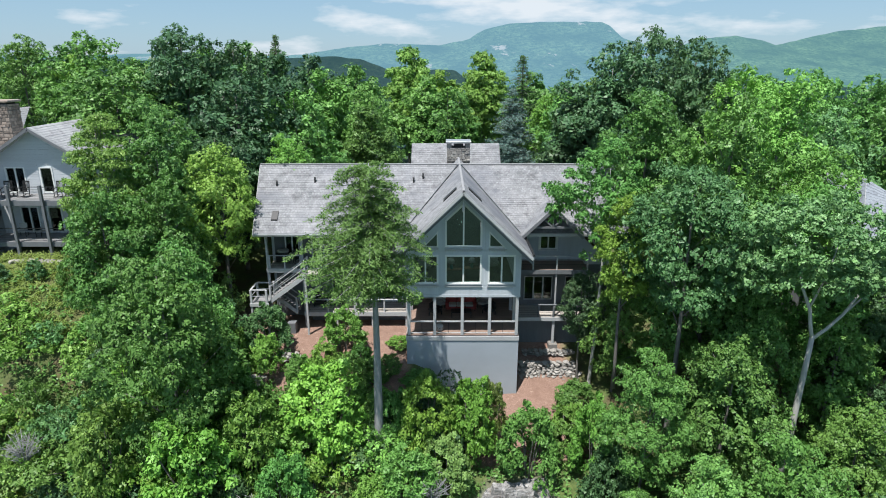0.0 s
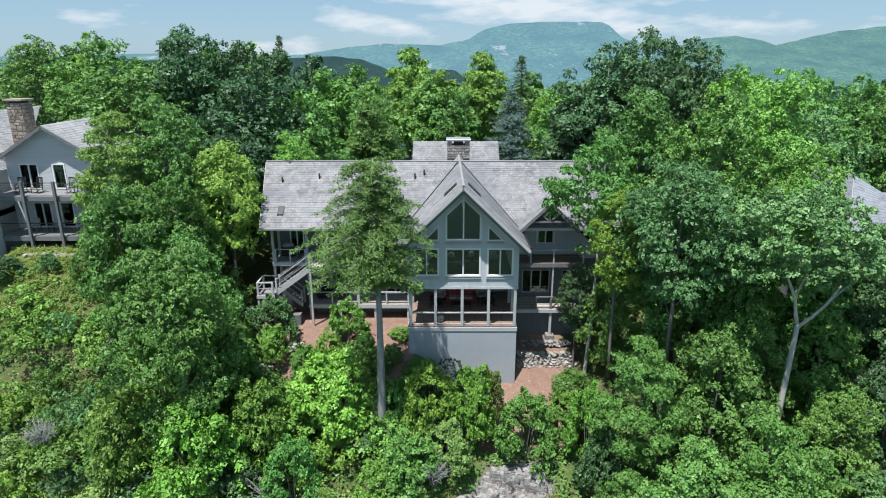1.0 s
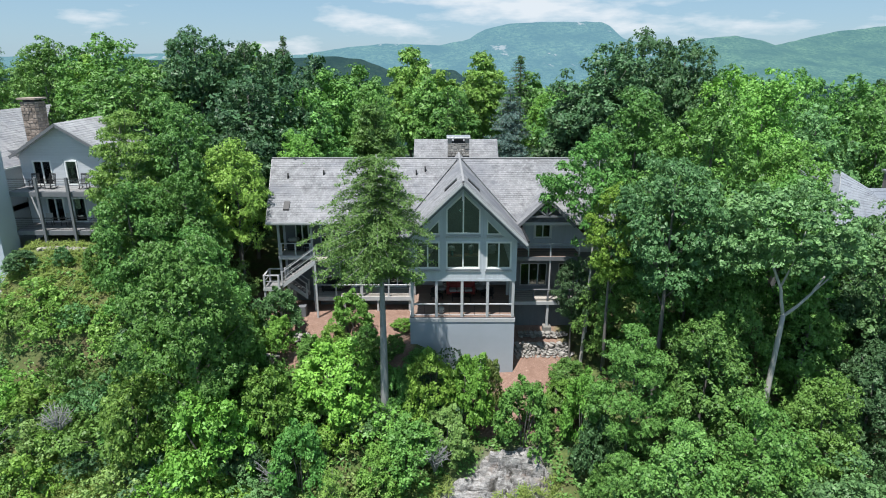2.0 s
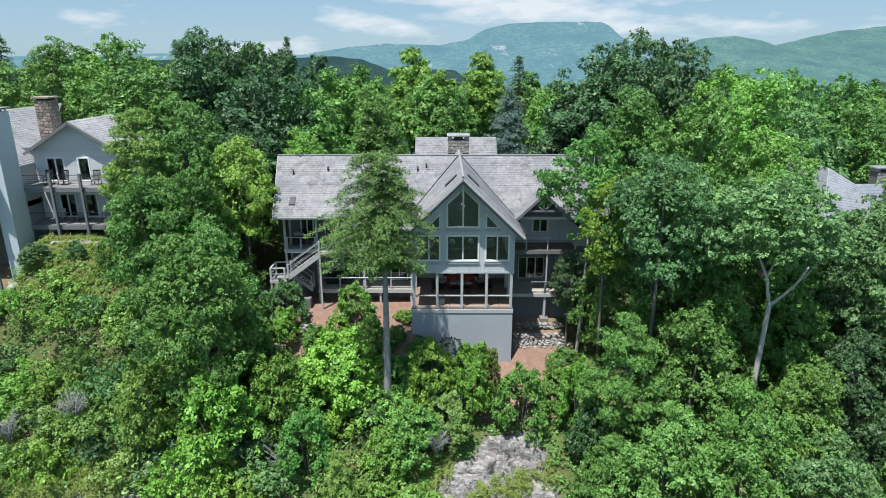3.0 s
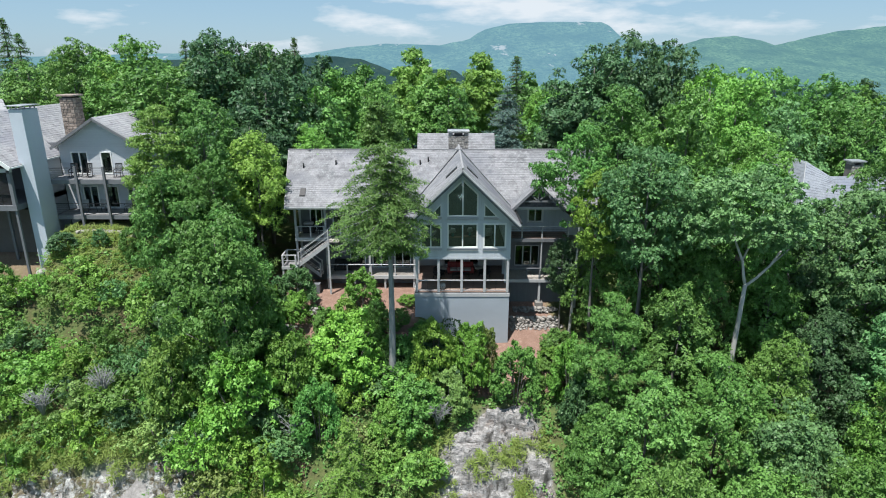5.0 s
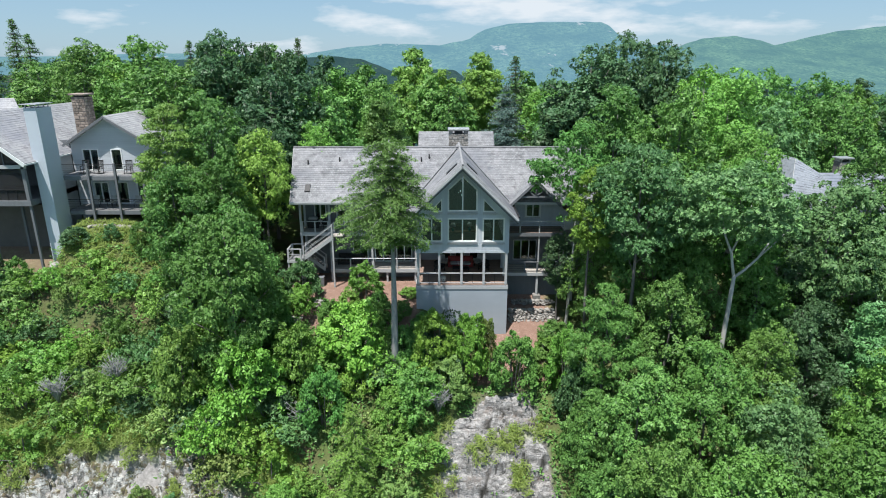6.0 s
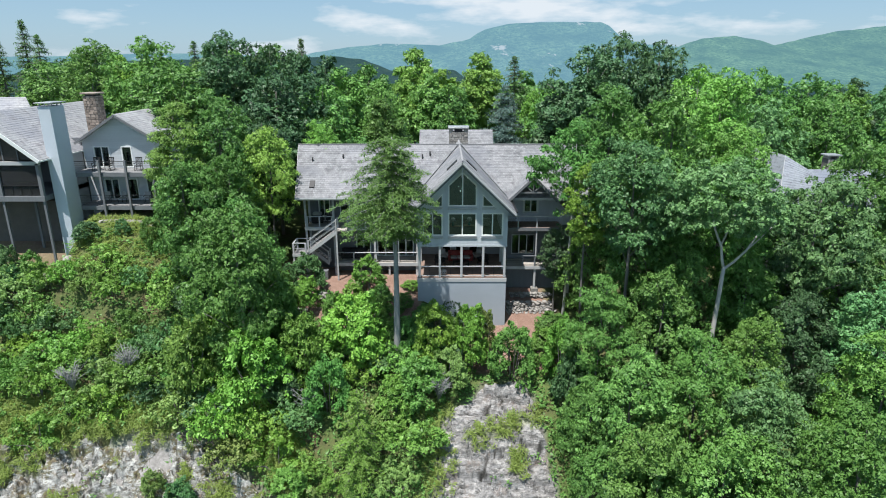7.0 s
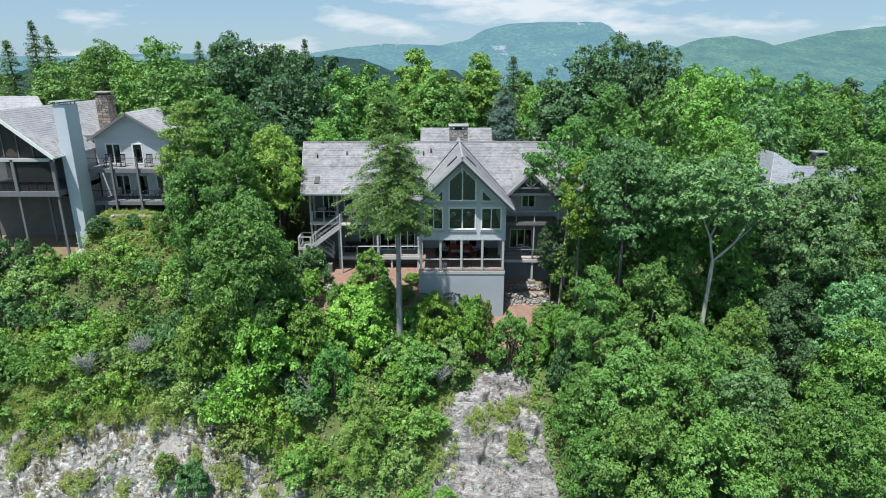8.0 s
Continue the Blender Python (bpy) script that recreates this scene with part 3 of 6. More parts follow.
def outcrop(name, x0, x1, y0, y1, inside, label, step, rise, blocks, material):
    """A bare rock face that follows the slope, broken into flat blocks with open joints."""
    xs, ys = np.arange(x0, x1, step), np.arange(y0, y1, step)
    verts, index, faces, cracks, turf = [], {}, [], [], []
    for j, y in enumerate(ys):
        for i, x in enumerate(xs):
            k = inside(x, y)
            if k < 0.02:
                continue
            z = ground_z(x, y)
            up, open_ = 0.0, 0.0
            for q, (w, h, tall) in enumerate(blocks):
                f, gap = facet(x, y, w, h, 3.0 + 5 * q)
                up += tall * f
                here = smooth(-0.05, 0.25, wob(x, y, 2.0, 20.0 + q))
                open_ = max(open_, float(here) * max(0.0, 1 - gap / 0.09))
            up += 0.10 * noise.noise(Vector((x / 0.35, y / 0.3, 3.0))) + 0.3 * abs(noise.noise(Vector((x / 1.6, y / 0.8, 9.0))))
            index[i, j] = len(verts)
            cracks.append(open_)
            turf.append(grassy(x, y) * 0.9)
            verts.append((x, y, z - 0.4 + k * (rise + up - 0.18 * open_)))
    for (i, j), a in index.items():
        q = [index.get(p) for p in ((i + 1, j), (i + 1, j + 1), (i, j + 1))]
        if None not in q:
            faces.append((a, *q))
    me = bpy.data.meshes.new(name)
    me.from_pydata(verts, [], faces)
    me.attributes.new("crack_soil_shade", "FLOAT", "POINT").data.foreach_set("value", cracks)
    me.attributes.new("turf", "FLOAT", "POINT").data.foreach_set("value", turf)
    me.materials.append(material)
    tagged(new(name, me), label, "rock", kind="structure")


outcrop("rock_slab", -2.2, 9.8, 19, 32.2, slab_in, "bare grey granite slab, streaked and cracked, below the tower", 0.13, 0.35, ((3.2, 1.1, 0.30), (1.1, 0.4, 0.12)), ROCK)
outcrop("rock_ledge", -40, -9.5, 18.5, 28.6, ledge_in, "bare lichen-spotted granite ledge at the foot of the slope", 0.14, 0.35, ((2.6, 1.6, 0.5), (1.0, 0.6, 0.36), (0.4, 0.3, 0.18)), ROCK_MOSSY)

# ---- main house ----
TX0, TX1, TY = -2.5, 5.2, 38.0
RIDGE_X, APEX_Z, PITCH_T = 1.28, 10.37, 0.966
EAVE_Y, EAVE_Z, TOP_Y, TOP_Z = 41.0, 6.4, 46.4, 10.4
house = thing("house", (1.3, 43, -2), "grey mountain house with a glazed gable tower and shingle roofs", "house")


def wall_part(x0, x1, y0, y1, z0, z1, mat, name="wall", label=""):
    return part(name, box(x0, x1, y0, y1, z0, z1), mat, house, label)


def opening_frame(outline, y, w, depth):
    """A ring of trim round an outline of (x, z)."""
    bm = bmesh.new()
    c = Vector((sum(p[0] for p in outline) / len(outline), 0, sum(p[1] for p in outline) / len(outline)))
    n = len(outline)
    ins = []
    for i in range(n):
        p, a, b = (Vector((outline[k % n][0], 0, outline[k % n][1])) for k in (i, i - 1, i + 1))
        e0, e1 = (p - a).normalized(), (b - p).normalized()
        n0, n1 = Vector((-e0.z, 0, e0.x)), Vector((-e1.z, 0, e1.x))
        if n0.dot(c - p) < 0:
            n0 = -n0
        if n1.dot(c - p) < 0:
            n1 = -n1
        k = (n0 + n1) / max(0.25, 1 + n0.dot(n1))
        ins.append(p + k * w)
    outer = [Vector((x, 0, z)) for x, z in outline]
    for i in range(n):
        j = (i + 1) % n
        quad = (outer[i], outer[j], ins[j], ins[i])
        f = [bm.verts.new((q.x, y - depth, q.z)) for q in quad]
        g = [bm.verts.new((q.x, y + 0.10, q.z)) for q in quad]
        bm.faces.new(f), bm.faces.new(g[::-1])
        for s in range(4):
            e = (s + 1) % 4
            bm.faces.new((f[e], f[s], g[s], g[e]))
    bmesh.ops.recalc_face_normals(bm, faces=bm.faces[:])
    return bm, [(q.x, q.z) for q in ins]


def window(outline, y, parent, mullions=(), w=0.075, depth=0.05, mat=None, sill=True):
    """A window with frame, glass, mullions at the x given, and a sill."""
    mat = mat or WHITE
    bm, inner = opening_frame(outline, y, w, depth)
    win = part("window", bm, mat, parent)
    zs = [p[1] for p in inner]
    xs = [p[0] for p in inner]

    def top_at(x):
        best = min(zs)
        for i in range(len(inner)):
            (xa, za), (xb, zb) = inner[i], inner[(i + 1) % len(inner)]
            if abs(xa - xb) > 1e-6 and min(xa, xb) - 1e-6 <= x <= max(xa, xb) + 1e-6:
                best = max(best, za + (zb - za) * (x - xa) / (xb - xa))
        return best
    cuts = [min(xs), *mullions, max(xs)]
    for a, b in zip(cuts, cuts[1:]):
        pts = [(a, min(zs)), (b, min(zs)), (b, top_at(b))]
        pts += [(x, z) for x, z in sorted(inner, reverse=True) if a < x < b and z > min(zs) + 0.01]
        if top_at(a) > min(zs) + 0.02:
            pts.append((a, top_at(a)))
        if top_at(b) <= min(zs) + 0.02:
            pts.pop(2)
        pane = part("pane", prism(pts, y + 0.03, y + 0.042), GLASS, win)
        pane.visible_shadow = False
    for x in mullions:
        part("mullion", box(x - 0.05, x + 0.05, y - 0.04, y + 0.09, min(zs), top_at(x)), mat, win)
    if sill:
        part("sill", box(min(xs) - 0.12, max(xs) + 0.12, y - 0.11, y + 0.02, min(zs) - 0.14, min(zs) - 0.085), TRIM, win)
    return win


def wall_with_holes(x0, x1, y, thick, z0, z1, holes, mat, top=None, parent=None, name="wall", label=""):
    """A wall facing south, cut through by rectangles (xa, xb, za, zb); top gives a gable's (x, z, slope)."""
    xs = sorted({x0, x1, *(h[0] for h in holes), *(h[1] for h in holes), *([top[0]] if top else [])})
    bm = bmesh.new()
    for a, b in zip(xs, xs[1:]):
        mid = (a + b) / 2
        cut = sorted((h[2], h[3]) for h in holes if h[0] < mid < h[1])
        z = z0
        for lo, hi in cut:
            if lo > z + 1e-4:
                solid(bm, a, b, y, y + thick, z, lo)
            z = hi
        if top:
            za, zb = top[1] - top[2] * abs(a - top[0]), top[1] - top[2] * abs(b - top[0])
            vs = [bm.verts.new(p) for p in ((a, y, z), (b, y, z), (b, y, max(zb, z)), (a, y, max(za, z)), (a, y + thick, z), (b, y + thick, z), (b, y + thick, max(zb, z)), (a, y + thick, max(za, z)))]
            for f in ((0, 1, 2, 3), (7, 6, 5, 4), (1, 5, 6, 2), (4, 0, 3, 7), (3, 2, 6, 7), (0, 4, 5, 1)):
                bm.faces.new([vs[i] for i in f])
        elif z1 > z + 1e-4:
            solid(bm, a, b, y, y + thick, z, z1)
    bmesh.ops.remove_doubles(bm, verts=bm.verts[:], dist=0.001)
    return part(name, bm, mat, parent or house, label)


# tower: solid base, open sunroom, glazed upper storeys
wall_part(TX0, TX1, TY, 46, -6.2, -0.42, STUCCO, "foundation_wall", "smooth blue-grey stucco base wall")
part("floor_band", box(TX0 - 0.04, TX1 + 0.04, TY - 0.05, 46, -0.42, -0.10, 0.015), TRIM, house)
part("sunroom_floor", box(TX0, TX1, TY - 0.02, 45, -0.096, -0.03), SIDING_DARK, house)
for k in range(47):
    part("floor_board", box(TX0 + 0.01, TX1 - 0.01, TY - 0.02 + k * 0.145, TY + 0.117 + k * 0.145, -0.028, 0.0), DECK_BROWN, house)
for x in (-2.33, -0.56, 1.31, 3.17, 5.03):
    part("post", box(x - 0.10, x + 0.10, TY - 0.02, TY + 0.18, 0.0, 2.85, 0.01), TRIM, house)
for x0, x1 in ((-2.23, -0.66), (-0.46, 1.21), (1.41, 3.07), (3.27, 4.93)):
    part("handrail", box(x0, x1, TY + 0.03, TY + 0.13, 0.93, 1.02, 0.01), TRIM, house)
    part("bottom_rail", box(x0, x1, TY + 0.05, TY + 0.11, 0.10, 0.15), TRIM, house)
    for k in range(1, 14):
        x = x0 + (x1 - x0) * k / 14
        if k % 7 == 0:
            part("baluster", box(x - 0.012, x + 0.012, TY + 0.068, TY + 0.092, 0.15, 0.93), METAL_DARK, house)
for y in (40.2, 42.4):
    for x in (TX0 + 0.12, TX1 - 0.12):
        part("post", box(x - 0.10, x + 0.10, y - 0.1, y + 0.1, 0.0, 2.85, 0.01), TRIM, house)
part("sunroom_ceiling", box(TX0, TX1, TY + 0.01, 44.9, 2.85, 2.98), TRIM, house)
# back wall of the sunroom with its doors
back_holes = [(-2.1, -1.2, 0.9, 2.3), (-0.4, 0.5, 0.05, 2.3), (0.9, 1.8, 0.05, 2.3), (2.2, 3.1, 0.05, 2.3), (3.7, 4.6, 0.9, 2.3)]
wall_with_holes(TX0, TX1, 44.7, 0.2, 0.0, 2.85, back_holes, TRIM)
for xa, xb, za, zb in back_holes:
    window([(xa, za), (xb, za), (xb, zb), (xa, zb)], 44.7, house, (), 0.09, 0.04, None, False)
# upper front wall
row1 = [(-2.04, -0.30, 3.74, 5.78), (0.13, 2.57, 3.74, 5.78), (2.98, 4.82, 3.74, 5.78)]
mid = (0.13, 2.57, 6.30)
gable = [(0.13, 6.30), (2.57, 6.30), (2.57, 8.13), (1.35, 9.30), (0.13, 8.13)]
wall_with_holes(TX0, TX1, TY, 0.2, 2.98, 6.14, row1, SIDING, name="front_wall")
for xa, xb, za, zb in row1:
    window([(xa, za), (xb, za), (xb, zb), (xa, zb)], TY, house, ((xa + xb) / 2,), 0.12)


def gable_wall():
    """The pieces of the gable round its five openings."""
    def top(x):
        return APEX_Z - 0.22 - PITCH_T * abs(x - RIDGE_X)
    bm = bmesh.new()
    pieces = [
        [(TX0, 6.14), (TX1, 6.14), (TX1, 6.30), (TX0, 6.30)],
        [(TX0, 6.30), (-1.36, 6.30), (-0.33, 7.40), (-0.33, top(-0.33)), (TX0, max(6.31, top(TX0)))],
        [(-0.33, 6.30), (0.13, 6.30), (0.13, top(0.13)), (-0.33, top(-0.33))],
        [(0.13, 8.13), (1.35, 9.30), (1.28, top(1.28)), (0.13, top(0.13))],
        [(1.35, 9.30), (2.57, 8.13), (2.57, top(2.57)), (1.28, top(1.28))],
        [(2.57, 6.30), (3.03, 6.30), (3.03, top(3.03)), (2.57, top(2.57))],
        [(3.03, 7.40), (4.10, 6.30), (TX1, 6.30), (TX1, max(6.31, top(TX1))), (3.03, top(3.03))],
    ]
    for pts in pieces:
        f = [bm.verts.new((x, TY, z)) for x, z in pts]
        g = [bm.verts.new((x, TY + 0.2, z)) for x, z in pts]
        bm.faces.new(f), bm.faces.new(g[::-1])
        for i in range(len(f)):
            j = (i + 1) % len(f)
            bm.faces.new((f[j], f[i], g[i], g[j]))
    bmesh.ops.recalc_face_normals(bm, faces=bm.faces[:])
    part("gable_wall", bm, SIDING, house)


gable_wall()
window(gable, TY, house, (1.35,), 0.12)
window([(-1.36, 6.30), (-0.33, 6.30), (-0.33, 7.40)], TY, house, (), 0.07)
window([(3.03, 6.30), (4.10, 6.30), (3.03, 7.40)], TY, house, (), 0.07)
# vertical battens and the dentil row under the sills
for k in range(int((TX1 - TX0) / 0.3) + 1):
    x = TX0 + 0.05 + k * 0.3
    part("batten", box(x - 0.02, x + 0.02, TY - 0.022, TY - 0.002, 2.98, 3.55), SIDING, house)
for x in (-2.3, -0.1, 2.78, 5.0):
    part("batten", box(x - 0.02, x + 0.02, TY - 0.022, TY - 0.002, 3.66, 6.05), SIDING, house)
for x, z in ((-1.75, 6.3), (-0.1, 8.2), (2.78, 8.1), (4.5, 6.3)):
    part("batten", box(x - 0.02, x + 0.02, TY - 0.022, TY - 0.002, 6.22, z + 0.1), SIDING, house)
for x0, x1, z in ((-2.1, -0.25, 3.55), (0.1, 2.6, 3.55), (2.95, 4.85, 3.55), (-1.4, -0.3, 6.10), (0.1, 2.6, 6.10), (3.0, 4.2, 6.10)):
    part("ledge", box(x0, x1, TY - 0.08, TY - 0.002, z + 0.02, z + 0.08), TRIM, house)
    for k in range(int((x1 - x0) / 0.16)):
        part("dentil", box(x0 + 0.03 + k * 0.16, x0 + 0.12 + k * 0.16, TY - 0.06, TY - 0.004, z - 0.06, z + 0.018), TRIM, house)
part("skirt_board", box(TX0 - 0.02, TX1 + 0.02, TY - 0.03, TY - 0.003, 2.80, 2.975), SIDING, house)
part("king_post", box(1.21, 1.35, 36.8, 36.95, 9.0, 10.0, 0.01), TRIM, house)
# tower side walls
for x0, x1 in ((TX0, TX0 + 0.2), (TX1 - 0.2, TX1)):
    wall_part(x0, x1, TY + 0.2, 46, 2.98, 6.4, SIDING, "side_wall")
wall_part(TX0 + 0.2, TX1 - 0.2, TY + 0.2, 45.8, 2.985, 3.25, FLOOR_DARK, "upper_floor")
wall_part(TX0 + 0.2, TX1 - 0.2, 45.8, 46, 3.25, 9.0, INNER, "inner_wall")

# roofs
OVER = 36.6
ex = (APEX_Z - 6.05) / PITCH_T
roof_slope("tower_roof", house, ROOF, (RIDGE_X + ex, OVER, 6.05), (RIDGE_X + ex, 41.4, 6.05), (RIDGE_X, 50.0, APEX_Z), (RIDGE_X, OVER, APEX_Z), label="steep grey shingle slope over the tower")
roof_slope("tower_roof", house, ROOF, (RIDGE_X - ex, 41.4, 6.05), (RIDGE_X - ex, OVER, 6.05), (RIDGE_X, OVER, APEX_Z), (RIDGE_X, 50.0, APEX_Z), label="steep grey shingle slope over the tower")
for s in (1, -1):
    a, b = Vector((RIDGE_X, OVER - 0.03, APEX_Z - 0.14)), Vector((RIDGE_X + s * ex, OVER - 0.03, 6.05 - 0.14))
    part("rake_board", bar(a, b, 0.06, 0.17), TRIM, house)
    part("inner_rake", bar(a + Vector((0, 0.10, -0.30)), b + Vector((0, 0.10, -0.30)), 0.05, 0.12), SIDING_DARK, house)
    part("gutter", bar((RIDGE_X + s * (ex + 0.06), OVER, 6.16), (RIDGE_X + s * (ex + 0.06), 41.2, 6.16), 0.12, 0.10), METAL_DARK, house)
part("ridge_cap", bar((RIDGE_X, OVER, APEX_Z + 0.015), (RIDGE_X, 50.0, APEX_Z + 0.015), 0.15, 0.04), RIDGE, house)
MX0, MX1, WEST_TOP = -13.4, 13.2, -14.05
roof_slope("main_roof", house, ROOF, (MX0, EAVE_Y, EAVE_Z), (-2.96, EAVE_Y, EAVE_Z), (1.14, TOP_Y, TOP_Z), (WEST_TOP, TOP_Y, TOP_Z), label="long grey shingle slope of the main roof")
roof_slope("main_roof", house, ROOF, (5.52, EAVE_Y, EAVE_Z), (MX1, EAVE_Y, EAVE_Z), (MX1, TOP_Y, TOP_Z), (1.42, TOP_Y, TOP_Z), label="long grey shingle slope of the main roof")
roof_slope("main_roof", house, ROOF, (MX1, 52.5, 5.9), (MX0, 52.5, 5.9), (WEST_TOP, TOP_Y, TOP_Z), (MX1, TOP_Y, TOP_Z), label="rear shingle slope")
part("ridge_cap", bar((WEST_TOP, TOP_Y, TOP_Z + 0.02), (MX1, TOP_Y, TOP_Z + 0.02), 0.24, 0.06), RIDGE, house)
part("fascia", box(MX0, -2.9, EAVE_Y - 0.06, EAVE_Y - 0.02, EAVE_Z - 0.22, EAVE_Z + 0.0), TRIM, house)
part("gutter", box(MX0, -2.9, EAVE_Y - 0.18, EAVE_Y - 0.065, EAVE_Z - 0.16, EAVE_Z - 0.04), METAL_PALE, house)
part("fascia", box(5.6, MX1, EAVE_Y - 0.06, EAVE_Y - 0.02, EAVE_Z - 0.22, EAVE_Z + 0.0), TRIM, house)
for x, x_top in ((MX0, WEST_TOP), (MX1, MX1)):
    part("rake_board", bar((x, EAVE_Y, EAVE_Z - 0.13), (x_top, TOP_Y, TOP_Z - 0.13), 0.06, 0.2), TRIM, house)
# rear wing
roof_slope("rear_roof", house, ROOF, (-2.85, 50.5, 6.6), (5.15, 50.5, 6.6), (5.15, 56, 10.76), (-2.85, 56, 10.76), label="shingle slope of the rear wing")
roof_slope("rear_roof", house, ROOF, (5.15, 61.5, 6.6), (-2.85, 61.5, 6.6), (-2.85, 56, 10.76), (5.15, 56, 10.76), label="rear shingle slope")
wall_part(-2.6, 4.9, 52, 60.5, 0, 6.6, SIDING, "rear_wall")
for x0, x1 in ((-2.6, -2.4), (4.7, 4.9)):
    bm = bmesh.new()
    vs = [[bm.verts.new((x, y, z)) for y, z in ((51, 6.6), (61, 6.6), (56, 10.5))] for x in (x0, x1)]
    bm.faces.new(vs[0]), bm.faces.new(vs[1][::-1])
    for i in range(3):
        bm.faces.new((vs[0][i], vs[1][i], vs[1][(i + 1) % 3], vs[0][(i + 1) % 3]))
    part("gable_end", bm, SIDING, house)

# main walls
MY = 44.0
wall_part(-13.0, -12.8, MY, 52, -1.8, 6.6, SIDING, "side_wall")
wall_part(12.6, 12.8, MY, 52, -3.5, 6.6, SIDING, "side_wall")
wall_part(-13.0, 12.8, 51.8, 52, -2, 6.2, SIDING, "rear_wall")
left_up = [(-12.0, -10.9, 3.5, 5.6), (-10.0, -8.2, 3.5, 5.6), (-7.4, -5.6, 3.5, 5.6), (-4.9, -3.2, 3.5, 5.6)]
left_low = [(-8.6, -7.2, 0.05, 2.2), (-6.6, -5.0, 0.05, 2.2), (-4.6, -3.1, 0.05, 2.2)]
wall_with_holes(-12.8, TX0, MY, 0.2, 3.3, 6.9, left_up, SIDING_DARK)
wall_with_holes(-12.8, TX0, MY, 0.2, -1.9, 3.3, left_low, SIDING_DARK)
for xa, xb, za, zb in left_up + left_low:
    window([(xa, za), (xb, za), (xb, zb), (xa, zb)], MY, house, ((xa + xb) / 2,), 0.09, 0.04, None, False)
right_up = [(7.15, 8.6, 4.4, 5.9)]
right_low = [(6.2, 8.35, 0.45, 2.35), (9.3, 11.2, 0.45, 2.35)]
RY = 43.4
wall_with_holes(TX1, 12.6, RY, 0.2, 3.3, 7.4, right_up, SIDING, (7.6, 8.0, 0.9))
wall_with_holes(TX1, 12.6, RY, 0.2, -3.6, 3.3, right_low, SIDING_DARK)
window([(7.15, 4.4), (8.6, 4.4), (8.6, 5.9), (7.15, 5.9)], RY, house, (7.875,), 0.18)
for xa, xb, za, zb in right_low:
    window([(xa, za), (xb, za), (xb, zb), (xa, zb)], RY, house, (xa + (xb - xa) / 3, xb - (xb - xa) / 3), 0.06, 0.04, TRIM, False)
for z0, z1, mat in ((-0.1, 0.0, WOOD_FLOOR), (3.25, 3.4, WOOD_FLOOR)):
    wall_part(-12.8, TX0, MY + 0.2, 51.8, z0, z1, mat, "inner_floor")
    wall_part(TX1, 12.6, RY + 0.2, 51.8, z0, z1, mat, "inner_floor")
# east gable over the upper window
DA = 40.3
for s in (1, -1):
    p = [(7.6 + s * 2.15, DA, 6.35), (7.6 + s * 2.15, 41.3, 6.35), (7.6, 43.9, 8.45), (7.6, DA, 8.45)]
    if s < 0:
        p = [p[1], p[0], p[3], p[2]]
    roof_slope("dormer_roof", house, ROOF, *p, label="small shingle gable roof")
    part("rake_board", bar((7.6, DA - 0.03, 8.33), (7.6 + s * 2.15, DA - 0.03, 6.23), 0.06, 0.2), SIDING_DARK, house)
part("tie_beam", bar((6.2, DA + 0.1, 7.0), (9.0, DA + 0.1, 7.0), 0.1, 0.14), SIDING_DARK, house)
part("king_post", bar((7.6, DA + 0.1, 7.05), (7.6, DA + 0.1, 8.3), 0.1, 0.1), SIDING_DARK, house)
for s in (1, -1):
    part("strut", bar((7.6 + s * 0.08, DA + 0.1, 7.1), (7.6 + s * 0.75, DA + 0.1, 7.65), 0.08, 0.1), SIDING_DARK, house)


# chimney of the main house, a stone stack with an open cap
def stone_face(parent, mat, x0, x1, y, z0, z1, seed, size=0.34, flip=0):
    """Rough stones proud of a face; flip 1 turns them to the east side, x0..x1 then running along y."""
    r = random.Random(seed)
    z = z0
    while z < z1 - 0.05:
        h = min(r.uniform(0.5, 0.95) * size, z1 - z)
        x = x0
        while x < x1 - 0.04:
            w = min(r.uniform(0.6, 1.6) * size, x1 - x)
            if x1 - x - w < 0.08:
                w = x1 - x
            d = r.uniform(0.015, 0.06)
            g = 0.012
            bm = bmesh.new()
            pts = [(x + g, z + g), (x + w - g, z + g), (x + w - g, z + h - g), (x + g, z + h - g)]
            pts = [(a + r.uniform(-0.01, 0.01), b + r.uniform(-0.01, 0.01)) for a, b in pts]
            lo = [bm.verts.new((a, y, b) if not flip else (y, a, b)) for a, b in pts]
            ca, cb = sum(p[0] for p in pts) / 4, sum(p[1] for p in pts) / 4
            hi = []
            for a, b in pts:
                a2, b2 = ca + (a - ca) * 0.8, cb + (b - cb) * 0.75
                hi.append(bm.verts.new((a2, y - d, b2) if not flip else (y + d, a2, b2)))
            bm.faces.new(hi)
            for i in range(4):
                j = (i + 1) % 4
                bm.faces.new((lo[i], lo[j], hi[j], hi[i]))
            bmesh.ops.recalc_face_normals(bm, faces=bm.faces[:])
            part("stone", bm, mat, parent)
            x += w
        z += h


chimney = part("chimney", box(0.34, 2.26, 50.9, 52.3, 8.5, 11.05), MORTAR, house, "stone chimney stack with an open flat cap")
stone_face(chimney, STONE, 0.34, 2.26, 50.9, 9.9, 11.05, 3, 0.3)
for x0, x1 in ((0.34, 0.72), (1.88, 2.26)):
    part("cap_pier", box(x0, x1, 50.9, 52.3, 11.05, 11.42, 0.02), STONE, chimney)
part("cap_slab", box(0.24, 2.36, 50.75, 52.45, 11.42, 11.58, 0.02), METAL_PALE, chimney)
part("flue", box(0.9, 1.7, 51.2, 52.0, 11.05, 11.3), METAL_DARK, chimney)
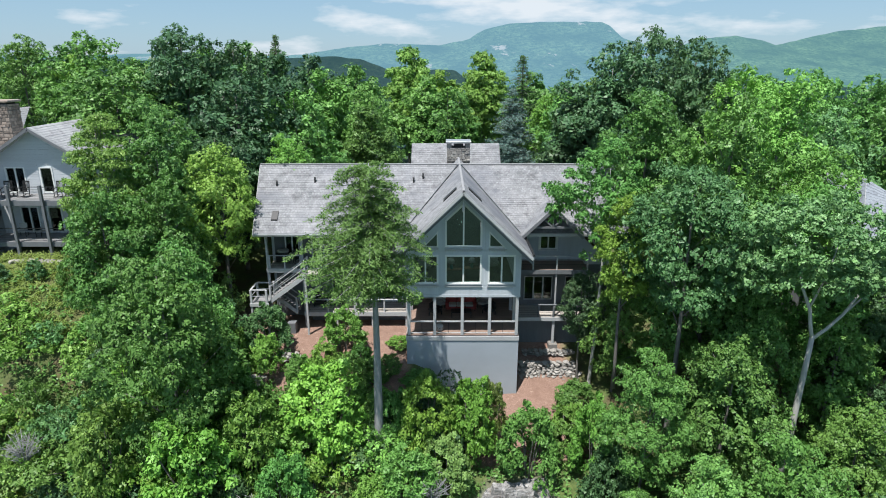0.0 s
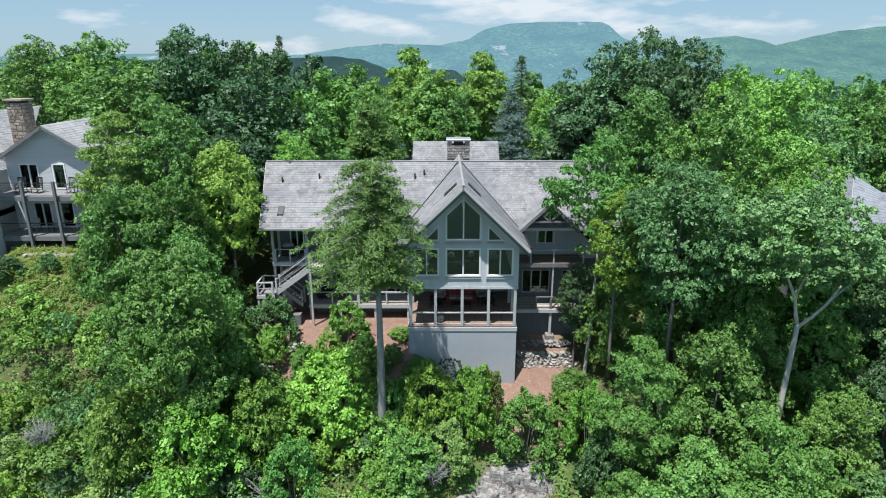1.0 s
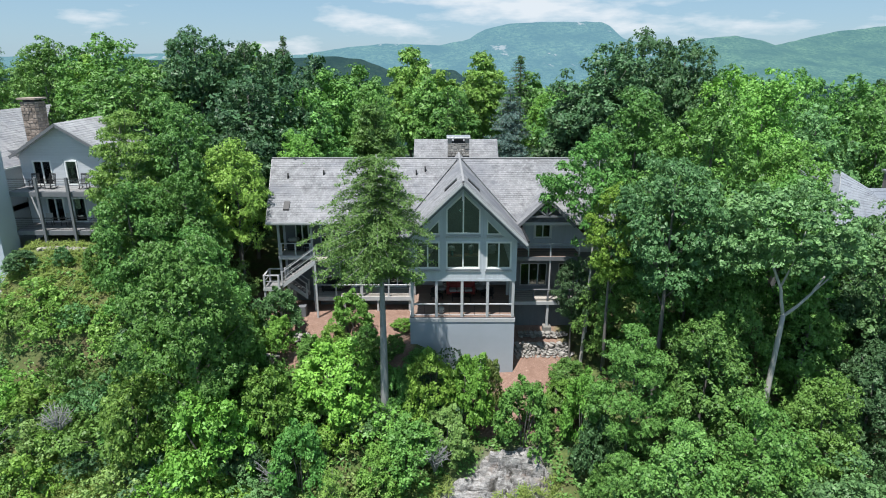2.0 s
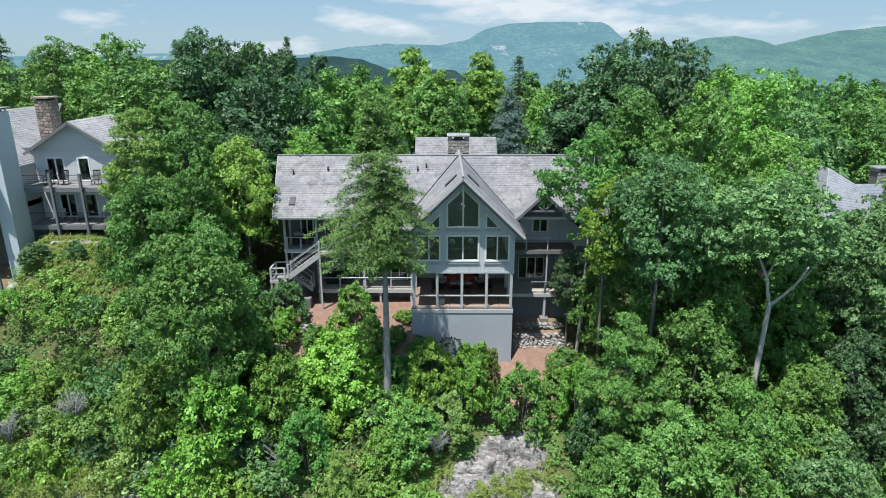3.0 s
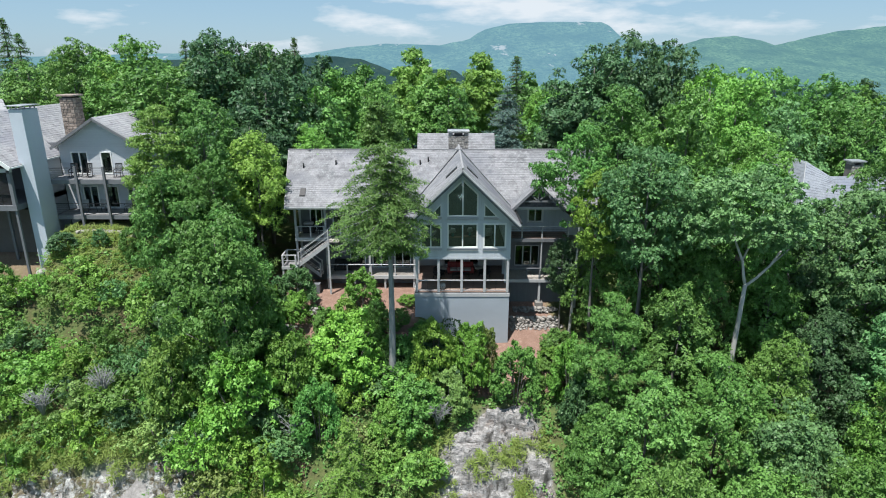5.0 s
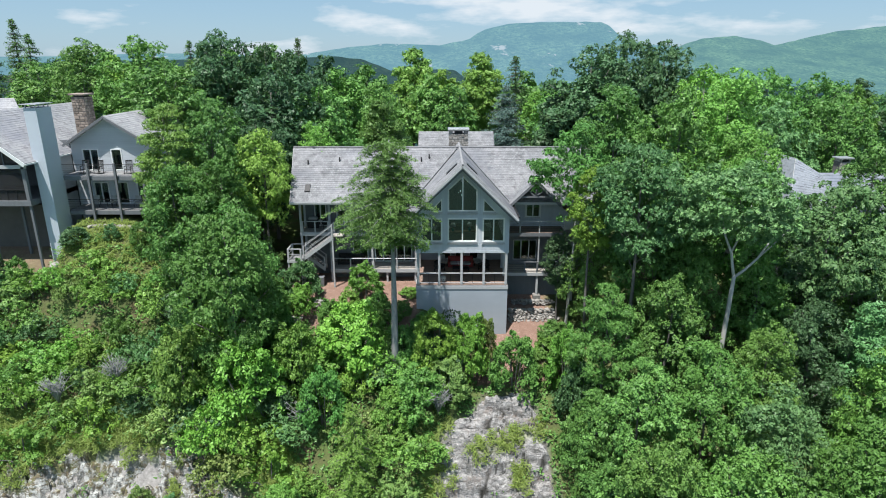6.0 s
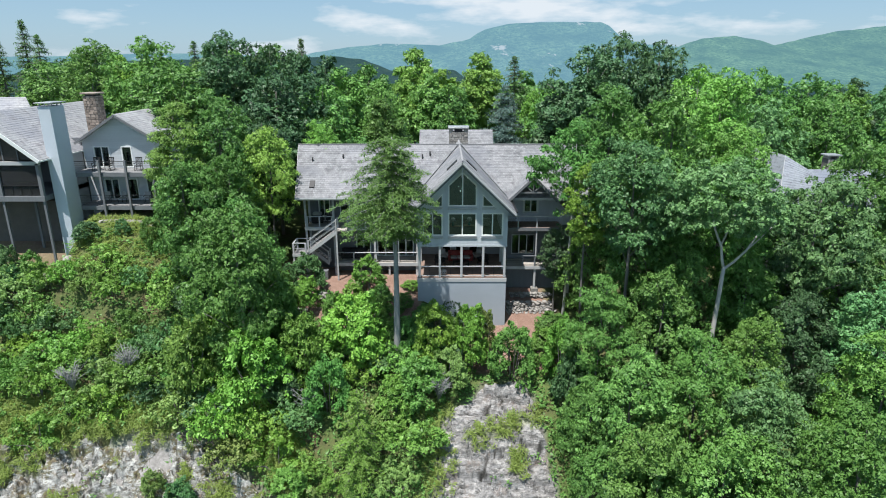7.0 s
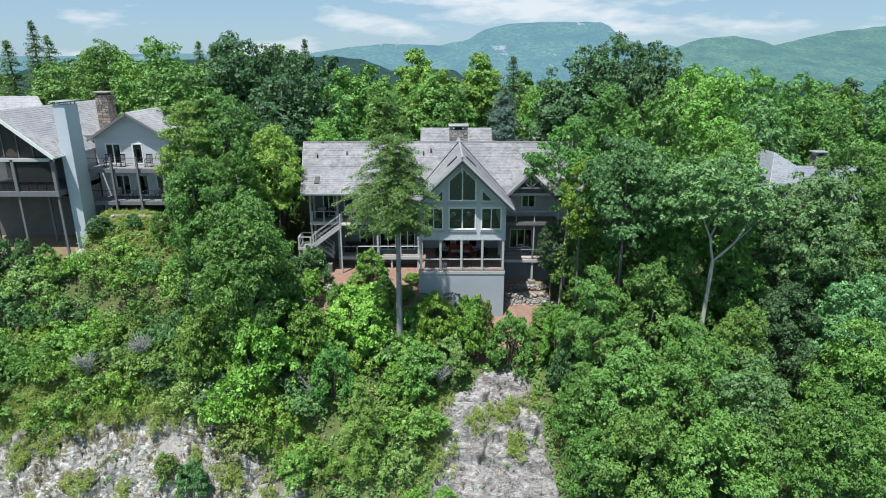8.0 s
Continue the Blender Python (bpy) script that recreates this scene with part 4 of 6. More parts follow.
# skylights and vents on the slopes
def on_main(y):
    return EAVE_Z + (y - EAVE_Y) * (TOP_Z - EAVE_Z) / (TOP_Y - EAVE_Y)


def main_slope_box(name, x0, x1, y0, y1, h, mat, label=""):
    bm = box(x0, x1, y0, y1, 0, 1)
    for v in bm.verts:
        v.co.z = on_main(v.co.y) + (h if v.co.z > 0.5 else -0.02)
    return part(name, bm, mat, house, label)


main_slope_box("skylight", -12.3, -11.85, 41.9, 42.55, 0.12, METAL_DARK, "dark glazed skylight")
for x, y in ((-12.4, 44.6), (-9.6, 44.9), (-1.5, 45.2), (-2.2, 44.9)):
    bm = bmesh.new()
    tube(bm, [(x, y, on_main(y) - 0.1), (x, y, on_main(y) + 0.42)], [0.07, 0.07], 8)
    part("vent_pipe", bm, METAL_DARK, house)
def on_tower(name, y0, y1, u0, u1, s):
    bm = box(0, 1, y0, y1, 0, 1)
    for v in bm.verts:
        d = u0 if v.co.x < 0.5 else u1
        top = v.co.z > 0.5
        v.co.x = RIDGE_X + s * d
        v.co.z = APEX_Z - PITCH_T * d + (0.12 if top else -0.02)
    part(name, bm, METAL_DARK, house, "dark narrow skylight")


on_tower("skylight", 38.7, 39.3, 0.4, 1.25, -1)
on_tower("skylight", 38.7, 39.3, 0.4, 1.25, 1)


# ---- decks ----
def railing(deck, x0, x1, y, z, posts, gap=0.0, post_mat=None):
    """A rail along x: posts, a cap, a lower rail and thin wires."""
    pm = post_mat or TRIM
    for x in posts:
        part("rail_post", box(x - 0.055, x + 0.055, y - 0.055, y + 0.055, z, z + 0.95, 0.008), pm, deck)
    part("handrail", box(x0, x1, y - 0.07, y + 0.07, z + 0.951, z + 1.0, 0.008), pm, deck)
    for k in range(1, 5):
        part("rail_cable", box(x0, x1, y - 0.006, y + 0.006, z + 0.18 * k, z + 0.18 * k + 0.012), METAL_DARK, deck)


def boards(deck, x0, x1, y0, y1, z, mat, wide=0.145):
    y = y0
    while y < y1 - 0.02:
        w = min(wide, y1 - y)
        part("deck_board", box(x0, x1, y, y + w - 0.008, z - 0.035, z), mat, deck)
        y += wide


low_deck = thing("deck", (-6.4, 43, -1.3), "low weathered timber deck with posts and cable railing", "deck")
boards(low_deck, -10.35, TX0 - 0.02, 42.0, MY - 0.02, 0.0, DECK)
part("rim_joist", box(-10.4, TX0 - 0.02, 41.95, 41.995, -0.32, -0.002), TRIM, low_deck)
for x in (-10.3, -8.0, -5.3, -2.75):
    part("deck_post", box(x - 0.08, x + 0.08, 42.05, 42.21, -1.9, -0.04), TRIM, low_deck)
railing(low_deck, -10.35, TX0 - 0.05, 42.06, 0.0, (-10.3, -8.6, -6.5, -4.4, -2.65))
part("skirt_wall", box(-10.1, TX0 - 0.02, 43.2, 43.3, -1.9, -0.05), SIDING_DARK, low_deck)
high_deck = thing("deck", (-7.7, 43, 0), "raised weathered timber deck under the eaves", "deck")
boards(high_deck, -12.9, TX0 - 0.02, 42.0, MY - 0.02, 3.45, DECK)
part("rim_joist", box(-12.95, TX0 - 0.02, 41.95, 41.995, 3.14, 3.44), TRIM, high_deck)
for x in (-12.85, -10.3, -6.6, -2.7):
    part("deck_post", box(x - 0.085, x + 0.085, 42.05, 42.22, (-1.9 if x < -12 else 0.0), 3.14), TRIM, high_deck)
    part("deck_post", box(x - 0.085, x + 0.085, 42.05, 42.22, 3.45, 6.85), TRIM, high_deck)
railing(high_deck, -12.85, -10.35, 42.06, 3.45, (-12.7, -11.6, -10.45))
railing(high_deck, -9.1, TX0 - 0.05, 42.06, 3.45, (-9.0, -7.4, -5.0, -2.65))
stairs = thing("staircase", (-12, 41, -1), "grey timber staircase with a landing and handrails", "staircase")


def flight(a, b, y0, y1, n):
    """Treads from a to b, both (x, z), between y0 and y1, with stringers and rails."""
    for y in (y0 + 0.03, y1 - 0.03):
        part("stringer", bar((a[0], y, a[1] - 0.16), (b[0], y, b[1] - 0.16), 0.05, 0.28), TRIM, stairs)
    for k in range(n):
        t = (k + 0.5) / n
        x, z = a[0] + (b[0] - a[0]) * t, a[1] + (b[1] - a[1]) * t
        part("tread", box(x - 0.15, x + 0.15, y0 + 0.06, y1 - 0.06, z - 0.05, z, 0.006), DECK_GREY, stairs)
    for y in (y0 + 0.03, y1 - 0.03):
        part("handrail", bar((a[0], y, a[1] + 0.95), (b[0], y, b[1] + 0.95), 0.09, 0.06), TRIM, stairs)
        part("mid_rail", bar((a[0], y, a[1] + 0.45), (b[0], y, b[1] + 0.45), 0.03, 0.04), TRIM, stairs)
        for t in (0.02, 0.98):
            x, z = a[0] + (b[0] - a[0]) * t, a[1] + (b[1] - a[1]) * t
            part("newel", box(x - 0.06, x + 0.06, y - 0.06, y + 0.06, z - 0.3, z + 1.02, 0.008), TRIM, stairs)


flight((-9.85, 3.45), (-12.55, 1.45), 40.85, 41.9, 11)
boards(stairs, -13.75, -12.5, 40.2, 41.9, 1.45, DECK_GREY)
part("landing_rim", box(-13.8, -12.45, 40.13, 40.19, 1.2, 1.44), TRIM, stairs)
for x, y in ((-13.7, 40.25), (-12.6, 40.25), (-13.7, 41.8)):
    part("landing_post", box(x - 0.07, x + 0.07, y - 0.07, y + 0.07, -2.4, 2.42, 0.008), TRIM, stairs)
for a, b in (((-13.7, 40.25), (-12.6, 40.25)), ((-13.7, 40.25), (-13.7, 41.8)), ((-13.7, 41.8), (-12.6, 41.8))):
    part("handrail", bar((*a, 2.42), (*b, 2.42), 0.12, 0.06), TRIM, stairs)
    part("mid_rail", bar((*a, 1.95), (*b, 1.95), 0.03, 0.04), TRIM, stairs)
flight((-12.5, 1.4), (-10.9, 0.1), 42.0, 42.9, 7)
part("stair_footing", box(-11.5, -10.9, 41.0, 41.6, -1.9, -0.5), SIDING_DARK, stairs)
part("top_landing", box(-9.9, -9.0, 40.85, 41.94, 3.35, 3.45), DECK, stairs)
for y in (40.9,):
    part("landing_post", box(-9.97, -9.83, y - 0.07, y + 0.07, -1.9, 3.35, 0.008), TRIM, stairs)

east_deck = thing("deck", (8, 42, -2.5), "narrow timber deck with railing and posts beside the tower", "deck")
boards(east_deck, TX1 + 0.02, 11.5, 41.0, RY - 0.02, 0.0, DECK)
part("rim_joist", box(TX1 + 0.02, 11.5, 40.95, 40.995, -0.28, -0.002), TRIM, east_deck)
railing(east_deck, TX1 + 0.05, 11.45, 41.05, 0.0, (5.3, 7.0, 8.1, 9.8, 11.4), post_mat=SIDING_DARK)
for x in (8.15, 11.3):
    part("deck_post", box(x - 0.09, x + 0.09, 41.05, 41.23, -2.9, -0.04), TRIM, east_deck)
part("post_footing", box(7.85, 8.5, 40.8, 41.5, -3.0, -2.1, 0.05), STONE, east_deck)
part("skirt_wall", box(TX1 + 0.02, 10.6, 41.7, 41.8, -2.7, -0.3), SIDING_DARK, east_deck)
east_balcony = thing("balcony", (8, 42, 3), "upper balcony with brown boards beside the tower", "balcony")
boards(east_balcony, TX1 + 0.02, 10.5, 41.2, RY - 0.02, 3.62, DECK_BROWN)
part("rim_joist", box(TX1 + 0.02, 10.5, 41.15, 41.195, 3.3, 3.615), SIDING_DARK, east_balcony)
for x in (6.5, 8.2, 10.4):
    part("balcony_post", box(x - 0.05, x + 0.05, 41.22, 41.32, 0.0 if x != 6.5 else 3.62, 4.6), TRIM, east_balcony)
part("handrail", box(TX1 + 0.05, 10.45, 41.2, 41.34, 4.6, 4.66), TRIM, east_balcony)
for k in range(1, 5):
    part("rail_cable", box(TX1 + 0.05, 10.45, 41.26, 41.275, 3.62 + 0.19 * k, 3.635 + 0.19 * k), METAL_DARK, east_balcony)

# ---- neighbouring house to the west ----
west = thing("house", (-36, 45, 3), "pale grey neighbouring house with tall chimneys and two decks", "house")
WX, WR, WZ, WE, WQ = -39.3, 13.85, 9.95, -34.5, 0.812


def wpart(name, x0, x1, y0, y1, z0, z1, mat, label="", bevel=0.0):
    return part(name, box(x0, x1, y0, y1, z0, z1, bevel), mat, west, label)


PALE = surface("pale_lap_siding", (0.52, 0.55, 0.59), (0.60, 0.63, 0.66), 0.7, 8, 0.5, (0.7, 0.7, 6), 0.2, 0.25, 0.05)
PLASTER = surface("pale_blue_stucco", (0.48, 0.54, 0.61), (0.56, 0.61, 0.67), 0.85, 22, 0.4, (1, 1, 1), 0.12, 0.25)
roof_slope("porch_roof", west, ROOF_PALE, (WE, 39.5, WZ), (WE, 48.2, WZ), (WX, 59, WR), (WX, 39.5, WR), 0.26, label="pale shingle slope of the porch wing")
roof_slope("porch_roof", west, ROOF_PALE, (2 * WX - WE, 59, WZ), (2 * WX - WE, 39.5, WZ), (WX, 39.5, WR), (WX, 59, WR), 0.26, label="pale shingle slope of the porch wing")
for s in (1, -1):
    part("rake_board", bar((WX, 39.47, WR - 0.15), (WX + s * (WE - WX), 39.47, WZ - 0.15), 0.06, 0.3), WHITE, west)
wpart("gutter", WE, WE + 0.12, 39.5, 46.8, WZ - 0.16, WZ - 0.04, WHITE)
roof_slope("rear_roof", west, ROOF_PALE, (-52, 51, 11.2), (-41.2, 51, 11.2), (-44.9, 55, 14.3), (-52, 55, 14.3), 0.26, label="pale shingle slope further back")
wpart("rear_wall", -52, -41.6, 51.2, 58, 4, 11.2, PALE)
# porch front: posts, floors and screens
for x in (-43.7, -41.2, -38.65, -35.1):
    wpart("porch_post", x - 0.09, x + 0.09, 40.05, 40.23, 0.2, 6.3, SIDING_DARK)
    wpart("porch_post", x - 0.14, x + 0.14, 40.0, 40.28, 6.75, 9.6, SIDING_DARK)
wpart("porch_floor", -44, -34.9, 39.95, 47, 6.3, 6.74, SIDING_DARK)
wpart("porch_beam", -44, -34.9, 40.0, 40.25, 9.45, 9.75, TRIM)
for x0, x1 in ((-43.5, -41.4), (-41.0, -38.85), (-38.45, -35.3)):
    wpart("handrail", x0, x1, 40.08, 40.18, 7.62, 7.68, METAL_DARK)
    for k in range(1, 12):
        x = x0 + (x1 - x0) * k / 12
        if k % 3 == 0:
            wpart("baluster", x - 0.015, x + 0.015, 40.1, 40.13, 6.75, 7.62, METAL_DARK)
for x0, x1 in ((-43.55, -41.35), (-41.05, -38.8), (-38.5, -35.25)):
    wpart("screen", x0, x1, 40.16, 40.17, 6.76, 9.44, SCREEN)
# opaque dark sheet, the dimness inside the porch gable put in as colour
part("gable_screen", prism([(WX - 4.3, 9.75), (WX + 4.3, 9.75), (WX, 13.3)], 40.3, 40.34), DARK, west, "opaque dark sheet for the dim inside of the screened gable")
for dx in (-2.6, -1.3, 0, 1.3, 2.6):
    wpart("screen_bar", WX + dx - 0.04, WX + dx + 0.04, 40.2, 40.28, 9.75, 13.2 - 0.83 * abs(dx), SIDING_DARK)
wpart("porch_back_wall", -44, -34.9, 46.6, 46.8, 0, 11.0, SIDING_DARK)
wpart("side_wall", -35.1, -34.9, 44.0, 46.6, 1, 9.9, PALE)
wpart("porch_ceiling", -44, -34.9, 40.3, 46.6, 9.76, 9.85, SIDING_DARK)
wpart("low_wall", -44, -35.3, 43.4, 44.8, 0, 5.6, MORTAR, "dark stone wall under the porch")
for x in (-37.4, -35.0):
    wpart("porch_post", x - 0.1, x + 0.1, 42.2, 42.4, 1.0, 6.3, SIDING_DARK)
# tall stucco chimney
tall = wpart("chimney", -34.72, -33.66, 41.0, 43.0, 0.6, 14.3, PLASTER, "tall smooth pale blue stucco chimney", 0.02)
for x in (-34.6, -34.15, -33.78):
    for y in (41.1, 42.8):
        part("cap_leg", box(x - 0.04, x + 0.04, y, y + 0.08, 14.3, 14.55), METAL_PALE, tall)
part("cap_plate", box(-34.9, -33.5, 40.85, 43.15, 14.55, 14.62, 0.01), METAL_PALE, tall)
# east wing: gable, decks
GX, GZ, GQ, GY = -30.4, 13.35, 0.63, 45.5
roof_slope("wing_roof", west, ROOF_PALE, (GX - 4.0, 55, GZ - 4.0 * GQ), (GX - 4.0, 44.8, GZ - 4.0 * GQ), (GX, 44.8, GZ), (GX, 55, GZ), 0.26, label="pale shingle slope of the east wing")
roof_slope("wing_roof", west, ROOF_PALE, (GX + 4.0, 44.8, GZ - 4.0 * GQ), (GX + 4.0, 55, GZ - 4.0 * GQ), (GX, 55, GZ), (GX, 44.8, GZ), 0.26, label="pale shingle slope of the east wing")
for s in (1, -1):
    part("rake_board", bar((GX, 44.77, GZ - 0.14), (GX + s * 4.0, 44.77, GZ - 0.14 - 4.0 * GQ), 0.06, 0.2), SIDING_DARK, west)
up_holes = [(-33.15, -31.65, 8.35, 10.35), (-30.55, -29.55, 8.35, 10.35)]
low_holes = [(-32.6, -31.2, 5.25, 7.3), (-30.5, -29.4, 5.25, 7.3), (-28.6, -27.6, 5.25, 7.3)]
wall_with_holes(GX - 3.7, GX + 3.7, GY, 0.2, 8.3, 11, up_holes, PALE, (GX, GZ - 0.2, GQ), west, "gable_wall", "pale grey lap siding")
wall_with_holes(GX - 3.7, GX + 3.7, GY, 0.2, 3.6, 8.3, low_holes, PALE, None, west, "low_wall")
for k in range(26):
    z = 8.45 + k * 0.19
    half = min(3.7, (GZ - 0.25 - z) / GQ)
    spans = [(GX - half, GX + half)]
    if z < 10.45:
        spans = [(GX - 3.7, -33.25), (-31.55, -30.65), (-29.45, GX + 3.7)]
    for a, b in spans:
        if b - a > 0.2:
            wpart("lap_board", a, b, GY - 0.022, GY - 0.002, z, z + 0.17, PALE)
for xa, xb, za, zb in up_holes + low_holes:
    window([(xa, za), (xb, za), (xb, zb), (xa, zb)], GY, west, ((xa + xb) / 2,) if xb - xa > 1.2 else (), 0.1, 0.05, WHITE, False)
for x in (GX - 3.7, GX + 3.5):
    wpart("side_wall", x, x + 0.2, GY + 0.2, 54.8, 3.6, 10.6, PALE)
wpart("inner_floor", GX - 3.5, GX + 3.5, GY + 0.2, 54.8, 8.1, 8.3, WOOD_FLOOR)
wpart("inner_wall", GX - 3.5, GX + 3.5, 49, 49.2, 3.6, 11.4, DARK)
for z, name in ((8.3, "upper"), (5.2, "lower")):
    d = thing("deck", (-29.7, 44, z), name + " grey timber deck with posts and cable railing", "deck")
    boards(d, -33.9, -25.4, 43.0, GY - 0.03, z, DECK_GREY, 0.2)
    part("rim_joist", box(-33.95, -25.35, 42.93, 42.995, z - 0.36, z - 0.002), SIDING_DARK, d)
    for x in (-33.8, -31.4, -29.0, -26.6):
        part("deck_post", box(x - 0.09, x + 0.09, 42.72, 42.92, 2.6 if z < 6 else 7.94, 9.45 if z > 6 else 7.93), SIDING_DARK, d)
    part("handrail", box(-33.9, -25.4, 43.0, 43.08, z + 0.98, z + 1.02), METAL_DARK, d)
    for k in range(1, 6):
        part("rail_cable", box(-33.9, -25.4, 43.03, 43.045, z + 0.16 * k, z + 0.16 * k + 0.012), METAL_DARK, d)
stack = wpart("stone_chimney", -34.2, -33.0, 47.0, 48.3, 10.5, 14.85, MORTAR, "brown field-stone chimney")
stone_face(stack, STONE_WARM, -34.2, -33.0, 47.0, 11.2, 14.85, 8, 0.34)
stone_face(stack, STONE_WARM, 47.0, 48.3, -33.0, 11.2, 14.85, 9, 0.34, 1)
part("cap_slab", box(-34.35, -32.85, 46.85, 48.45, 15.0, 15.15, 0.02), STONE_WARM, stack)
part("flue_box", box(-34.05, -33.15, 47.15, 48.15, 14.85, 15.0), METAL_DARK, stack)
terrace = thing("retaining_wall", (-28.5, 42.2, 4.2), "low dry-stone edge below the neighbour's deck", "wall")
r_ = random.Random(4)
for k in range(16):
    x = -31.5 + k * 0.42
    bm = bmesh.new()
    bmesh.ops.create_icosphere(bm, subdivisions=1, radius=0.5)
    for v in bm.verts:
        v.co = Vector((v.co.x * r_.uniform(0.5, 0.75), v.co.y * 0.5, v.co.z * r_.uniform(0.3, 0.5))) + Vector((x, 42.0 + r_.uniform(-0.15, 0.15), ground_z(x, 42.0) + r_.uniform(0, 0.15)))
    part("stone", bm, STONE, terrace)

# ---- neighbouring house to the east ----
east = thing("house", (37, 54, 0), "pale grey roofed neighbouring house half hidden by trees", "house")
ROOF_BLUE = shingles("pale_blue_shingles", (0.21, 0.235, 0.275), (0.28, 0.31, 0.35), 0.2)
roof_slope("front_roof", east, ROOF_BLUE, (31.2, 47.5, 5.2), (38.3, 47.5, 5.2), (35.2, 50.87, 8.5), (33.6, 52.0, 9.6), 0.3, label="pale grey shingle slope")
roof_slope("side_roof", east, ROOF_BLUE, (38.4, 47.5, 5.2), (38.4, 60, 5.2), (33.6, 60, 9.6), (33.6, 52.0, 9.6), 0.3)
roof_slope("side_roof", east, ROOF_BLUE, (31.15, 60, 5.2), (31.15, 47.5, 5.2), (33.58, 52.0, 9.6), (33.58, 60, 9.6), 0.3)
roof_slope("wing_roof", east, ROOF_BLUE, (35.3, 47.8, 5.5), (42, 47.8, 5.5), (42, 50.87, 8.5), (35.2, 50.87, 8.5), 0.3, label="pale grey shingle slope of the wing")
roof_slope("wing_roof", east, ROOF_BLUE, (42, 53.9, 5.5), (36.3, 53.9, 5.5), (35.2, 50.87, 8.5), (42, 50.87, 8.5), 0.3)
part("wall", box(31.4, 41.5, 48.3, 60, -9, 5.2), SIDING_DARK, east)
stack2 = part("chimney", box(37.1, 38.1, 51.2, 52.1, 6, 9.4), MORTAR, east, "stone chimney with a flat cap")
stone_face(stack2, STONE, 37.1, 38.1, 51.2, 7.9, 9.4, 12, 0.34)
part("cap_slab", box(36.95, 38.25, 51.05, 52.25, 9.65, 9.77, 0.02), METAL_PALE, stack2)
for x in (37.12, 37.88):
    part("cap_pier", box(x, x + 0.2, 51.25, 52.05, 9.4, 9.65), STONE, stack2)
EAST_SHIFT = Matrix.Translation((-2.4, -7.9, 0.1))
east.matrix_basis = EAST_SHIFT @ east.matrix_basis
low_e = thing("deck", (37, 46.5, -4.9), "grey timber deck of the half-hidden house", "deck")
boards(low_e, 31, 44, 45.0, 48.2, -4.6, DECK, 0.2)
part("rim_joist", box(31, 44, 44.94, 44.995, -4.9, -4.602), TRIM, low_e)
for x in (31.1, 34, 37, 40, 43.9):
    part("rail_post", box(x - 0.06, x + 0.06, 45.0, 45.12, -4.6, -3.6), TRIM, low_e)
    part("deck_post", box(x - 0.1, x + 0.1, 45.1, 45.3, -11, -4.65), TRIM, low_e)
part("handrail", box(31, 44, 44.98, 45.12, -3.6, -3.54), TRIM, low_e)
low_e.matrix_basis = EAST_SHIFT @ low_e.matrix_basis

# ---- furniture ----
def at_origin(name, label, category, group=""):
    return thing(name, (0, 0, 0), label, category, group)


def sofa(cloth, seat, label):
    t = at_origin("sofa", label, "sofa")
    part("base", box(-1.15, 1.15, -0.42, 0.42, 0.1, 0.32, 0.03), cloth, t)
    part("backrest", box(-1.15, 1.15, 0.24, 0.46, 0.3, 0.95, 0.06), cloth, t)
    for s in (-1, 1):
        part("armrest", box(s * 1.05 - 0.12, s * 1.05 + 0.12, -0.42, 0.42, 0.3, 0.62, 0.05), cloth, t)
    for x in (-0.62, 0, 0.62):
        part("seat_cushion", box(x - 0.29, x + 0.29, -0.44, 0.22, 0.325, 0.5, 0.05), seat, t)
        part("back_cushion", box(x - 0.28, x + 0.28, 0.1, 0.235, 0.5, 0.92, 0.05), cloth, t)
    for x in (-1.05, 1.05):
        for y in (-0.35, 0.38):
            part("leg", box(x - 0.03, x + 0.03, y - 0.03, y + 0.03, 0, 0.1), BLACK_PAINT, t)
    return t


def armchair(mat, label):
    t = at_origin("armchair", label, "chair", "porch armchairs")
    part("seat", box(-0.36, 0.36, -0.36, 0.36, 0.25, 0.45, 0.05), mat, t)
    part("backrest", box(-0.36, 0.36, 0.24, 0.40, 0.45, 0.98, 0.05), mat, t)
    for s in (-1, 1):
        part("armrest", box(s * 0.38 - 0.05, s * 0.38 + 0.05, -0.36, 0.38, 0.45, 0.64, 0.02), mat, t)
    for x in (-0.34, 0.34):
        for y in (-0.32, 0.34):
            part("leg", box(x - 0.03, x + 0.03, y - 0.03, y + 0.03, 0, 0.26), BLACK_PAINT, t)
    return t


def rocking_chair():
    t = at_origin("rocking_chair", "black painted wooden rocking chair on the deck", "chair", "rocking chairs on the deck")
    part("seat", box(-0.28, 0.28, -0.26, 0.26, 0.40, 0.44, 0.01), BLACK_PAINT, t)
    for s in (-1, 1):
        bm = bmesh.new()
        tube(bm, [(s * 0.27, -0.5 + 0.2 * k, 0.02 + 0.12 * ((k - 2.5) / 2.5) ** 2) for k in range(6)], [0.025] * 6, 6)
        part("rocker", bm, BLACK_PAINT, t)
        part("front_leg", bar((s * 0.27, -0.24, 0.04), (s * 0.27, -0.24, 0.66), 0.04, 0.04), BLACK_PAINT, t)
        part("back_post", bar((s * 0.27, 0.24, 0.04), (s * 0.27, 0.42, 1.15), 0.04, 0.04), BLACK_PAINT, t)
        part("armrest", bar((s * 0.29, -0.3, 0.67), (s * 0.29, 0.32, 0.67), 0.08, 0.03), BLACK_PAINT, t)
    for k in range(6):
        x = -0.2 + 0.08 * k
        part("back_slat", bar((x, 0.27, 0.46), (x, 0.41, 1.08), 0.04, 0.015), BLACK_PAINT, t)
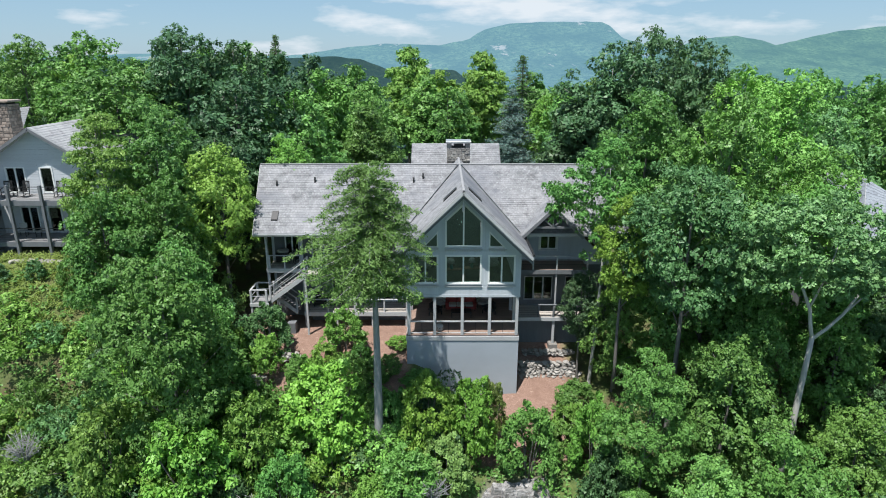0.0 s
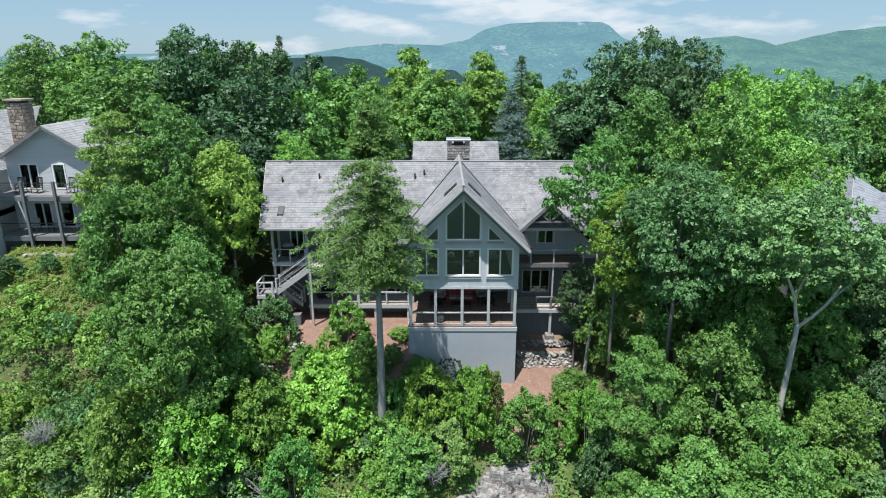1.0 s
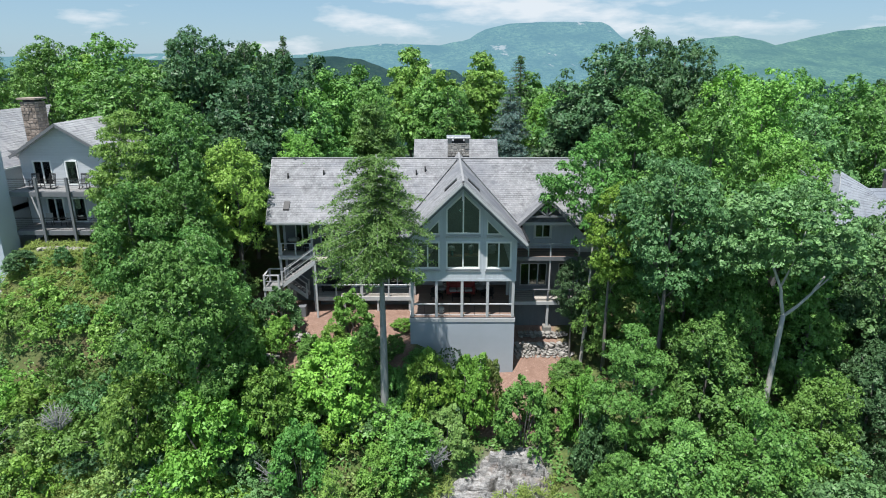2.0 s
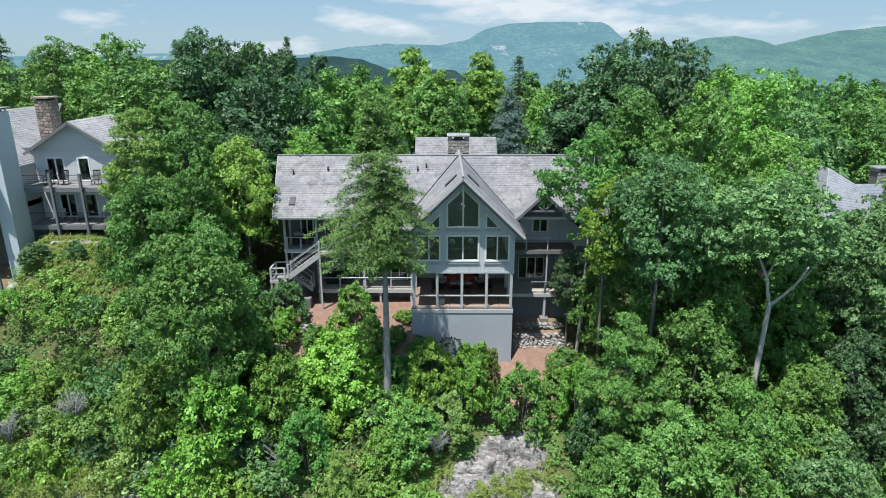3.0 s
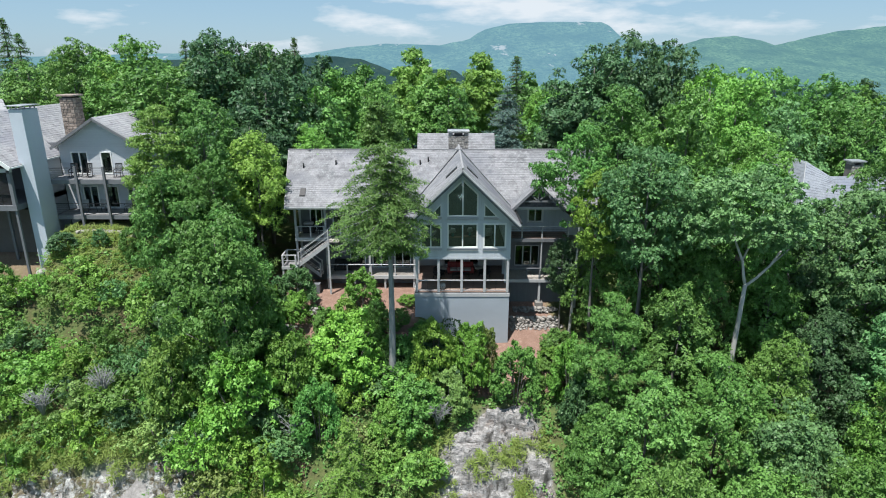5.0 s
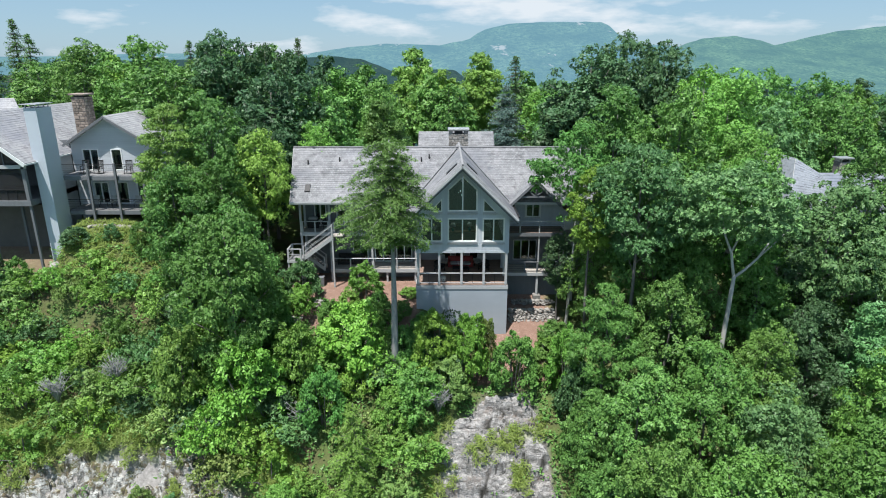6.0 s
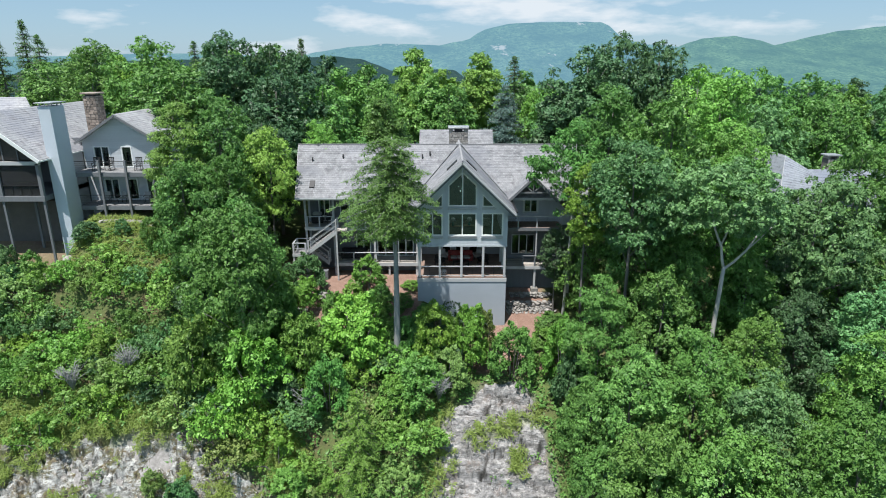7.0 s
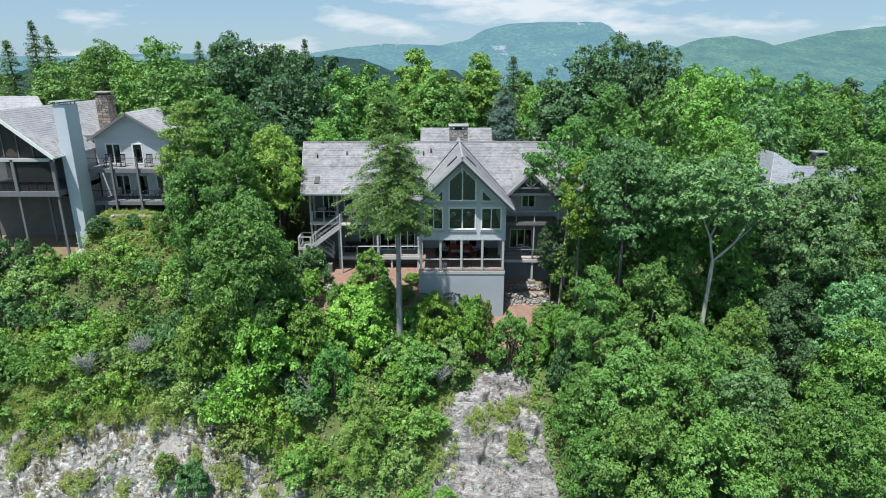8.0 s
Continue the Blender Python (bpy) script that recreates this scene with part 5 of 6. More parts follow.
    part("top_rail", bar((-0.29, 0.42, 1.12), (0.29, 0.42, 1.12), 0.03, 0.1), BLACK_PAINT, t)
    return t


def patio_chair(mat, label):
    t = at_origin("patio_chair", label, "chair", "patio chairs")
    part("seat", box(-0.27, 0.27, -0.26, 0.26, 0.40, 0.46, 0.015), mat, t)
    part("backrest", bar((0, 0.27, 0.46), (0, 0.40, 0.98), 0.52, 0.04), mat, t)
    for x in (-0.26, 0.26):
        for y in (-0.24, 0.24):
            part("leg", box(x - 0.02, x + 0.02, y - 0.02, y + 0.02, 0, 0.4), METAL_DARK, t)
        part("armrest", box(x - 0.03, x + 0.03, -0.26, 0.3, 0.62, 0.65), METAL_DARK, t)
    return t


def round_table(mat, r, h, label):
    t = at_origin("round_table", label, "table")
    bm = bmesh.new()
    tube(bm, [(0, 0, h - 0.04), (0, 0, h)], [r, r], 20)
    part("tabletop", bm, mat, t)
    bm = bmesh.new()
    tube(bm, [(0, 0, 0.03), (0, 0, h - 0.04)], [0.05, 0.05], 8)
    part("pedestal", bm, METAL_DARK, t)
    bm = bmesh.new()
    tube(bm, [(0, 0, 0), (0, 0, 0.03)], [r * 0.6, r * 0.5], 14)
    part("foot", bm, METAL_DARK, t)
    return t


def garden_stool():
    t = at_origin("garden_stool", "white pierced ceramic garden stool on the sunroom floor", "stool")
    bm = bmesh.new()
    tube(bm, [(0, 0, z) for z in (0, 0.1, 0.25, 0.4, 0.48)], [0.17, 0.23, 0.25, 0.23, 0.17], 16)
    body = part("drum", bm, CLOTH_PALE, t)
    # black balls sunk in the uncut drum paint the dark of its holes
    for k in range(8):
        a = k * math.tau / 8
        bm = bmesh.new()
        bmesh.ops.create_icosphere(bm, subdivisions=1, radius=0.05)
        for v in bm.verts:
            v.co += Vector((0.225 * math.cos(a), 0.225 * math.sin(a), 0.25))
        part("piercing", bm, BLACK_PAINT, body)
    return t


def table_lamp(label):
    t = at_origin("table_lamp", label, "lamp", "lamps in the upper room")
    bm = bmesh.new()
    tube(bm, [(0, 0, z) for z in (0, 0.03, 0.15, 0.3, 0.4)], [0.09, 0.1, 0.14, 0.08, 0.02], 12)
    part("base", bm, TEAL, t)
    bm = bmesh.new()
    tube(bm, [(0, 0, 0.42), (0, 0, 0.72)], [0.26, 0.16], 16)
    part("shade", bm, CLOTH_PALE, t)
    return t


def console(w, h, d, mat, label):
    t = at_origin("side_table", label, "table")
    part("tabletop", box(-w / 2, w / 2, -d / 2, d / 2, h - 0.05, h, 0.01), mat, t)
    for x in (-w / 2 + 0.05, w / 2 - 0.05):
        for y in (-d / 2 + 0.05, d / 2 - 0.05):
            part("leg", box(x - 0.03, x + 0.03, y - 0.03, y + 0.03, 0, h - 0.05), mat, t)
    return t


def grill():
    t = at_origin("grill", "grill with a pale lid on the upper deck", "grill")
    part("cart", box(-0.5, 0.5, -0.25, 0.25, 0.1, 0.8, 0.02), METAL_DARK, t)
    part("lid", box(-0.42, 0.42, -0.27, 0.27, 0.8, 1.1, 0.1), METAL_PALE, t)
    part("handle", bar((-0.3, -0.31, 0.92), (0.3, -0.31, 0.92), 0.03, 0.03), METAL_PALE, t)
    part("side_shelf", box(0.5, 0.85, -0.22, 0.22, 0.74, 0.79, 0.01), METAL_PALE, t)
    return t


BULB = bpy.data.materials.new("lit_bulb")
BULB.use_nodes = True
BULB.node_tree.nodes["Principled BSDF"].inputs["Emission Color"].default_value = (1.0, 0.9, 0.75, 1)
BULB.node_tree.nodes["Principled BSDF"].inputs["Emission Strength"].default_value = 1.6


def chandelier():
    t = at_origin("chandelier", "dark iron chandelier with small lit bulbs", "lamp")
    part("stem", bar((0, 0, 0), (0, 0, 1.3), 0.03, 0.03), METAL_DARK, t)
    for k in range(9):
        a = k * math.tau / 9
        c, s = math.cos(a), math.sin(a)
        arm = part("arm", bar((0, 0, 0.05), (0.75 * c, 0.75 * s, -0.05), 0.025, 0.025), METAL_DARK, t)
        bm = bmesh.new()
        bmesh.ops.create_icosphere(bm, subdivisions=2, radius=0.06)
        for v in bm.verts:
            v.co += Vector((0.75 * c, 0.75 * s, 0.05))
        part("bulb", bm, BULB, arm)
    return t


def put(t, x, y, z, turn=0.0):
    t.matrix_basis = pose(x, y, z, 0, 0, turn)
    return t


put(sofa(RED, CLOTH_PALE, "red upholstered sofa with pale seat cushions"), 1.35, 42.6, 0.0)
a1 = put(armchair(BLACK_PAINT, "dark wicker armchair in the sunroom"), -0.55, 41.4, 0.0, 60)
copy_thing(a1, pose(3.4, 41.6, 0.0, 0, 0, -60))
a2 = put(armchair(CLOTH_PALE, "pale upholstered armchair in the sunroom"), -0.3, 42.9, 0.0, 20)
copy_thing(a2, pose(3.1, 43.0, 0.0, 0, 0, -25))
put(console(1.5, 0.42, 0.8, BLACK_PAINT, "low dark coffee table before the red sofa"), 1.35, 41.3, 0.0)
put(garden_stool(), -0.22, 38.75, 0.0)
put(chandelier(), 1.3, 41.5, 8.15)
put(console(1.4, 0.8, 0.45, WOOD_FLOOR, "wooden side table behind the upper windows"), 0.7, 40.2, 3.25)
l1 = put(table_lamp("teal ceramic lamp with a pale shade"), 0.6, 40.2, 4.05)
put(console(1.2, 0.75, 0.5, WOOD_FLOOR, "wooden table behind the upper windows"), 2.1, 40.6, 3.25)
copy_thing(l1, pose(2.05, 40.6, 4.0))
a3 = copy_thing(a2, pose(0.1, 43.2, 3.25, 0, 0, 150))
tagged(a3, "pale upholstered armchair in the upper room")
tagged(copy_thing(a2, pose(3.6, 42.6, 3.25, 0, 0, 200)), "pale upholstered armchair in the upper room")
tagged(copy_thing(a2, pose(-1.3, 42.6, 3.25, 0, 0, 160)), "pale upholstered armchair in the upper room")
put(grill(), -12.0, 43.3, 3.45)
p1 = put(patio_chair(BLACK_PAINT, "dark patio chair on the upper deck"), -10.9, 43.2, 3.45, 30)
tagged(copy_thing(p1, pose(-8.0, 43.2, 3.45, 0, 0, -20)), "dark patio chair on the upper deck")
tagged(copy_thing(p1, pose(-6.6, 43.2, 3.45, 0, 0, 25)), "dark patio chair on the upper deck")
put(sofa(METAL_DARK, BLACK_PAINT, "dark outdoor sofa on the low deck"), -8.8, 43.4, 0.0)
rc = put(rocking_chair(), -32.4, 44.2, 8.3, 10)
for x, a in ((-31.2, -12), (-28.5, 8), (-26.9, -6)):
    copy_thing(rc, pose(x, 44.2, 8.3, 0, 0, a))
p2 = put(patio_chair(CLOTH_PALE, "pale patio chair on the lower deck"), -32.0, 44.4, 5.2, 15)
for x, a in ((-30.6, -15), (-28.2, 10), (-27.2, -10)):
    copy_thing(p2, pose(x, 44.4, 5.2, 0, 0, a))


# ---- stonework by the house ----
def stone_row(name, label, x0, x1, y, z0, z1, seed, lean=0.25):
    """A dry-stone wall of uneven stones, leaning back as it rises."""
    t = thing(name, ((x0 + x1) / 2, y, z0), label, "wall")
    r = random.Random(seed)
    z = z0
    while z < z1:
        h = r.uniform(0.10, 0.26)
        x = x0 + r.uniform(0, 0.2)
        while x < x1:
            w = r.uniform(0.18, 0.6)
            bm = bmesh.new()
            bmesh.ops.create_icosphere(bm, subdivisions=1, radius=0.5)
            turn = Matrix.Rotation(r.uniform(-0.2, 0.2), 3, "Y")
            for v in bm.verts:
                c = Vector((max(-0.42, min(0.42, v.co.x)) * w * 1.15, v.co.y * r.uniform(0.4, 0.55), max(-0.4, min(0.4, v.co.z)) * h * 1.2))
                v.co = turn @ c + Vector((x + w / 2, y + (z - z0) * lean + r.uniform(-0.12, 0.12), z + h / 2 + r.uniform(-0.04, 0.04)))
            part("stone", bm, STONE, t)
            x += w * 0.95
        z += h * 0.85
    return t


stone_row("retaining_wall", "dry-stone retaining wall of grey boulders beside the patio", 5.4, 9.6, 39.0, -4.25, -2.95, 2, 0.5)
stone_row("retaining_wall", "dry-stone edge under the east deck", 5.8, 9.4, 40.6, -2.85, -2.5, 3)
stone_row("stone_edge", "loose grey stones edging the mulched yard", -11.4, -10.2, 38.0, -2.0, -1.55, 5)
stone_row("stone_edge", "loose grey stones edging the mulched yard", -14.2, -12.2, 36.2, -2.9, -2.3, 6)

# ---- trees ----
def leaves_mesh(name, c, nrm, size, rng, mat, slim=0.65):
    """Many small leaves at c, facing nrm."""
    k = len(c)
    nrm = nrm / np.linalg.norm(nrm, axis=1, keepdims=True)
    r = rng.normal(size=(k, 3))
    t = np.cross(nrm, r)
    t /= np.linalg.norm(t, axis=1, keepdims=True)
    b = np.cross(nrm, t)
    L, W = size[:, None], (size * slim)[:, None]
    v = np.stack([c - t * L * 0.5 - b * W * 0.5, c - t * L * 0.5 + b * W * 0.5, c + t * L * 0.6], 1).reshape(-1, 3)
    me = bpy.data.meshes.new(name)
    me.vertices.add(3 * k)
    me.vertices.foreach_set("co", v.astype(np.float32).ravel())
    me.loops.add(3 * k)
    me.loops.foreach_set("vertex_index", np.arange(3 * k, dtype=np.int32))
    me.polygons.add(k)
    me.polygons.foreach_set("loop_start", np.arange(0, 3 * k, 3, dtype=np.int32))
    me.polygons.foreach_set("loop_total", np.full(k, 3, dtype=np.int32))
    me.update(calc_edges=True)
    me.validate()
    me.materials.append(mat)
    return me


def tuft_mesh(name, c, axis, size, rng, mat, leaves=5, slim=0.8, droop=0.25):
    """Tufts of leaves: at each c a rosette of pointed leaves round its axis, joined at the stalk."""
    k = len(c)
    axis = axis / np.linalg.norm(axis, axis=1, keepdims=True)
    t = np.cross(axis, rng.normal(size=(k, 3)))
    t /= np.linalg.norm(t, axis=1, keepdims=True)
    b = np.cross(axis, t)
    ang = rng.uniform(0, math.tau, (k, 1)) + np.arange(leaves) * math.tau / leaves + rng.uniform(-0.35, 0.35, (k, leaves))
    far = (size[:, None] * rng.uniform(0.7, 1.25, (k, leaves)))[..., None]
    ray = np.cos(ang)[..., None] * t[:, None] + np.sin(ang)[..., None] * b[:, None]
    side = np.cross(axis[:, None], ray)
    drop = axis[:, None] * rng.uniform(-0.35, 0.55 + droop, (k, leaves, 1))
    turned_ = np.where(rng.random((k, leaves, 1)) < 0.5, -1.0, 1.0)
    tip = c[:, None] + far * (ray - drop)
    mid = c[:, None] + far * (0.55 * ray - 0.25 * drop + turned_ * slim * side)
    v = np.concatenate([c[:, None], np.stack([mid, tip], 2).reshape(k, 2 * leaves, 3)], 1).reshape(-1, 3)
    root = np.arange(k)[:, None] * (2 * leaves + 1)
    j = np.arange(leaves)[None]
    f = np.stack([root + 0 * j, root + 1 + 2 * j, root + 2 + 2 * j], 2).reshape(-1)
    n = k * leaves
    me = bpy.data.meshes.new(name)
    me.vertices.add(len(v))
    me.vertices.foreach_set("co", v.astype(np.float32).ravel())
    me.loops.add(3 * n)
    me.loops.foreach_set("vertex_index", f.astype(np.int32))
    me.polygons.add(n)
    me.polygons.foreach_set("loop_start", np.arange(0, 3 * n, 3, dtype=np.int32))
    me.polygons.foreach_set("loop_total", np.full(n, 3, dtype=np.int32))
    me.update(calc_edges=True)
    me.validate()
    me.materials.append(mat)
    return me


def clump_leaves(rng, centres, radii, per, flat=0.8):
    """Places and directions of tufts over the upper shells of leafy boughs, each bough broken into smaller sprays."""
    cs, ns = [], []
    for p, r in zip(centres, radii):
        kids = max(3, int(rng.integers(4, 8)))
        dk = rng.normal(size=(kids, 3))
        dk[:, 2] = np.abs(dk[:, 2]) * 0.8 - 0.2
        dk /= np.linalg.norm(dk, axis=1, keepdims=True)
        for q, rr in [(np.zeros(3), 0.72 * r)] + [(d * r * rng.uniform(0.5, 0.85), r * rng.uniform(0.3, 0.52)) for d in dk]:
            n = max(3, int(per * rr * rr))
            d = rng.normal(size=(n, 3))
            d[:, 2] = np.abs(d[:, 2]) * 1.15 - 0.42
            d /= np.linalg.norm(d, axis=1, keepdims=True)
            cs.append(p + (q + d * (rr * rng.uniform(0.78, 1.12, (n, 1)))) * np.array([1, 1, flat]))
            ns.append(d * 1.05 + np.array([-0.05, -0.08, 0.42]) + rng.normal(size=(n, 3)) * 0.30)
    return np.concatenate(cs), np.concatenate(ns)


def put_tree(name, at, crown_mesh, trunk_bm, bark, label, group):
    tree = thing(name, (0, 0, 0), label, "tree" if "shrub" not in name else "shrub", group)
    part("trunk", trunk_bm, bark, tree)
    join_up(new("crown", crown_mesh), tree)
    return tree


def broadleaf(seed, height, radius, base, nclump, per, leaf, mat, bark=None, shape=1.0, name="tree", label="leafy green broadleaf tree on the wooded slope", clump=0.2, trunk_r=0.2, lean=(0, 0), flat=0.85, deep=0.35, leaves=5, slim=0.8):
    """A broadleaf tree at the origin: tapered trunk, limbs, and leafy boughs in an uneven crown from base to height."""
    rng = np.random.default_rng(seed)
    mid, half = (height + base) / 2, (height - base) / 2
    cents, rads = [], []
    lobes = rng.normal(size=(9, 3))
    lobes /= np.linalg.norm(lobes, axis=1, keepdims=True)
    while len(cents) < nclump:
        d = rng.normal(size=3)
        d /= np.linalg.norm(d)
        swell = 0.72 + 0.30 * max(0.0, float(np.max(lobes @ d))) ** 4 + rng.uniform(-0.07, 0.07)
        f = rng.uniform(deep, 1.0) ** 0.35
        z = d[2] * f * swell
        wide = 1 - 0.5 * shape * max(z, -0.3)
        cents.append((d[0] * f * swell * radius * wide, d[1] * f * swell * radius * wide, mid + z * half))
        rads.append(radius * clump * rng.uniform(0.65, 1.45))
    cents, rads = np.array(cents), np.array(rads)
    c, n = clump_leaves(rng, cents, rads, per, flat)
    out = c - np.array([0, 0, mid - half * 0.4])
    out /= np.linalg.norm(out, axis=1, keepdims=True)
    n = n + out * 0.2
    size = leaf * rng.uniform(0.65, 1.3, len(c))
    # sparse inner foliage behind the boughs
    k = 3 * nclump
    d = rng.normal(size=(k, 3))
    d /= np.linalg.norm(d, axis=1, keepdims=True)
    f = 0.66 * rng.uniform(0.3, 1.0, (k, 1)) ** 0.4
    wide = 1 - 0.5 * shape * np.maximum(d[:, 2:] * f, -0.3)
    core = np.concatenate([d[:, :2] * f * radius * wide, mid + d[:, 2:] * f * half], 1)
    c, n = np.concatenate([c, core]), np.concatenate([n, d + np.array([0, 0, 0.6])])
    size = np.concatenate([size, 1.6 * leaf * rng.uniform(0.7, 1.3, k)])
    me = tuft_mesh("crown", c, n, size, rng, mat, leaves, slim)
    bm = bmesh.new()
    tip = Vector((lean[0], lean[1], height * 0.86))
    pts = [Vector((lean[0] * t * t + 0.15 * math.sin(t * 5 + seed), lean[1] * t * t + 0.12 * math.cos(t * 4 + seed), -9 + (tip.z + 9) * t)) for t in np.linspace(0, 1, 7)]
    tube(bm, pts, [trunk_r * (1.25 - 1.1 * t) for t in np.linspace(0, 1, 7)], 8)
    for k in rng.choice(nclump, min(16, nclump), replace=False):
        e = Vector(cents[k])
        t = min(0.85, max(0.45, (e.z - 0.25 * (e.x ** 2 + e.y ** 2) ** 0.5 + 9) / (tip.z + 9) - 0.08))
        s = pts[int(t * 6)].lerp(pts[min(6, int(t * 6) + 1)], t * 6 - int(t * 6))
        m = s.lerp(e, 0.5) + Vector((0, 0, 0.25))
        tube(bm, [s, m, e], [trunk_r * 0.42 * (1.1 - t), trunk_r * 0.3 * (1.1 - t), 0.02], 5)
    return put_tree(name, None, me, bm, bark or BARK, label, "trees in the wood")


def conifer(seed, height, radius, base, whorls, per_whorl, mat, leaf=0.3, name="conifer", label="tall dark green conifer", droop=0.25, ragged=0.25, trunk_r=0.2, bark=None, power=0.85, spread=0.3, fill=4, loose=0.07, belly=0.8, skew=0.0):
    """A conifer at the origin: a straight trunk with whorls of boughs that carry flat sprays."""
    rng = np.random.default_rng(seed)
    bm = bmesh.new()
    tube(bm, [(0.1 * math.sin(t * 3), 0.08 * math.sin(t * 4), -1.5 + (height + 1.3) * t) for t in np.linspace(0, 1, 9)], [trunk_r * (1.1 - 1.05 * t) + 0.012 for t in np.linspace(0, 1, 9)], 9)
    cs, ns, ss = [], [], []
    for w in range(whorls):
        t = (w + rng.uniform(0, 0.6)) / whorls
        z = base + (height - base) * t
        r = radius * (1 - t) ** power * rng.uniform(1 - ragged, 1 + ragged * 0.5) + 0.15
        r *= min(1.0, belly + (1 - belly) * t / 0.3)
        for k in range(per_whorl):
            a = rng.uniform(0, math.tau)
            rr = r * rng.uniform(0.6, 1.1) * (1 - skew * math.cos(a))
            steps = max(2, int(rr / 0.22))
            dirv = np.array([math.cos(a), math.sin(a), 0])
            side = np.array([-math.sin(a), math.cos(a), 0])
            lift = rng.uniform(0.0, 0.3)
            end = None
            for s in range(steps):
                f = (s + 1) / steps
                p = dirv * rr * f + np.array([0, 0, z + lift * rr * f - droop * rr * f * f])
                wide = spread * rr * (1.2 - f) + 0.03 + 0.13 * (1 - t)
                for _ in range(fill):
                    o = rng.uniform(-1, 1)
                    cs.append(p + side * o * wide + rng.normal(size=3) * loose - np.array([0, 0, abs(o) * wide * 0.3]))
                    ns.append(np.array([0, 0, 1.0]) + dirv * 0.4 + rng.normal(size=3) * 0.4)
                    ss.append(leaf * rng.uniform(0.6, 1.3))
                end = p
            tube(bm, [(0, 0, z), tuple(end * np.array([0.5, 0.5, 1]) + np.array([0, 0, (z - end[2]) * 0.4])), tuple(end)], [0.035, 0.025, 0.008], 4)
    me = tuft_mesh("crown", np.array(cs), np.array(ns), np.array(ss), rng, mat, 4, 0.36, 0.5)
    return put_tree(name, None, me, bm, bark or BARK, label, "conifers in the wood")


def shrub(seed, height, radius, nclump, per, leaf, mat, label):
    """A shrub at the origin, leafy to the ground."""
    rng = np.random.default_rng(seed)
    cents, rads = [], []
    for _ in range(nclump):
        a, f = rng.uniform(0, math.tau), rng.uniform(0, 1) ** 0.55
        top = height * (1 - 0.55 * f * f) * rng.uniform(0.65, 1.05)
        cents.append((math.cos(a) * f * radius * 0.85, math.sin(a) * f * radius * 0.85, top * rng.uniform(0.35, 0.92)))
        rads.append(radius * rng.uniform(0.22, 0.42))
    c, n = clump_leaves(rng, np.array(cents), np.array(rads), per, 0.75)
    me = tuft_mesh("crown", c, n, leaf * rng.uniform(0.6, 1.3, len(c)), rng, mat)
    bm = bmesh.new()
    for k in rng.choice(nclump, 6, replace=False):
        e = Vector(cents[k])
        tube(bm, [(e.x * 0.1, e.y * 0.1, -0.4), tuple(e * 0.5), tuple(e)], [0.05, 0.035, 0.01], 5)
    return put_tree("shrub", None, me, bm, BARK, label, "shrubs on the slope")


def dome(seed, height, radius, nclump, per, leaf, mat, label):
    """A dense rounded bush at the origin, its leaves in small tufts over a dome."""
    rng = np.random.default_rng(seed)
    cents, rads = [], []
    for _ in range(nclump):
        u, a = rng.uniform(0.04, 1.0) ** 0.85, rng.uniform(0, math.tau)
        f = max(0.0, 1 - u ** 2.6) ** 0.5 * rng.uniform(0.82, 1.0) * (1 + 0.12 * math.sin(3 * a + seed))
        cents.append((math.cos(a) * f * radius * 0.84, math.sin(a) * f * radius * 0.84, u * height * rng.uniform(0.84, 0.9)))
        rads.append(radius * rng.uniform(0.18, 0.27))
        if rng.random() < 0.15:
            cents[-1] = (cents[-1][0] * 1.06, cents[-1][1] * 1.06, cents[-1][2] * 1.12)
            rads[-1] *= 0.6
    c, n = clump_leaves(rng, np.array(cents), np.array(rads), per, 0.8)
    me = tuft_mesh("crown", c, n, leaf * rng.uniform(0.6, 1.3, len(c)), rng, mat)
    bm = bmesh.new()
    for k in rng.choice(nclump, 7, replace=False):
        e = Vector(cents[k])
        tube(bm, [(e.x * 0.1, e.y * 0.1, -0.5), tuple(e * 0.5), tuple(e)], [0.05, 0.035, 0.01], 5)
    return put_tree("shrub", None, me, bm, BARK, label, "shrubs on the slope")


def colour(tree, mat):
    for ch in tree.children:
        if ch.name.startswith("crown"):
            ch.material_slots[0].link = "OBJECT"
            ch.material_slots[0].material = mat


placed = set()


def plant(proto, x, y, z=None, scale=1.0, tall=1.0, turn=0.0, mat=None, label=""):
    z = ground_z(x, y) - 0.1 if z is None else z
    m = Matrix.Translation((x, y, z)) @ Matrix.Rotation(turn, 4, "Z") @ Matrix.Diagonal((scale, scale, scale * tall, 1))
    if proto.name not in placed:
        placed.add(proto.name)
        proto.matrix_basis = m
        t = proto
    else:
        t = copy_thing(proto, m @ Matrix.Diagonal((1 / proto.scale[0], 1 / proto.scale[1], 1 / proto.scale[2], 1)))
    if mat:
        colour(t, mat)
    if label:
        tagged(t, label)
    return t


# the kinds, about 10 m tall for the broadleaf trees
A = broadleaf(11, 13, 4.0, 0.8, 112, 52, 0.15, LEAF_MID, shape=0.55, clump=0.22, deep=0.45)
B = broadleaf(12, 13, 3.6, 0.4, 112, 60, 0.145, LEAF_BRIGHT, shape=0.95, clump=0.22, deep=0.45)
C = broadleaf(13, 11, 4.4, 2.0, 110, 60, 0.15, LEAF_BLUE, shape=0.45, clump=0.185, flat=0.7, deep=0.5)
D = broadleaf(14, 13, 3.2, 1.0, 100, 50, 0.2, LEAF_BRIGHT, shape=0.9, clump=0.27, label="narrow bright green poplar")
F1 = broadleaf(15, 12.5, 4.0, 1.0, 76, 11, 0.31, LEAF_MID, shape=0.5, clump=0.26, label="broadleaf tree in the wood behind the house")
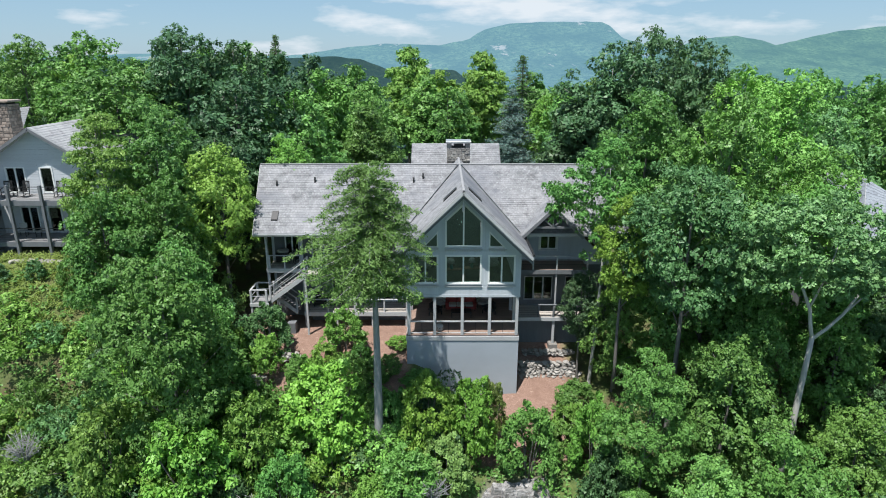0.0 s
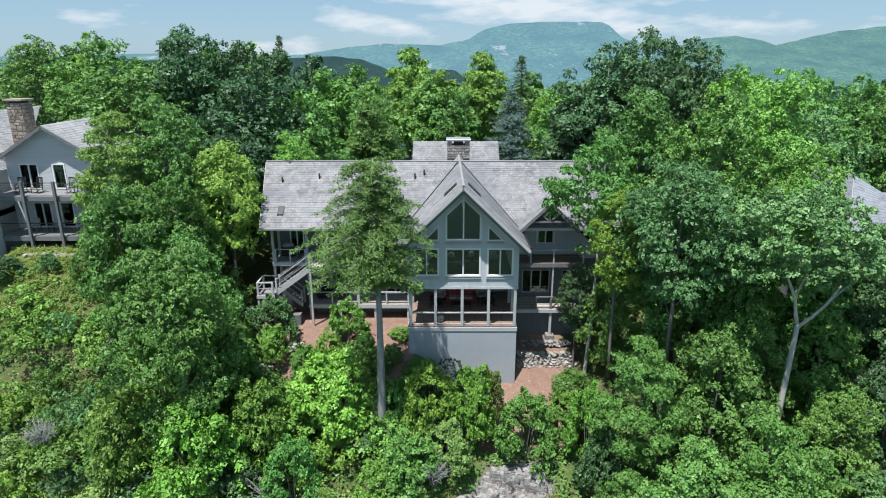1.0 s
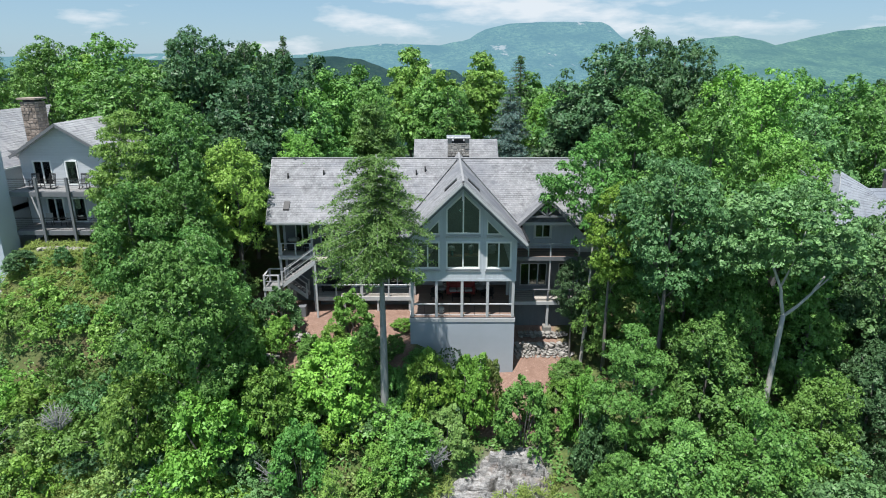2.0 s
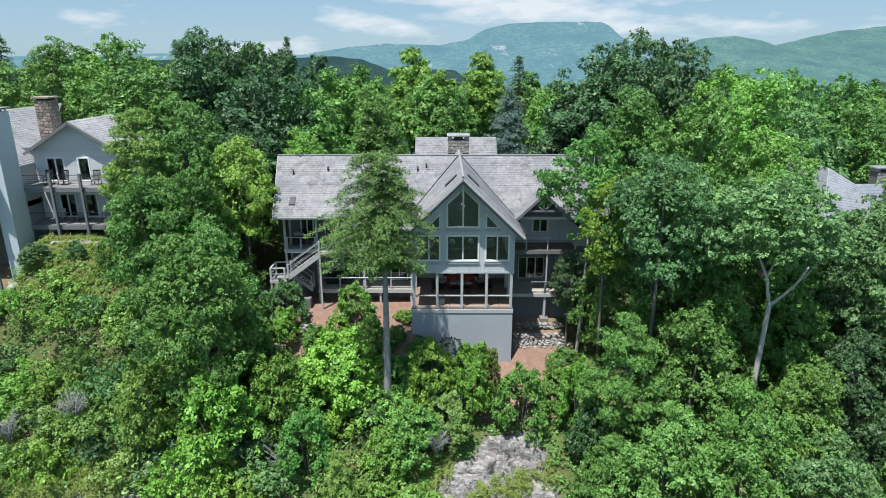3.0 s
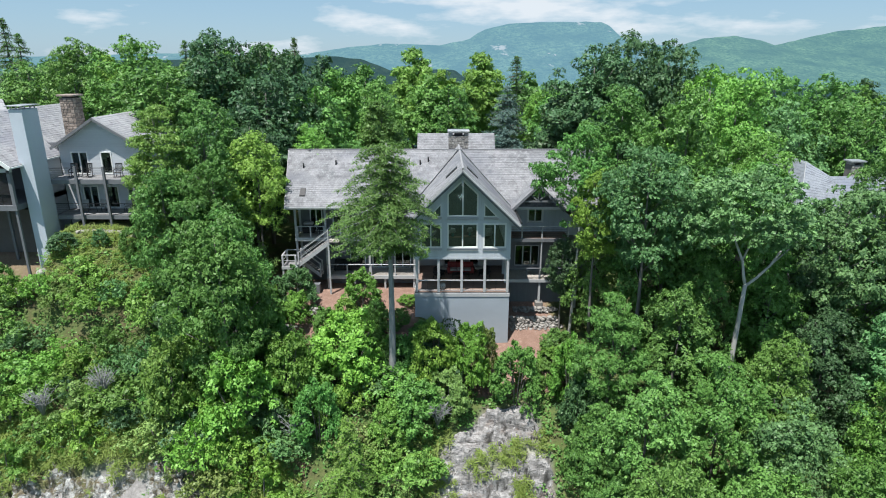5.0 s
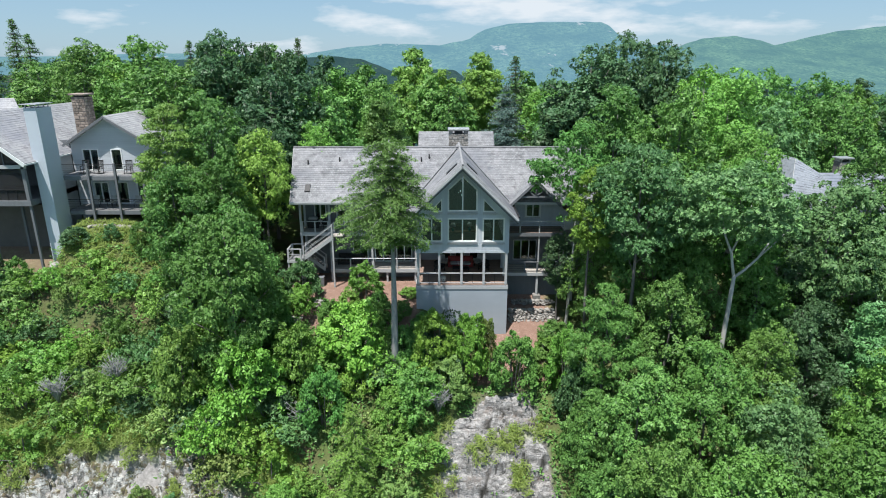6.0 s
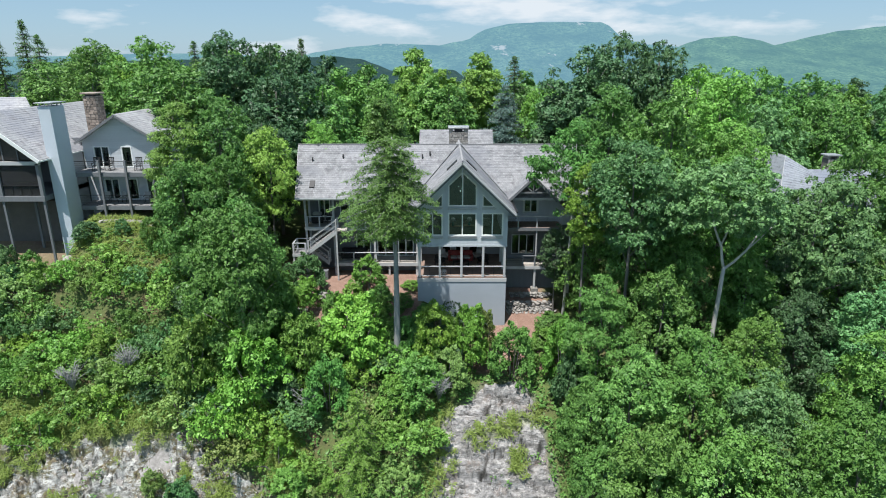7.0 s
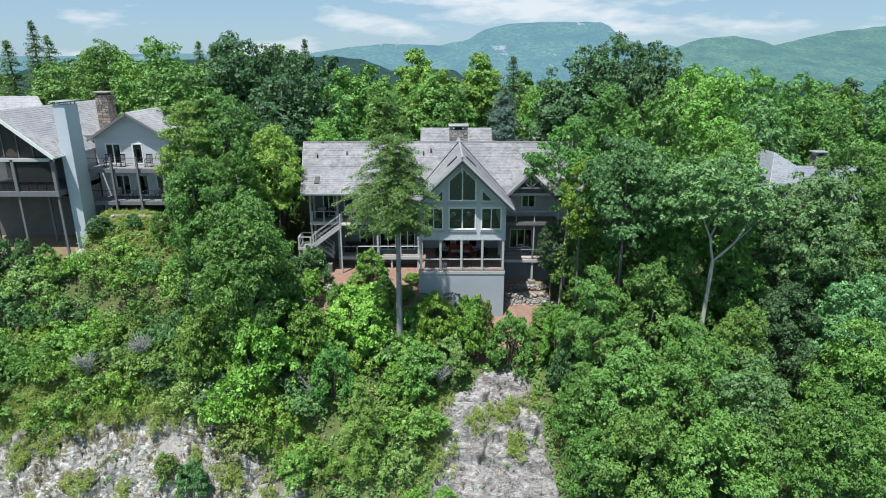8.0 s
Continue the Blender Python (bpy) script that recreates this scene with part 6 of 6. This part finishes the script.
F2 = broadleaf(16, 13, 3.6, 0.8, 74, 13, 0.31, LEAF_DARK, shape=1.1, clump=0.27, label="broadleaf tree in the wood behind the house")
HEM = conifer(21, 18.6, 4.6, 11.0, 17, 12, NEEDLE, 0.17, "hemlock", "tall hemlock with a bare trunk and feathery crown", droop=0.34, ragged=0.38, trunk_r=0.3, bark=BARK_BLUE, power=0.36, spread=0.25, fill=6, loose=0.06, belly=0.65, skew=0.14)
E = broadleaf(17, 13, 3.3, 6.2, 72, 75, 0.14, LEAF_BLUE, BARK_PALE, clump=0.165, trunk_r=0.17, label="slender open-crowned tree with a pale trunk", lean=(0.5, 0.2), flat=0.6)
G = broadleaf(18, 14, 4.2, 1.0, 122, 26, 0.205, LEAF_DARK, shape=0.4, clump=0.215, label="tall dark green broadleaf tree behind the house")
H = broadleaf(19, 12, 4.0, 0.9, 90, 48, 0.165, LEAF_YELLOW, shape=1.1, clump=0.24, flat=0.38, label="light green tree with boughs in flat layers", slim=0.6)
SPR = conifer(22, 12, 5.0, 0.5, 30, 13, NEEDLE_BLUE, 0.17, "spruce", "blue-grey spruce behind the roof", 0.15, 0.12, power=0.8, fill=3)
PIN = conifer(23, 10, 2.5, 0.8, 34, 8, NEEDLE, 0.13, "conifer", "dark green conifer in the wood", ragged=0.3, spread=0.22, fill=3)
YOUNG = conifer(24, 7.6, 2.5, 0.2, 15, 11, NEEDLE_LIGHT, 0.135, "young_hemlock", "young light green hemlock on the slope", 0.4, 0.15, trunk_r=0.1, power=0.95, spread=0.22, fill=7, loose=0.05)
S1 = shrub(31, 2.6, 1.9, 26, 42, 0.125, LEAF_MID, "dense green shrub on the slope")
S2 = shrub(32, 3.2, 1.7, 30, 52, 0.13, LEAF_BRIGHT, "tall bright green shrub on the slope")
S3 = shrub(33, 1.8, 1.7, 24, 48, 0.11, LEAF_OLIVE, "low olive-green shrub on the slope")
S4 = dome(34, 3.2, 1.7, 78, 132, 0.118, LEAF_BRIGHT, "dense rounded green bush")
MATS = {"m": LEAF_MID, "d": LEAF_DARK, "b": LEAF_BRIGHT, "c": LEAF_BLUE, "y": LEAF_YELLOW, "o": LEAF_OLIVE}


SIZES = {}


def size_of(proto):
    """The height and the radius that a kind's leaves really reach."""
    if proto.name not in SIZES:
        for ch in proto.children:
            if ch.name.startswith("crown"):
                co = np.empty(3 * len(ch.data.vertices), dtype=np.float32)
                ch.data.vertices.foreach_get("co", co)
                co = co.reshape(-1, 3)
                SIZES[proto.name] = float(np.percentile(co[:, 2], 99.3)), float(np.percentile(np.hypot(co[:, 0], co[:, 1]), 97))
    return SIZES[proto.name]


def tree_to(proto, x, y, top, wide, mat=None, turn=0.0, foot=None, label=""):
    """Plants a tree whose crown reaches the height top and the radius wide."""
    own, own_r = size_of(proto)
    z = ground_z(x, y) if foot is None else foot
    s = wide / own_r
    if proto is S4:
        return plant(proto, x, y, z - 0.1, s, (top - z) / own / s, turn, mat and MATS[mat], label)
    tall = min(1.2, max(0.85, (top - z) / own / s))
    return plant(proto, x, y, top - own * s * tall, s, tall, turn, mat and MATS[mat], label)


plant(HEM, -4.0, 32.3, -5.6, 1.0, 1.0)
plant(SPR, 7.6, 68, 2.3, 1.0, 1.07)
# around the house, west side
tree_to(H, -23.6, 41.8, 14.5, 3.0, "b", 0.3)
tree_to(B, -20.2, 42.6, 15.2, 3.3, "m", 1.1)
tree_to(A, -15.8, 42.4, 12.2, 2.9, "b", 2.0)
tree_to(B, -18.2, 38.6, 10.8, 2.8, "m", 4.4)
tree_to(A, -21.5, 37.0, 10.0, 3.2, "m", 5.0)
tree_to(A, -15.8, 31.4, 7.6, 4.0, "m", 0.7)
tree_to(A, -16.5, 35.5, 7.2, 3.2, "m", 2.6)
tree_to(B, -22.3, 38.6, 9.8, 2.5, "m", 4.0)
tree_to(G, -24.2, 59.0, 20.6, 4.6, "d", 0.5)
tree_to(G, -19.8, 60.0, 19.2, 4.4, "d", 3.9)
tree_to(G, -29.0, 55.0, 17.5, 5.5, "m", 1.5)
tree_to(G, -17.5, 52.0, 17.0, 5.5, "d", 2.5)
tree_to(G, -13.0, 54.0, 15.0, 4.5, "m", 3.5)
tree_to(B, -12.5, 47.8, 12.3, 2.2, "b", 0.9)
tree_to(G, -34.6, 61.0, 20.2, 4.4, "m", 2.2)
tree_to(B, -41.9, 63.0, 20.0, 3.8, "m", 5.0)
tree_to(G, -49.0, 66.0, 17.5, 4.6, "m", 1.0)
tree_to(G, -29.5, 66.0, 17.8, 4.6, "m", 1.4)
for x, y, s, k in ((-52, 70, 1.6, 1.15), (-42, 95, 1.7, 1.08), (-18.9, 72, 1.2, 1.5), (-57, 75, 1.6, 1.28), (-63, 78, 1.9, 0.95)):
    plant(PIN, x, y, 3.0, s, k, x)
# behind the house
tree_to(D, -5.0, 92.0, 19.6, 4.0, "b", 0.0)
tree_to(D, 6.5, 96.0, 19.0, 4.0, "b", 1.0)
plant(PIN, 9.8, 78.0, 3.0, 1.7, 0.93, 0.0)
tree_to(B, -8.0, 66.0, 15.0, 3.6, "m", 1.3)
tree_to(D, -7.0, 60.5, 13.5, 3.0, "m", 2.4)
tree_to(G, 0.5, 78.0, 14.5, 4.5, "m", 3.1)
tree_to(B, 13.0, 74.0, 14.5, 3.5, "y", 4.4)
tree_to(G, -17.6, 46.8, 12.5, 3.4, "d", 1.9)
tree_to(F2, -20.5, 47.5, 12.0, 3.2, "d", 0.9)
for x, y, top, wide, mat in ((-22, 72, 19.6, 5.0, "m"), (-18.5, 66, 18.4, 4.4, "d"), (-28, 68, 19.4, 5.0, "d"), (-14, 70, 16.8, 4.2, "m"), (-11, 80, 17.2, 4.4, "m"), (-1, 88, 16.4, 4.4, "b"),
                               (12, 88, 16.2, 4.0, "m")):
    tree_to(F1, x, y, top, wide, mat, x)
# east side
for x, y, top, wide, mat in ((31, 64, 17.0, 5.0, "m"), (38, 64, 16.6, 5.0, "m"), (27.5, 57, 16.6, 4.4, "b"), (45, 66, 16.0, 5.0, "m"), (36, 56, 13.5, 4.0, "c"), (43, 57, 14.0, 4.2, "m")):
    tree_to(G, x, y, top, wide, mat, x)
tree_to(B, 9.6, 39.0, 4.3, 1.6, "d", 4.1)
tree_to(B, 12.0, 38.0, 5.0, 2.4, "m", 2.1)
tree_to(G, 20.6, 62.0, 20.5, 5.0, "d", 0.2)
tree_to(G, 25.0, 63.0, 19.6, 4.6, "d", 2.2)
tree_to(G, 16.0, 60.0, 19.0, 5.5, "d", 1.2)
tree_to(A, 15.5, 46.0, 15.6, 4.5, "m", 2.3)
tree_to(B, 19.0, 40.0, 15.3, 4.8, "m", 3.2)
tree_to(B, 26.8, 48.5, 16.8, 4.2, "b", 4.3)
tree_to(E, 10.3, 38.6, 13.2, 3.4, "m", 5.2)
tree_to(C, 14.0, 33.0, 12.2, 4.0, "c", 0.6)
def fork_tree():
    """A pale tree that forks low and carries a broad high crown."""
    rng = np.random.default_rng(41)
    t = thing("tree", (0, 0, 0), "pale-barked forked tree with a broad grey-green crown", "tree", "trees in the wood")
    bm = bmesh.new()
    tube(bm, [(-0.5, 0, -11), (-0.15, 0, -7), (-0.12, 0, -4), (-0.05, 0, -1.8), (0, 0, 0.2)], [0.22, 0.19, 0.17, 0.15, 0.13], 9)
    tube(bm, [(0, 0, 0.0), (-0.22, 0, 0.8), (-0.35, 0.1, 1.7), (-0.85, 0.3, 2.9), (-1.6, 0.4, 5.4)], [0.11, 0.10, 0.09, 0.07, 0.03], 8)
    tube(bm, [(0, 0, 0.0), (0.7, 0, 0.6), (1.5, 0.1, 1.4), (2.2, 0.2, 2.5), (2.8, 0.2, 5.0)], [0.11, 0.095, 0.08, 0.065, 0.03], 8)
    tube(bm, [(1.5, 0.1, 1.4), (2.6, 0.4, 2.3), (3.6, 0.5, 3.4)], [0.06, 0.05, 0.02], 6)
    tube(bm, [(-0.4, 0.1, 1.8), (0.3, 0.3, 3.4), (0.7, 0.4, 5.2)], [0.07, 0.05, 0.02], 6)
    part("trunk", bm, BARK_PALE, t)
    cents, rads = [], []
    while len(cents) < 260:
        d = rng.normal(size=3)
        d /= np.linalg.norm(d)
        f = rng.uniform(0.2, 1) ** 0.45
        cents.append((-0.2 + d[0] * f * 4.9, 0.6 + d[1] * f * 3.4, 5.2 + d[2] * f * 2.8 - 0.05 * (d[0] * f * 4.9) ** 2))
        rads.append(rng.uniform(0.38, 0.75))
    c, n = clump_leaves(rng, np.array(cents), np.array(rads), 34, 0.6)
    join_up(new("crown", tuft_mesh("crown", c, n, 0.17 * rng.uniform(0.6, 1.3, len(c)), rng, LEAF_BLUE)), t)
    t.matrix_basis = Matrix.Translation((20.2, 30.2, 3.46))


fork_tree()
tree_to(B, 11.2, 35.4, 10.3, 2.0, "y", 2.7)
tree_to(A, 17.0, 36.5, 11.0, 4.5, "m", 3.7)
tree_to(A, 22.8, 36.0, 10.6, 3.8, "m", 4.7)
tree_to(A, 24.6, 38.6, 12.4, 3.3, "b", 0.7)
tree_to(B, 24.6, 34.4, 5.6, 2.8, "m", 0.2)
tree_to(A, 26.6, 35.0, 6.4, 3.4, "d", 1.7)
tree_to(C, 28.6, 33.4, 9.2, 4.4, "c", 5.7)
tree_to(G, 44.0, 44.0, 12.0, 4.5, "m", 0.8)
tree_to(A, 34.2, 38.0, 11.2, 3.7, "m", 3.8)
tree_to(A, 40.5, 38.5, 11.4, 3.6, "m", 0.8)
tree_to(A, 33.5, 36.5, 5.6, 4.5, "m", 1.8)
tree_to(A, 38.5, 34.0, 5.0, 4.5, "c", 2.9)
tree_to(A, 30.4, 27.0, 3.0, 3.8, "c", 0.9)
tree_to(B, 35.0, 27.0, 2.6, 3.6, "m", 0.9)
tree_to(A, 31.0, 22.0, 0.5, 4.0, "m", 2.1)
# below, east
tree_to(B, 18.4, 32.6, 4.6, 2.8, "m", 1.1)
tree_to(B, 23.0, 32.0, 4.2, 2.8, "m", 2.2)
tree_to(H, 11.0, 28.5, 3.4, 2.6, "m", 1.8)
tree_to(B, 15.8, 29.5, 3.6, 3.2, "m", 2.8)
tree_to(B, 21.8, 27.2, 1.0, 2.6, "m", 3.9)
tree_to(A, 26.0, 29.5, 1.8, 3.2, "d", 4.9)
tree_to(B, 12.0, 23.2, 0.2, 3.2, "m", 5.9)
tree_to(B, 16.2, 23.4, 1.2, 3.4, "m", 0.4)
tree_to(A, 20.0, 21.5, -0.8, 3.8, "c", 1.4)
tree_to(H, 27.2, 22.0, 1.8, 4.0, "b", 2.4)
tree_to(B, 12.6, 18.8, -2.2, 3.4, "m", 3.4)
tree_to(A, 16.0, 17.8, -2.4, 4.0, "m", 4.5)
tree_to(A, 22.5, 16.5, 0.0, 3.8, "m", 5.5)
tree_to(H, 9.9, 25.0, -2.6, 2.1, "m", 2.6)
tree_to(H, 10.4, 21.6, -5.4, 2.2, "m", 3.6)
# below, west
plant(YOUNG, -6.3, 25.4, None, 1.0, 1.0, 1.0)
YARD_BUSHES = [
    (-31.9, 40.2, 4.5, 1.3, "d", 0.7),
    (-28.9, 40.6, 4.7, 0.7, "c", 2.2),
    (-26.3, 40.2, 4.9, 1.0, "m", 3.2),
    (-38.3, 38.7, 2.8, 1.1, "c", 1.2),
    (-36.4, 38.7, 2.3, 1.0, "m", 2.9),
    (-40.4, 38.6, 3.0, 1.2, "c", 0.1),
    (-37.4, 37.4, 1.4, 1.0, "c", 4.1),
    (8.9, 35.6, -2.2, 1.6, "m", 0.4),
    (-1.6, 36.6, -1.9, 1.3, "m", 3.4),
    (-14.6, 37.4, 1.2, 1.5, "b", 5.4),
    (-12.3, 39.0, 1.9, 1.7, "c", 0.0),
    (-12.1, 37.5, 0.4, 1.3, "b", 1.1),
    (-7.0, 39.0, 1.7, 1.6, "b", 2.2),
    (-3.2, 39.6, -0.8, 0.9, "b", 3.3),
    (-3.6, 37.4, -1.1, 0.9, "m", 1.3),
    (-8.2, 37.4, -0.2, 1.1, "b", 3.0),
    (-9.7, 36.5, -0.6, 1.1, "m", 0.8),
    (-5.7, 37.8, -0.5, 0.9, "m", 5.0),
    (-4.8, 36.6, -1.0, 1.1, "m", 2.3),
    (-8.4, 35.6, -0.4, 1.2, "b", 4.4),
    (-6.3, 35.8, -0.4, 1.6, "m", 5.5),
    (-13.4, 34.6, 0.2, 1.5, "m", 0.3),
]
SLOPE_BUSHES = [
    (8.2, 33.4, -2.6, 1.5, "b", 1.4),
    (7.4, 32.4, -3.2, 1.2, "m", 2.4),
    (-7.1, 33.0, 0.5, 3.0, "y", 1.4),
    (-1.0, 32.6, -0.1, 2.0, "y", 2.5),
    (1.9, 32.7, -0.3, 1.8, "y", 1.2),
    (3.1, 33.6, -1.0, 1.1, "o", 0.4),
    (-2.9, 33.0, -1.3, 1.3, "m", 4.4),
    (-11.5, 31.2, -0.5, 2.1, "b", 3.6),
    (-14.6, 29.3, -0.6, 3.0, "y", 4.7),
    (5.2, 31.3, -1.4, 1.9, "m", 5.8),
    (-3.8, 33.6, -2.3, 1.5, "m", 0.6),
    (0.2, 30.6, -3.0, 1.7, "o", 1.7),
    (-2.1, 29.6, -3.2, 2.1, "m", 2.8),
    (-3.9, 28.9, -4.4, 1.6, "b", 3.9),
    (-0.2, 23.4, -11.8, 0.9, "y", 0.5),
    (8.9, 30.6, -0.4, 1.5, "b", 5.0),
    (-8.9, 28.6, -2.8, 1.8, "m", 6.1),
    (-19.4, 30.0, -0.1, 2.2, "b", 1.0),
    (-18.6, 23.6, -9.6, 1.3, "c", 2.0),
    (-21.0, 24.6, -9.6, 0.9, "o", 3.0),
    (-8.6, 21.8, -12.0, 1.3, "c", 4.0),
    (-11.2, 24.4, -9.2, 1.5, "b", 5.0),
    (9.6, 26.6, -4.2, 1.7, "m", 1.0),
    (10.2, 24.2, -5.2, 1.9, "m", 2.0),
    (9.4, 29.0, -2.4, 1.6, "d", 3.0),
    (11.0, 21.0, -7.0, 2.0, "d", 4.0),
]
BUSHES = YARD_BUSHES + SLOPE_BUSHES
for x, y, top, wide, mat, turn in BUSHES:
    tree_to(S4, x, y, top, wide, mat, turn)


def scatter():
    r = random.Random(7)
    count = 0
    kinds = [(S1, 2.6, 1.9), (S2, 3.2, 1.7), (S3, 1.8, 1.7)]
    for _ in range(4000):
        x, y = (r.uniform(-47, 9), r.uniform(23.5, 41.5)) if r.random() < 0.85 else (r.uniform(-12, 0), r.uniform(19.5, 26))
        if rocky(x, y) > 0.1 or grassy(x, y) > 0.35 and r.random() < 0.8 or (mulched(x, y) > 0.1 and x > -15.5) or (-3.2 < x < 6.2 and y > 34.2):
            continue
        if slab_in(x - 1.2, y - 0.6) > 0.2 or slab_in(x + 1.2, y - 0.6) > 0.2 or ledge_in(x, y - 1.4) > 0.3 and r.random() < 0.75:
            continue
        if -8.2 < x < -4.2 and y < 27.6 or -9.2 < x < -3.4 and y < 24.8:
            continue
        if y < 26 and x < -11 and r.random() < 0.6:
            continue
        if -14.5 < x < 0 and y > 35.5:
            continue
        if x < -32 and y > 37.6 or x < -24 and y > 38.4:
            continue
        if 1.2 < x < 8 and y > 30.5:
            continue
        if any((x - a) ** 2 + (y - b) ** 2 < 1.6 ** 2 for a, b in spots):
            continue
        spots.append((x, y))
        k, h, w = r.choice(kinds)
        s = r.uniform(0.85, 1.5) * (0.65 if y < 26 else 1.0)
        plant(k, x, y, None, s, r.uniform(0.8, 1.3), r.uniform(0, 6.28), MATS[r.choice("mmbbbycodc" if y > 28 else "oobby")])
        count += 1
        if count >= 225:
            break


spots = [(b[0], b[1]) for b in BUSHES] + [(-6.3, 25.7), (-6.3, 24.4), (-5.4, 24.8)]
scatter()


def back_wood():
    """The wood behind: trees over the shoulder of the hill."""
    r = random.Random(5)
    seen = []
    for _ in range(3000):
        y = r.uniform(58, 128)
        x = r.uniform(-0.78, 0.78) * (y + 14)
        if -9 < x < 10 and y < 76:
            continue
        if -42 < x < -26 and y < 60 or 28 < x < 46 and y < 66:
            continue
        if any((x - a) ** 2 + (y - b) ** 2 < 5.4 ** 2 for a, b in seen):
            continue
        seen.append((x, y))
        top = r.uniform(14.0, 16.5) + (r.uniform(1.5, 4.0) if x < -18 else -1.5 if x > 30 else 0)
        tree_to(r.choice((F1, F2)), x, y, top, r.uniform(3.4, 4.6), r.choice("mmddbc"), r.uniform(0, 6.28))
        if len(seen) >= 54:
            break


back_wood()


def grass():
    """Rough grass in tufts, past counting."""
    r = random.Random(9)
    rng = np.random.default_rng(9)
    c, up = [], []
    while len(c) < 60000:
        pick = r.random()
        x, y = (r.uniform(-44, -9), r.uniform(22, 30)) if pick < 0.6 else (r.uniform(-3, 8), r.uniform(23, 31)) if pick < 0.8 else (r.uniform(-34, -23), r.uniform(37, 43))
        if r.random() > grassy(x, y):
            continue
        z = ground_z(x, y) + 0.35 * rocky(x, y)
        for _ in range(14):
            c.append((x + r.gauss(0, 0.13), y + r.gauss(0, 0.13), z + r.uniform(0.05, 0.3)))
            up.append((r.gauss(0, 0.7), r.gauss(-0.35, 0.7), 1))
    c, up = np.array(c), np.array(up)
    me = leaves_mesh("grass", c, up, rng.uniform(0.25, 0.55, len(c)), rng, GRASSY, 0.14)
    tagged(new("grass", me), "rough yellow-green grass tufts beside the bare rock", "grass", kind="stuff")


grass()


def ground_cover():
    """Low leafy growth between the shrubs, past counting."""
    rng = np.random.default_rng(19)
    c, nrm = [], []
    while len(c) < 64000:
        x, y = rng.uniform(-45, 33), 17 + 24 * rng.random() ** 1.5
        if x > 12 and y > 33 or rocky(x, y) > 0.25 and rng.random() < 0.97 or mulched(x, y) > 0.2 or y > 36 and x > -15:
            continue
        z = ground_z(x, y)
        for q in rng.normal(size=(9, 3)):
            c.append((x + 0.22 * q[0], y + 0.22 * q[1], z + 0.12 + 0.12 * abs(q[2])))
    nrm = rng.normal(size=(len(c), 3)) * 0.4 + np.array([0, -0.2, 1])
    me = leaves_mesh("ground_cover", np.array(c), nrm, rng.uniform(0.12, 0.3, len(c)), rng, LEAF_MID)
    tagged(new("ground_cover", me), "low leafy undergrowth between the shrubs", "undergrowth", kind="stuff")


ground_cover()


# ---- brushwood and boulders ----
def bare_shrub(seed, height, spread):
    """A leafless shrub at the origin: many forking grey twigs."""
    r = random.Random(seed)
    t = thing("bare_shrub", (0, 0, 0), "leafless grey brushwood among the green shrubs", "shrub", "bare shrubs")
    bm = bmesh.new()
    for _ in range(26):
        a, out = r.uniform(0, math.tau), spread * r.uniform(0.4, 1.0)
        e = Vector((math.cos(a) * out, math.sin(a) * out, height * r.uniform(0.5, 1.0)))
        m = Vector((e.x * 0.35, e.y * 0.35, e.z * 0.55))
        tube(bm, [(0, 0, -0.3), tuple(m), tuple(e)], [0.045, 0.03, 0.010], 5)
        for _ in range(4):
            s = m.lerp(e, r.uniform(0.1, 0.8))
            tube(bm, [tuple(s), tuple(s + Vector((r.uniform(-1, 1), r.uniform(-1, 1), r.uniform(-0.1, 0.7))) * 0.45 * spread)], [0.02, 0.007], 4)
    part("crown", bm, BARK_BLUE, t)
    return t


twigs = bare_shrub(3, 2.0, 1.2)
for k, (x, y, lift) in enumerate(((-0.6, 29.0, 1.2), (-24.5, 30.2, 1.6), (-28.5, 29.4, 1.4), (-10.5, 28.4, 0.6))):
    m = Matrix.Translation((x, y, ground_z(x, y) + lift)) @ Matrix.Rotation(1.7 * k, 4, "Z")
    if k:
        copy_thing(twigs, m)
    else:
        twigs.matrix_basis = m


def boulder(seed, size):
    r = random.Random(seed)
    bm = bmesh.new()
    bmesh.ops.create_icosphere(bm, subdivisions=3, radius=0.5)
    for v in bm.verts:
        n_ = v.co.normalized()
        flat = max(n_.dot(Vector((r_x, r_y, r_z)).normalized()) for r_x, r_y, r_z in ((1, 0.3, 0.4), (-0.8, 0.5, 0.5), (0.2, -1, 0.3), (-0.4, -0.7, 0.8), (0.1, 0.6, 1)))
        v.co = n_ * (0.42 / max(flat, 0.72) + 0.09 * noise.noise(n_ * 2.3 + Vector((seed, 0, 0))))
        v.co = Vector((v.co.x * size, v.co.y * size * 0.8, v.co.z * size * 0.6))
    t = thing("boulder", (0, 0, 0), "pale grey boulder on the slope below the screened porch", "rock", "boulders below the porch")
    part("stone", bm, STONE, t)
    return t


for k, (x, y, size) in enumerate(((-36.6, 39.2, 1.5), (-35.4, 38.9, 1.1), (-38.2, 39.0, 1.3), (-34.3, 38.4, 1.7), (-37.3, 38.2, 0.9), (-39.6, 39.4, 1.2), (-33.2, 38.9, 0.9))):
    boulder(k, size).matrix_basis = Matrix.Translation((x, y, ground_z(x, y) + 0.15 * size)) @ Matrix.Rotation(1.3 * k, 4, "Z")
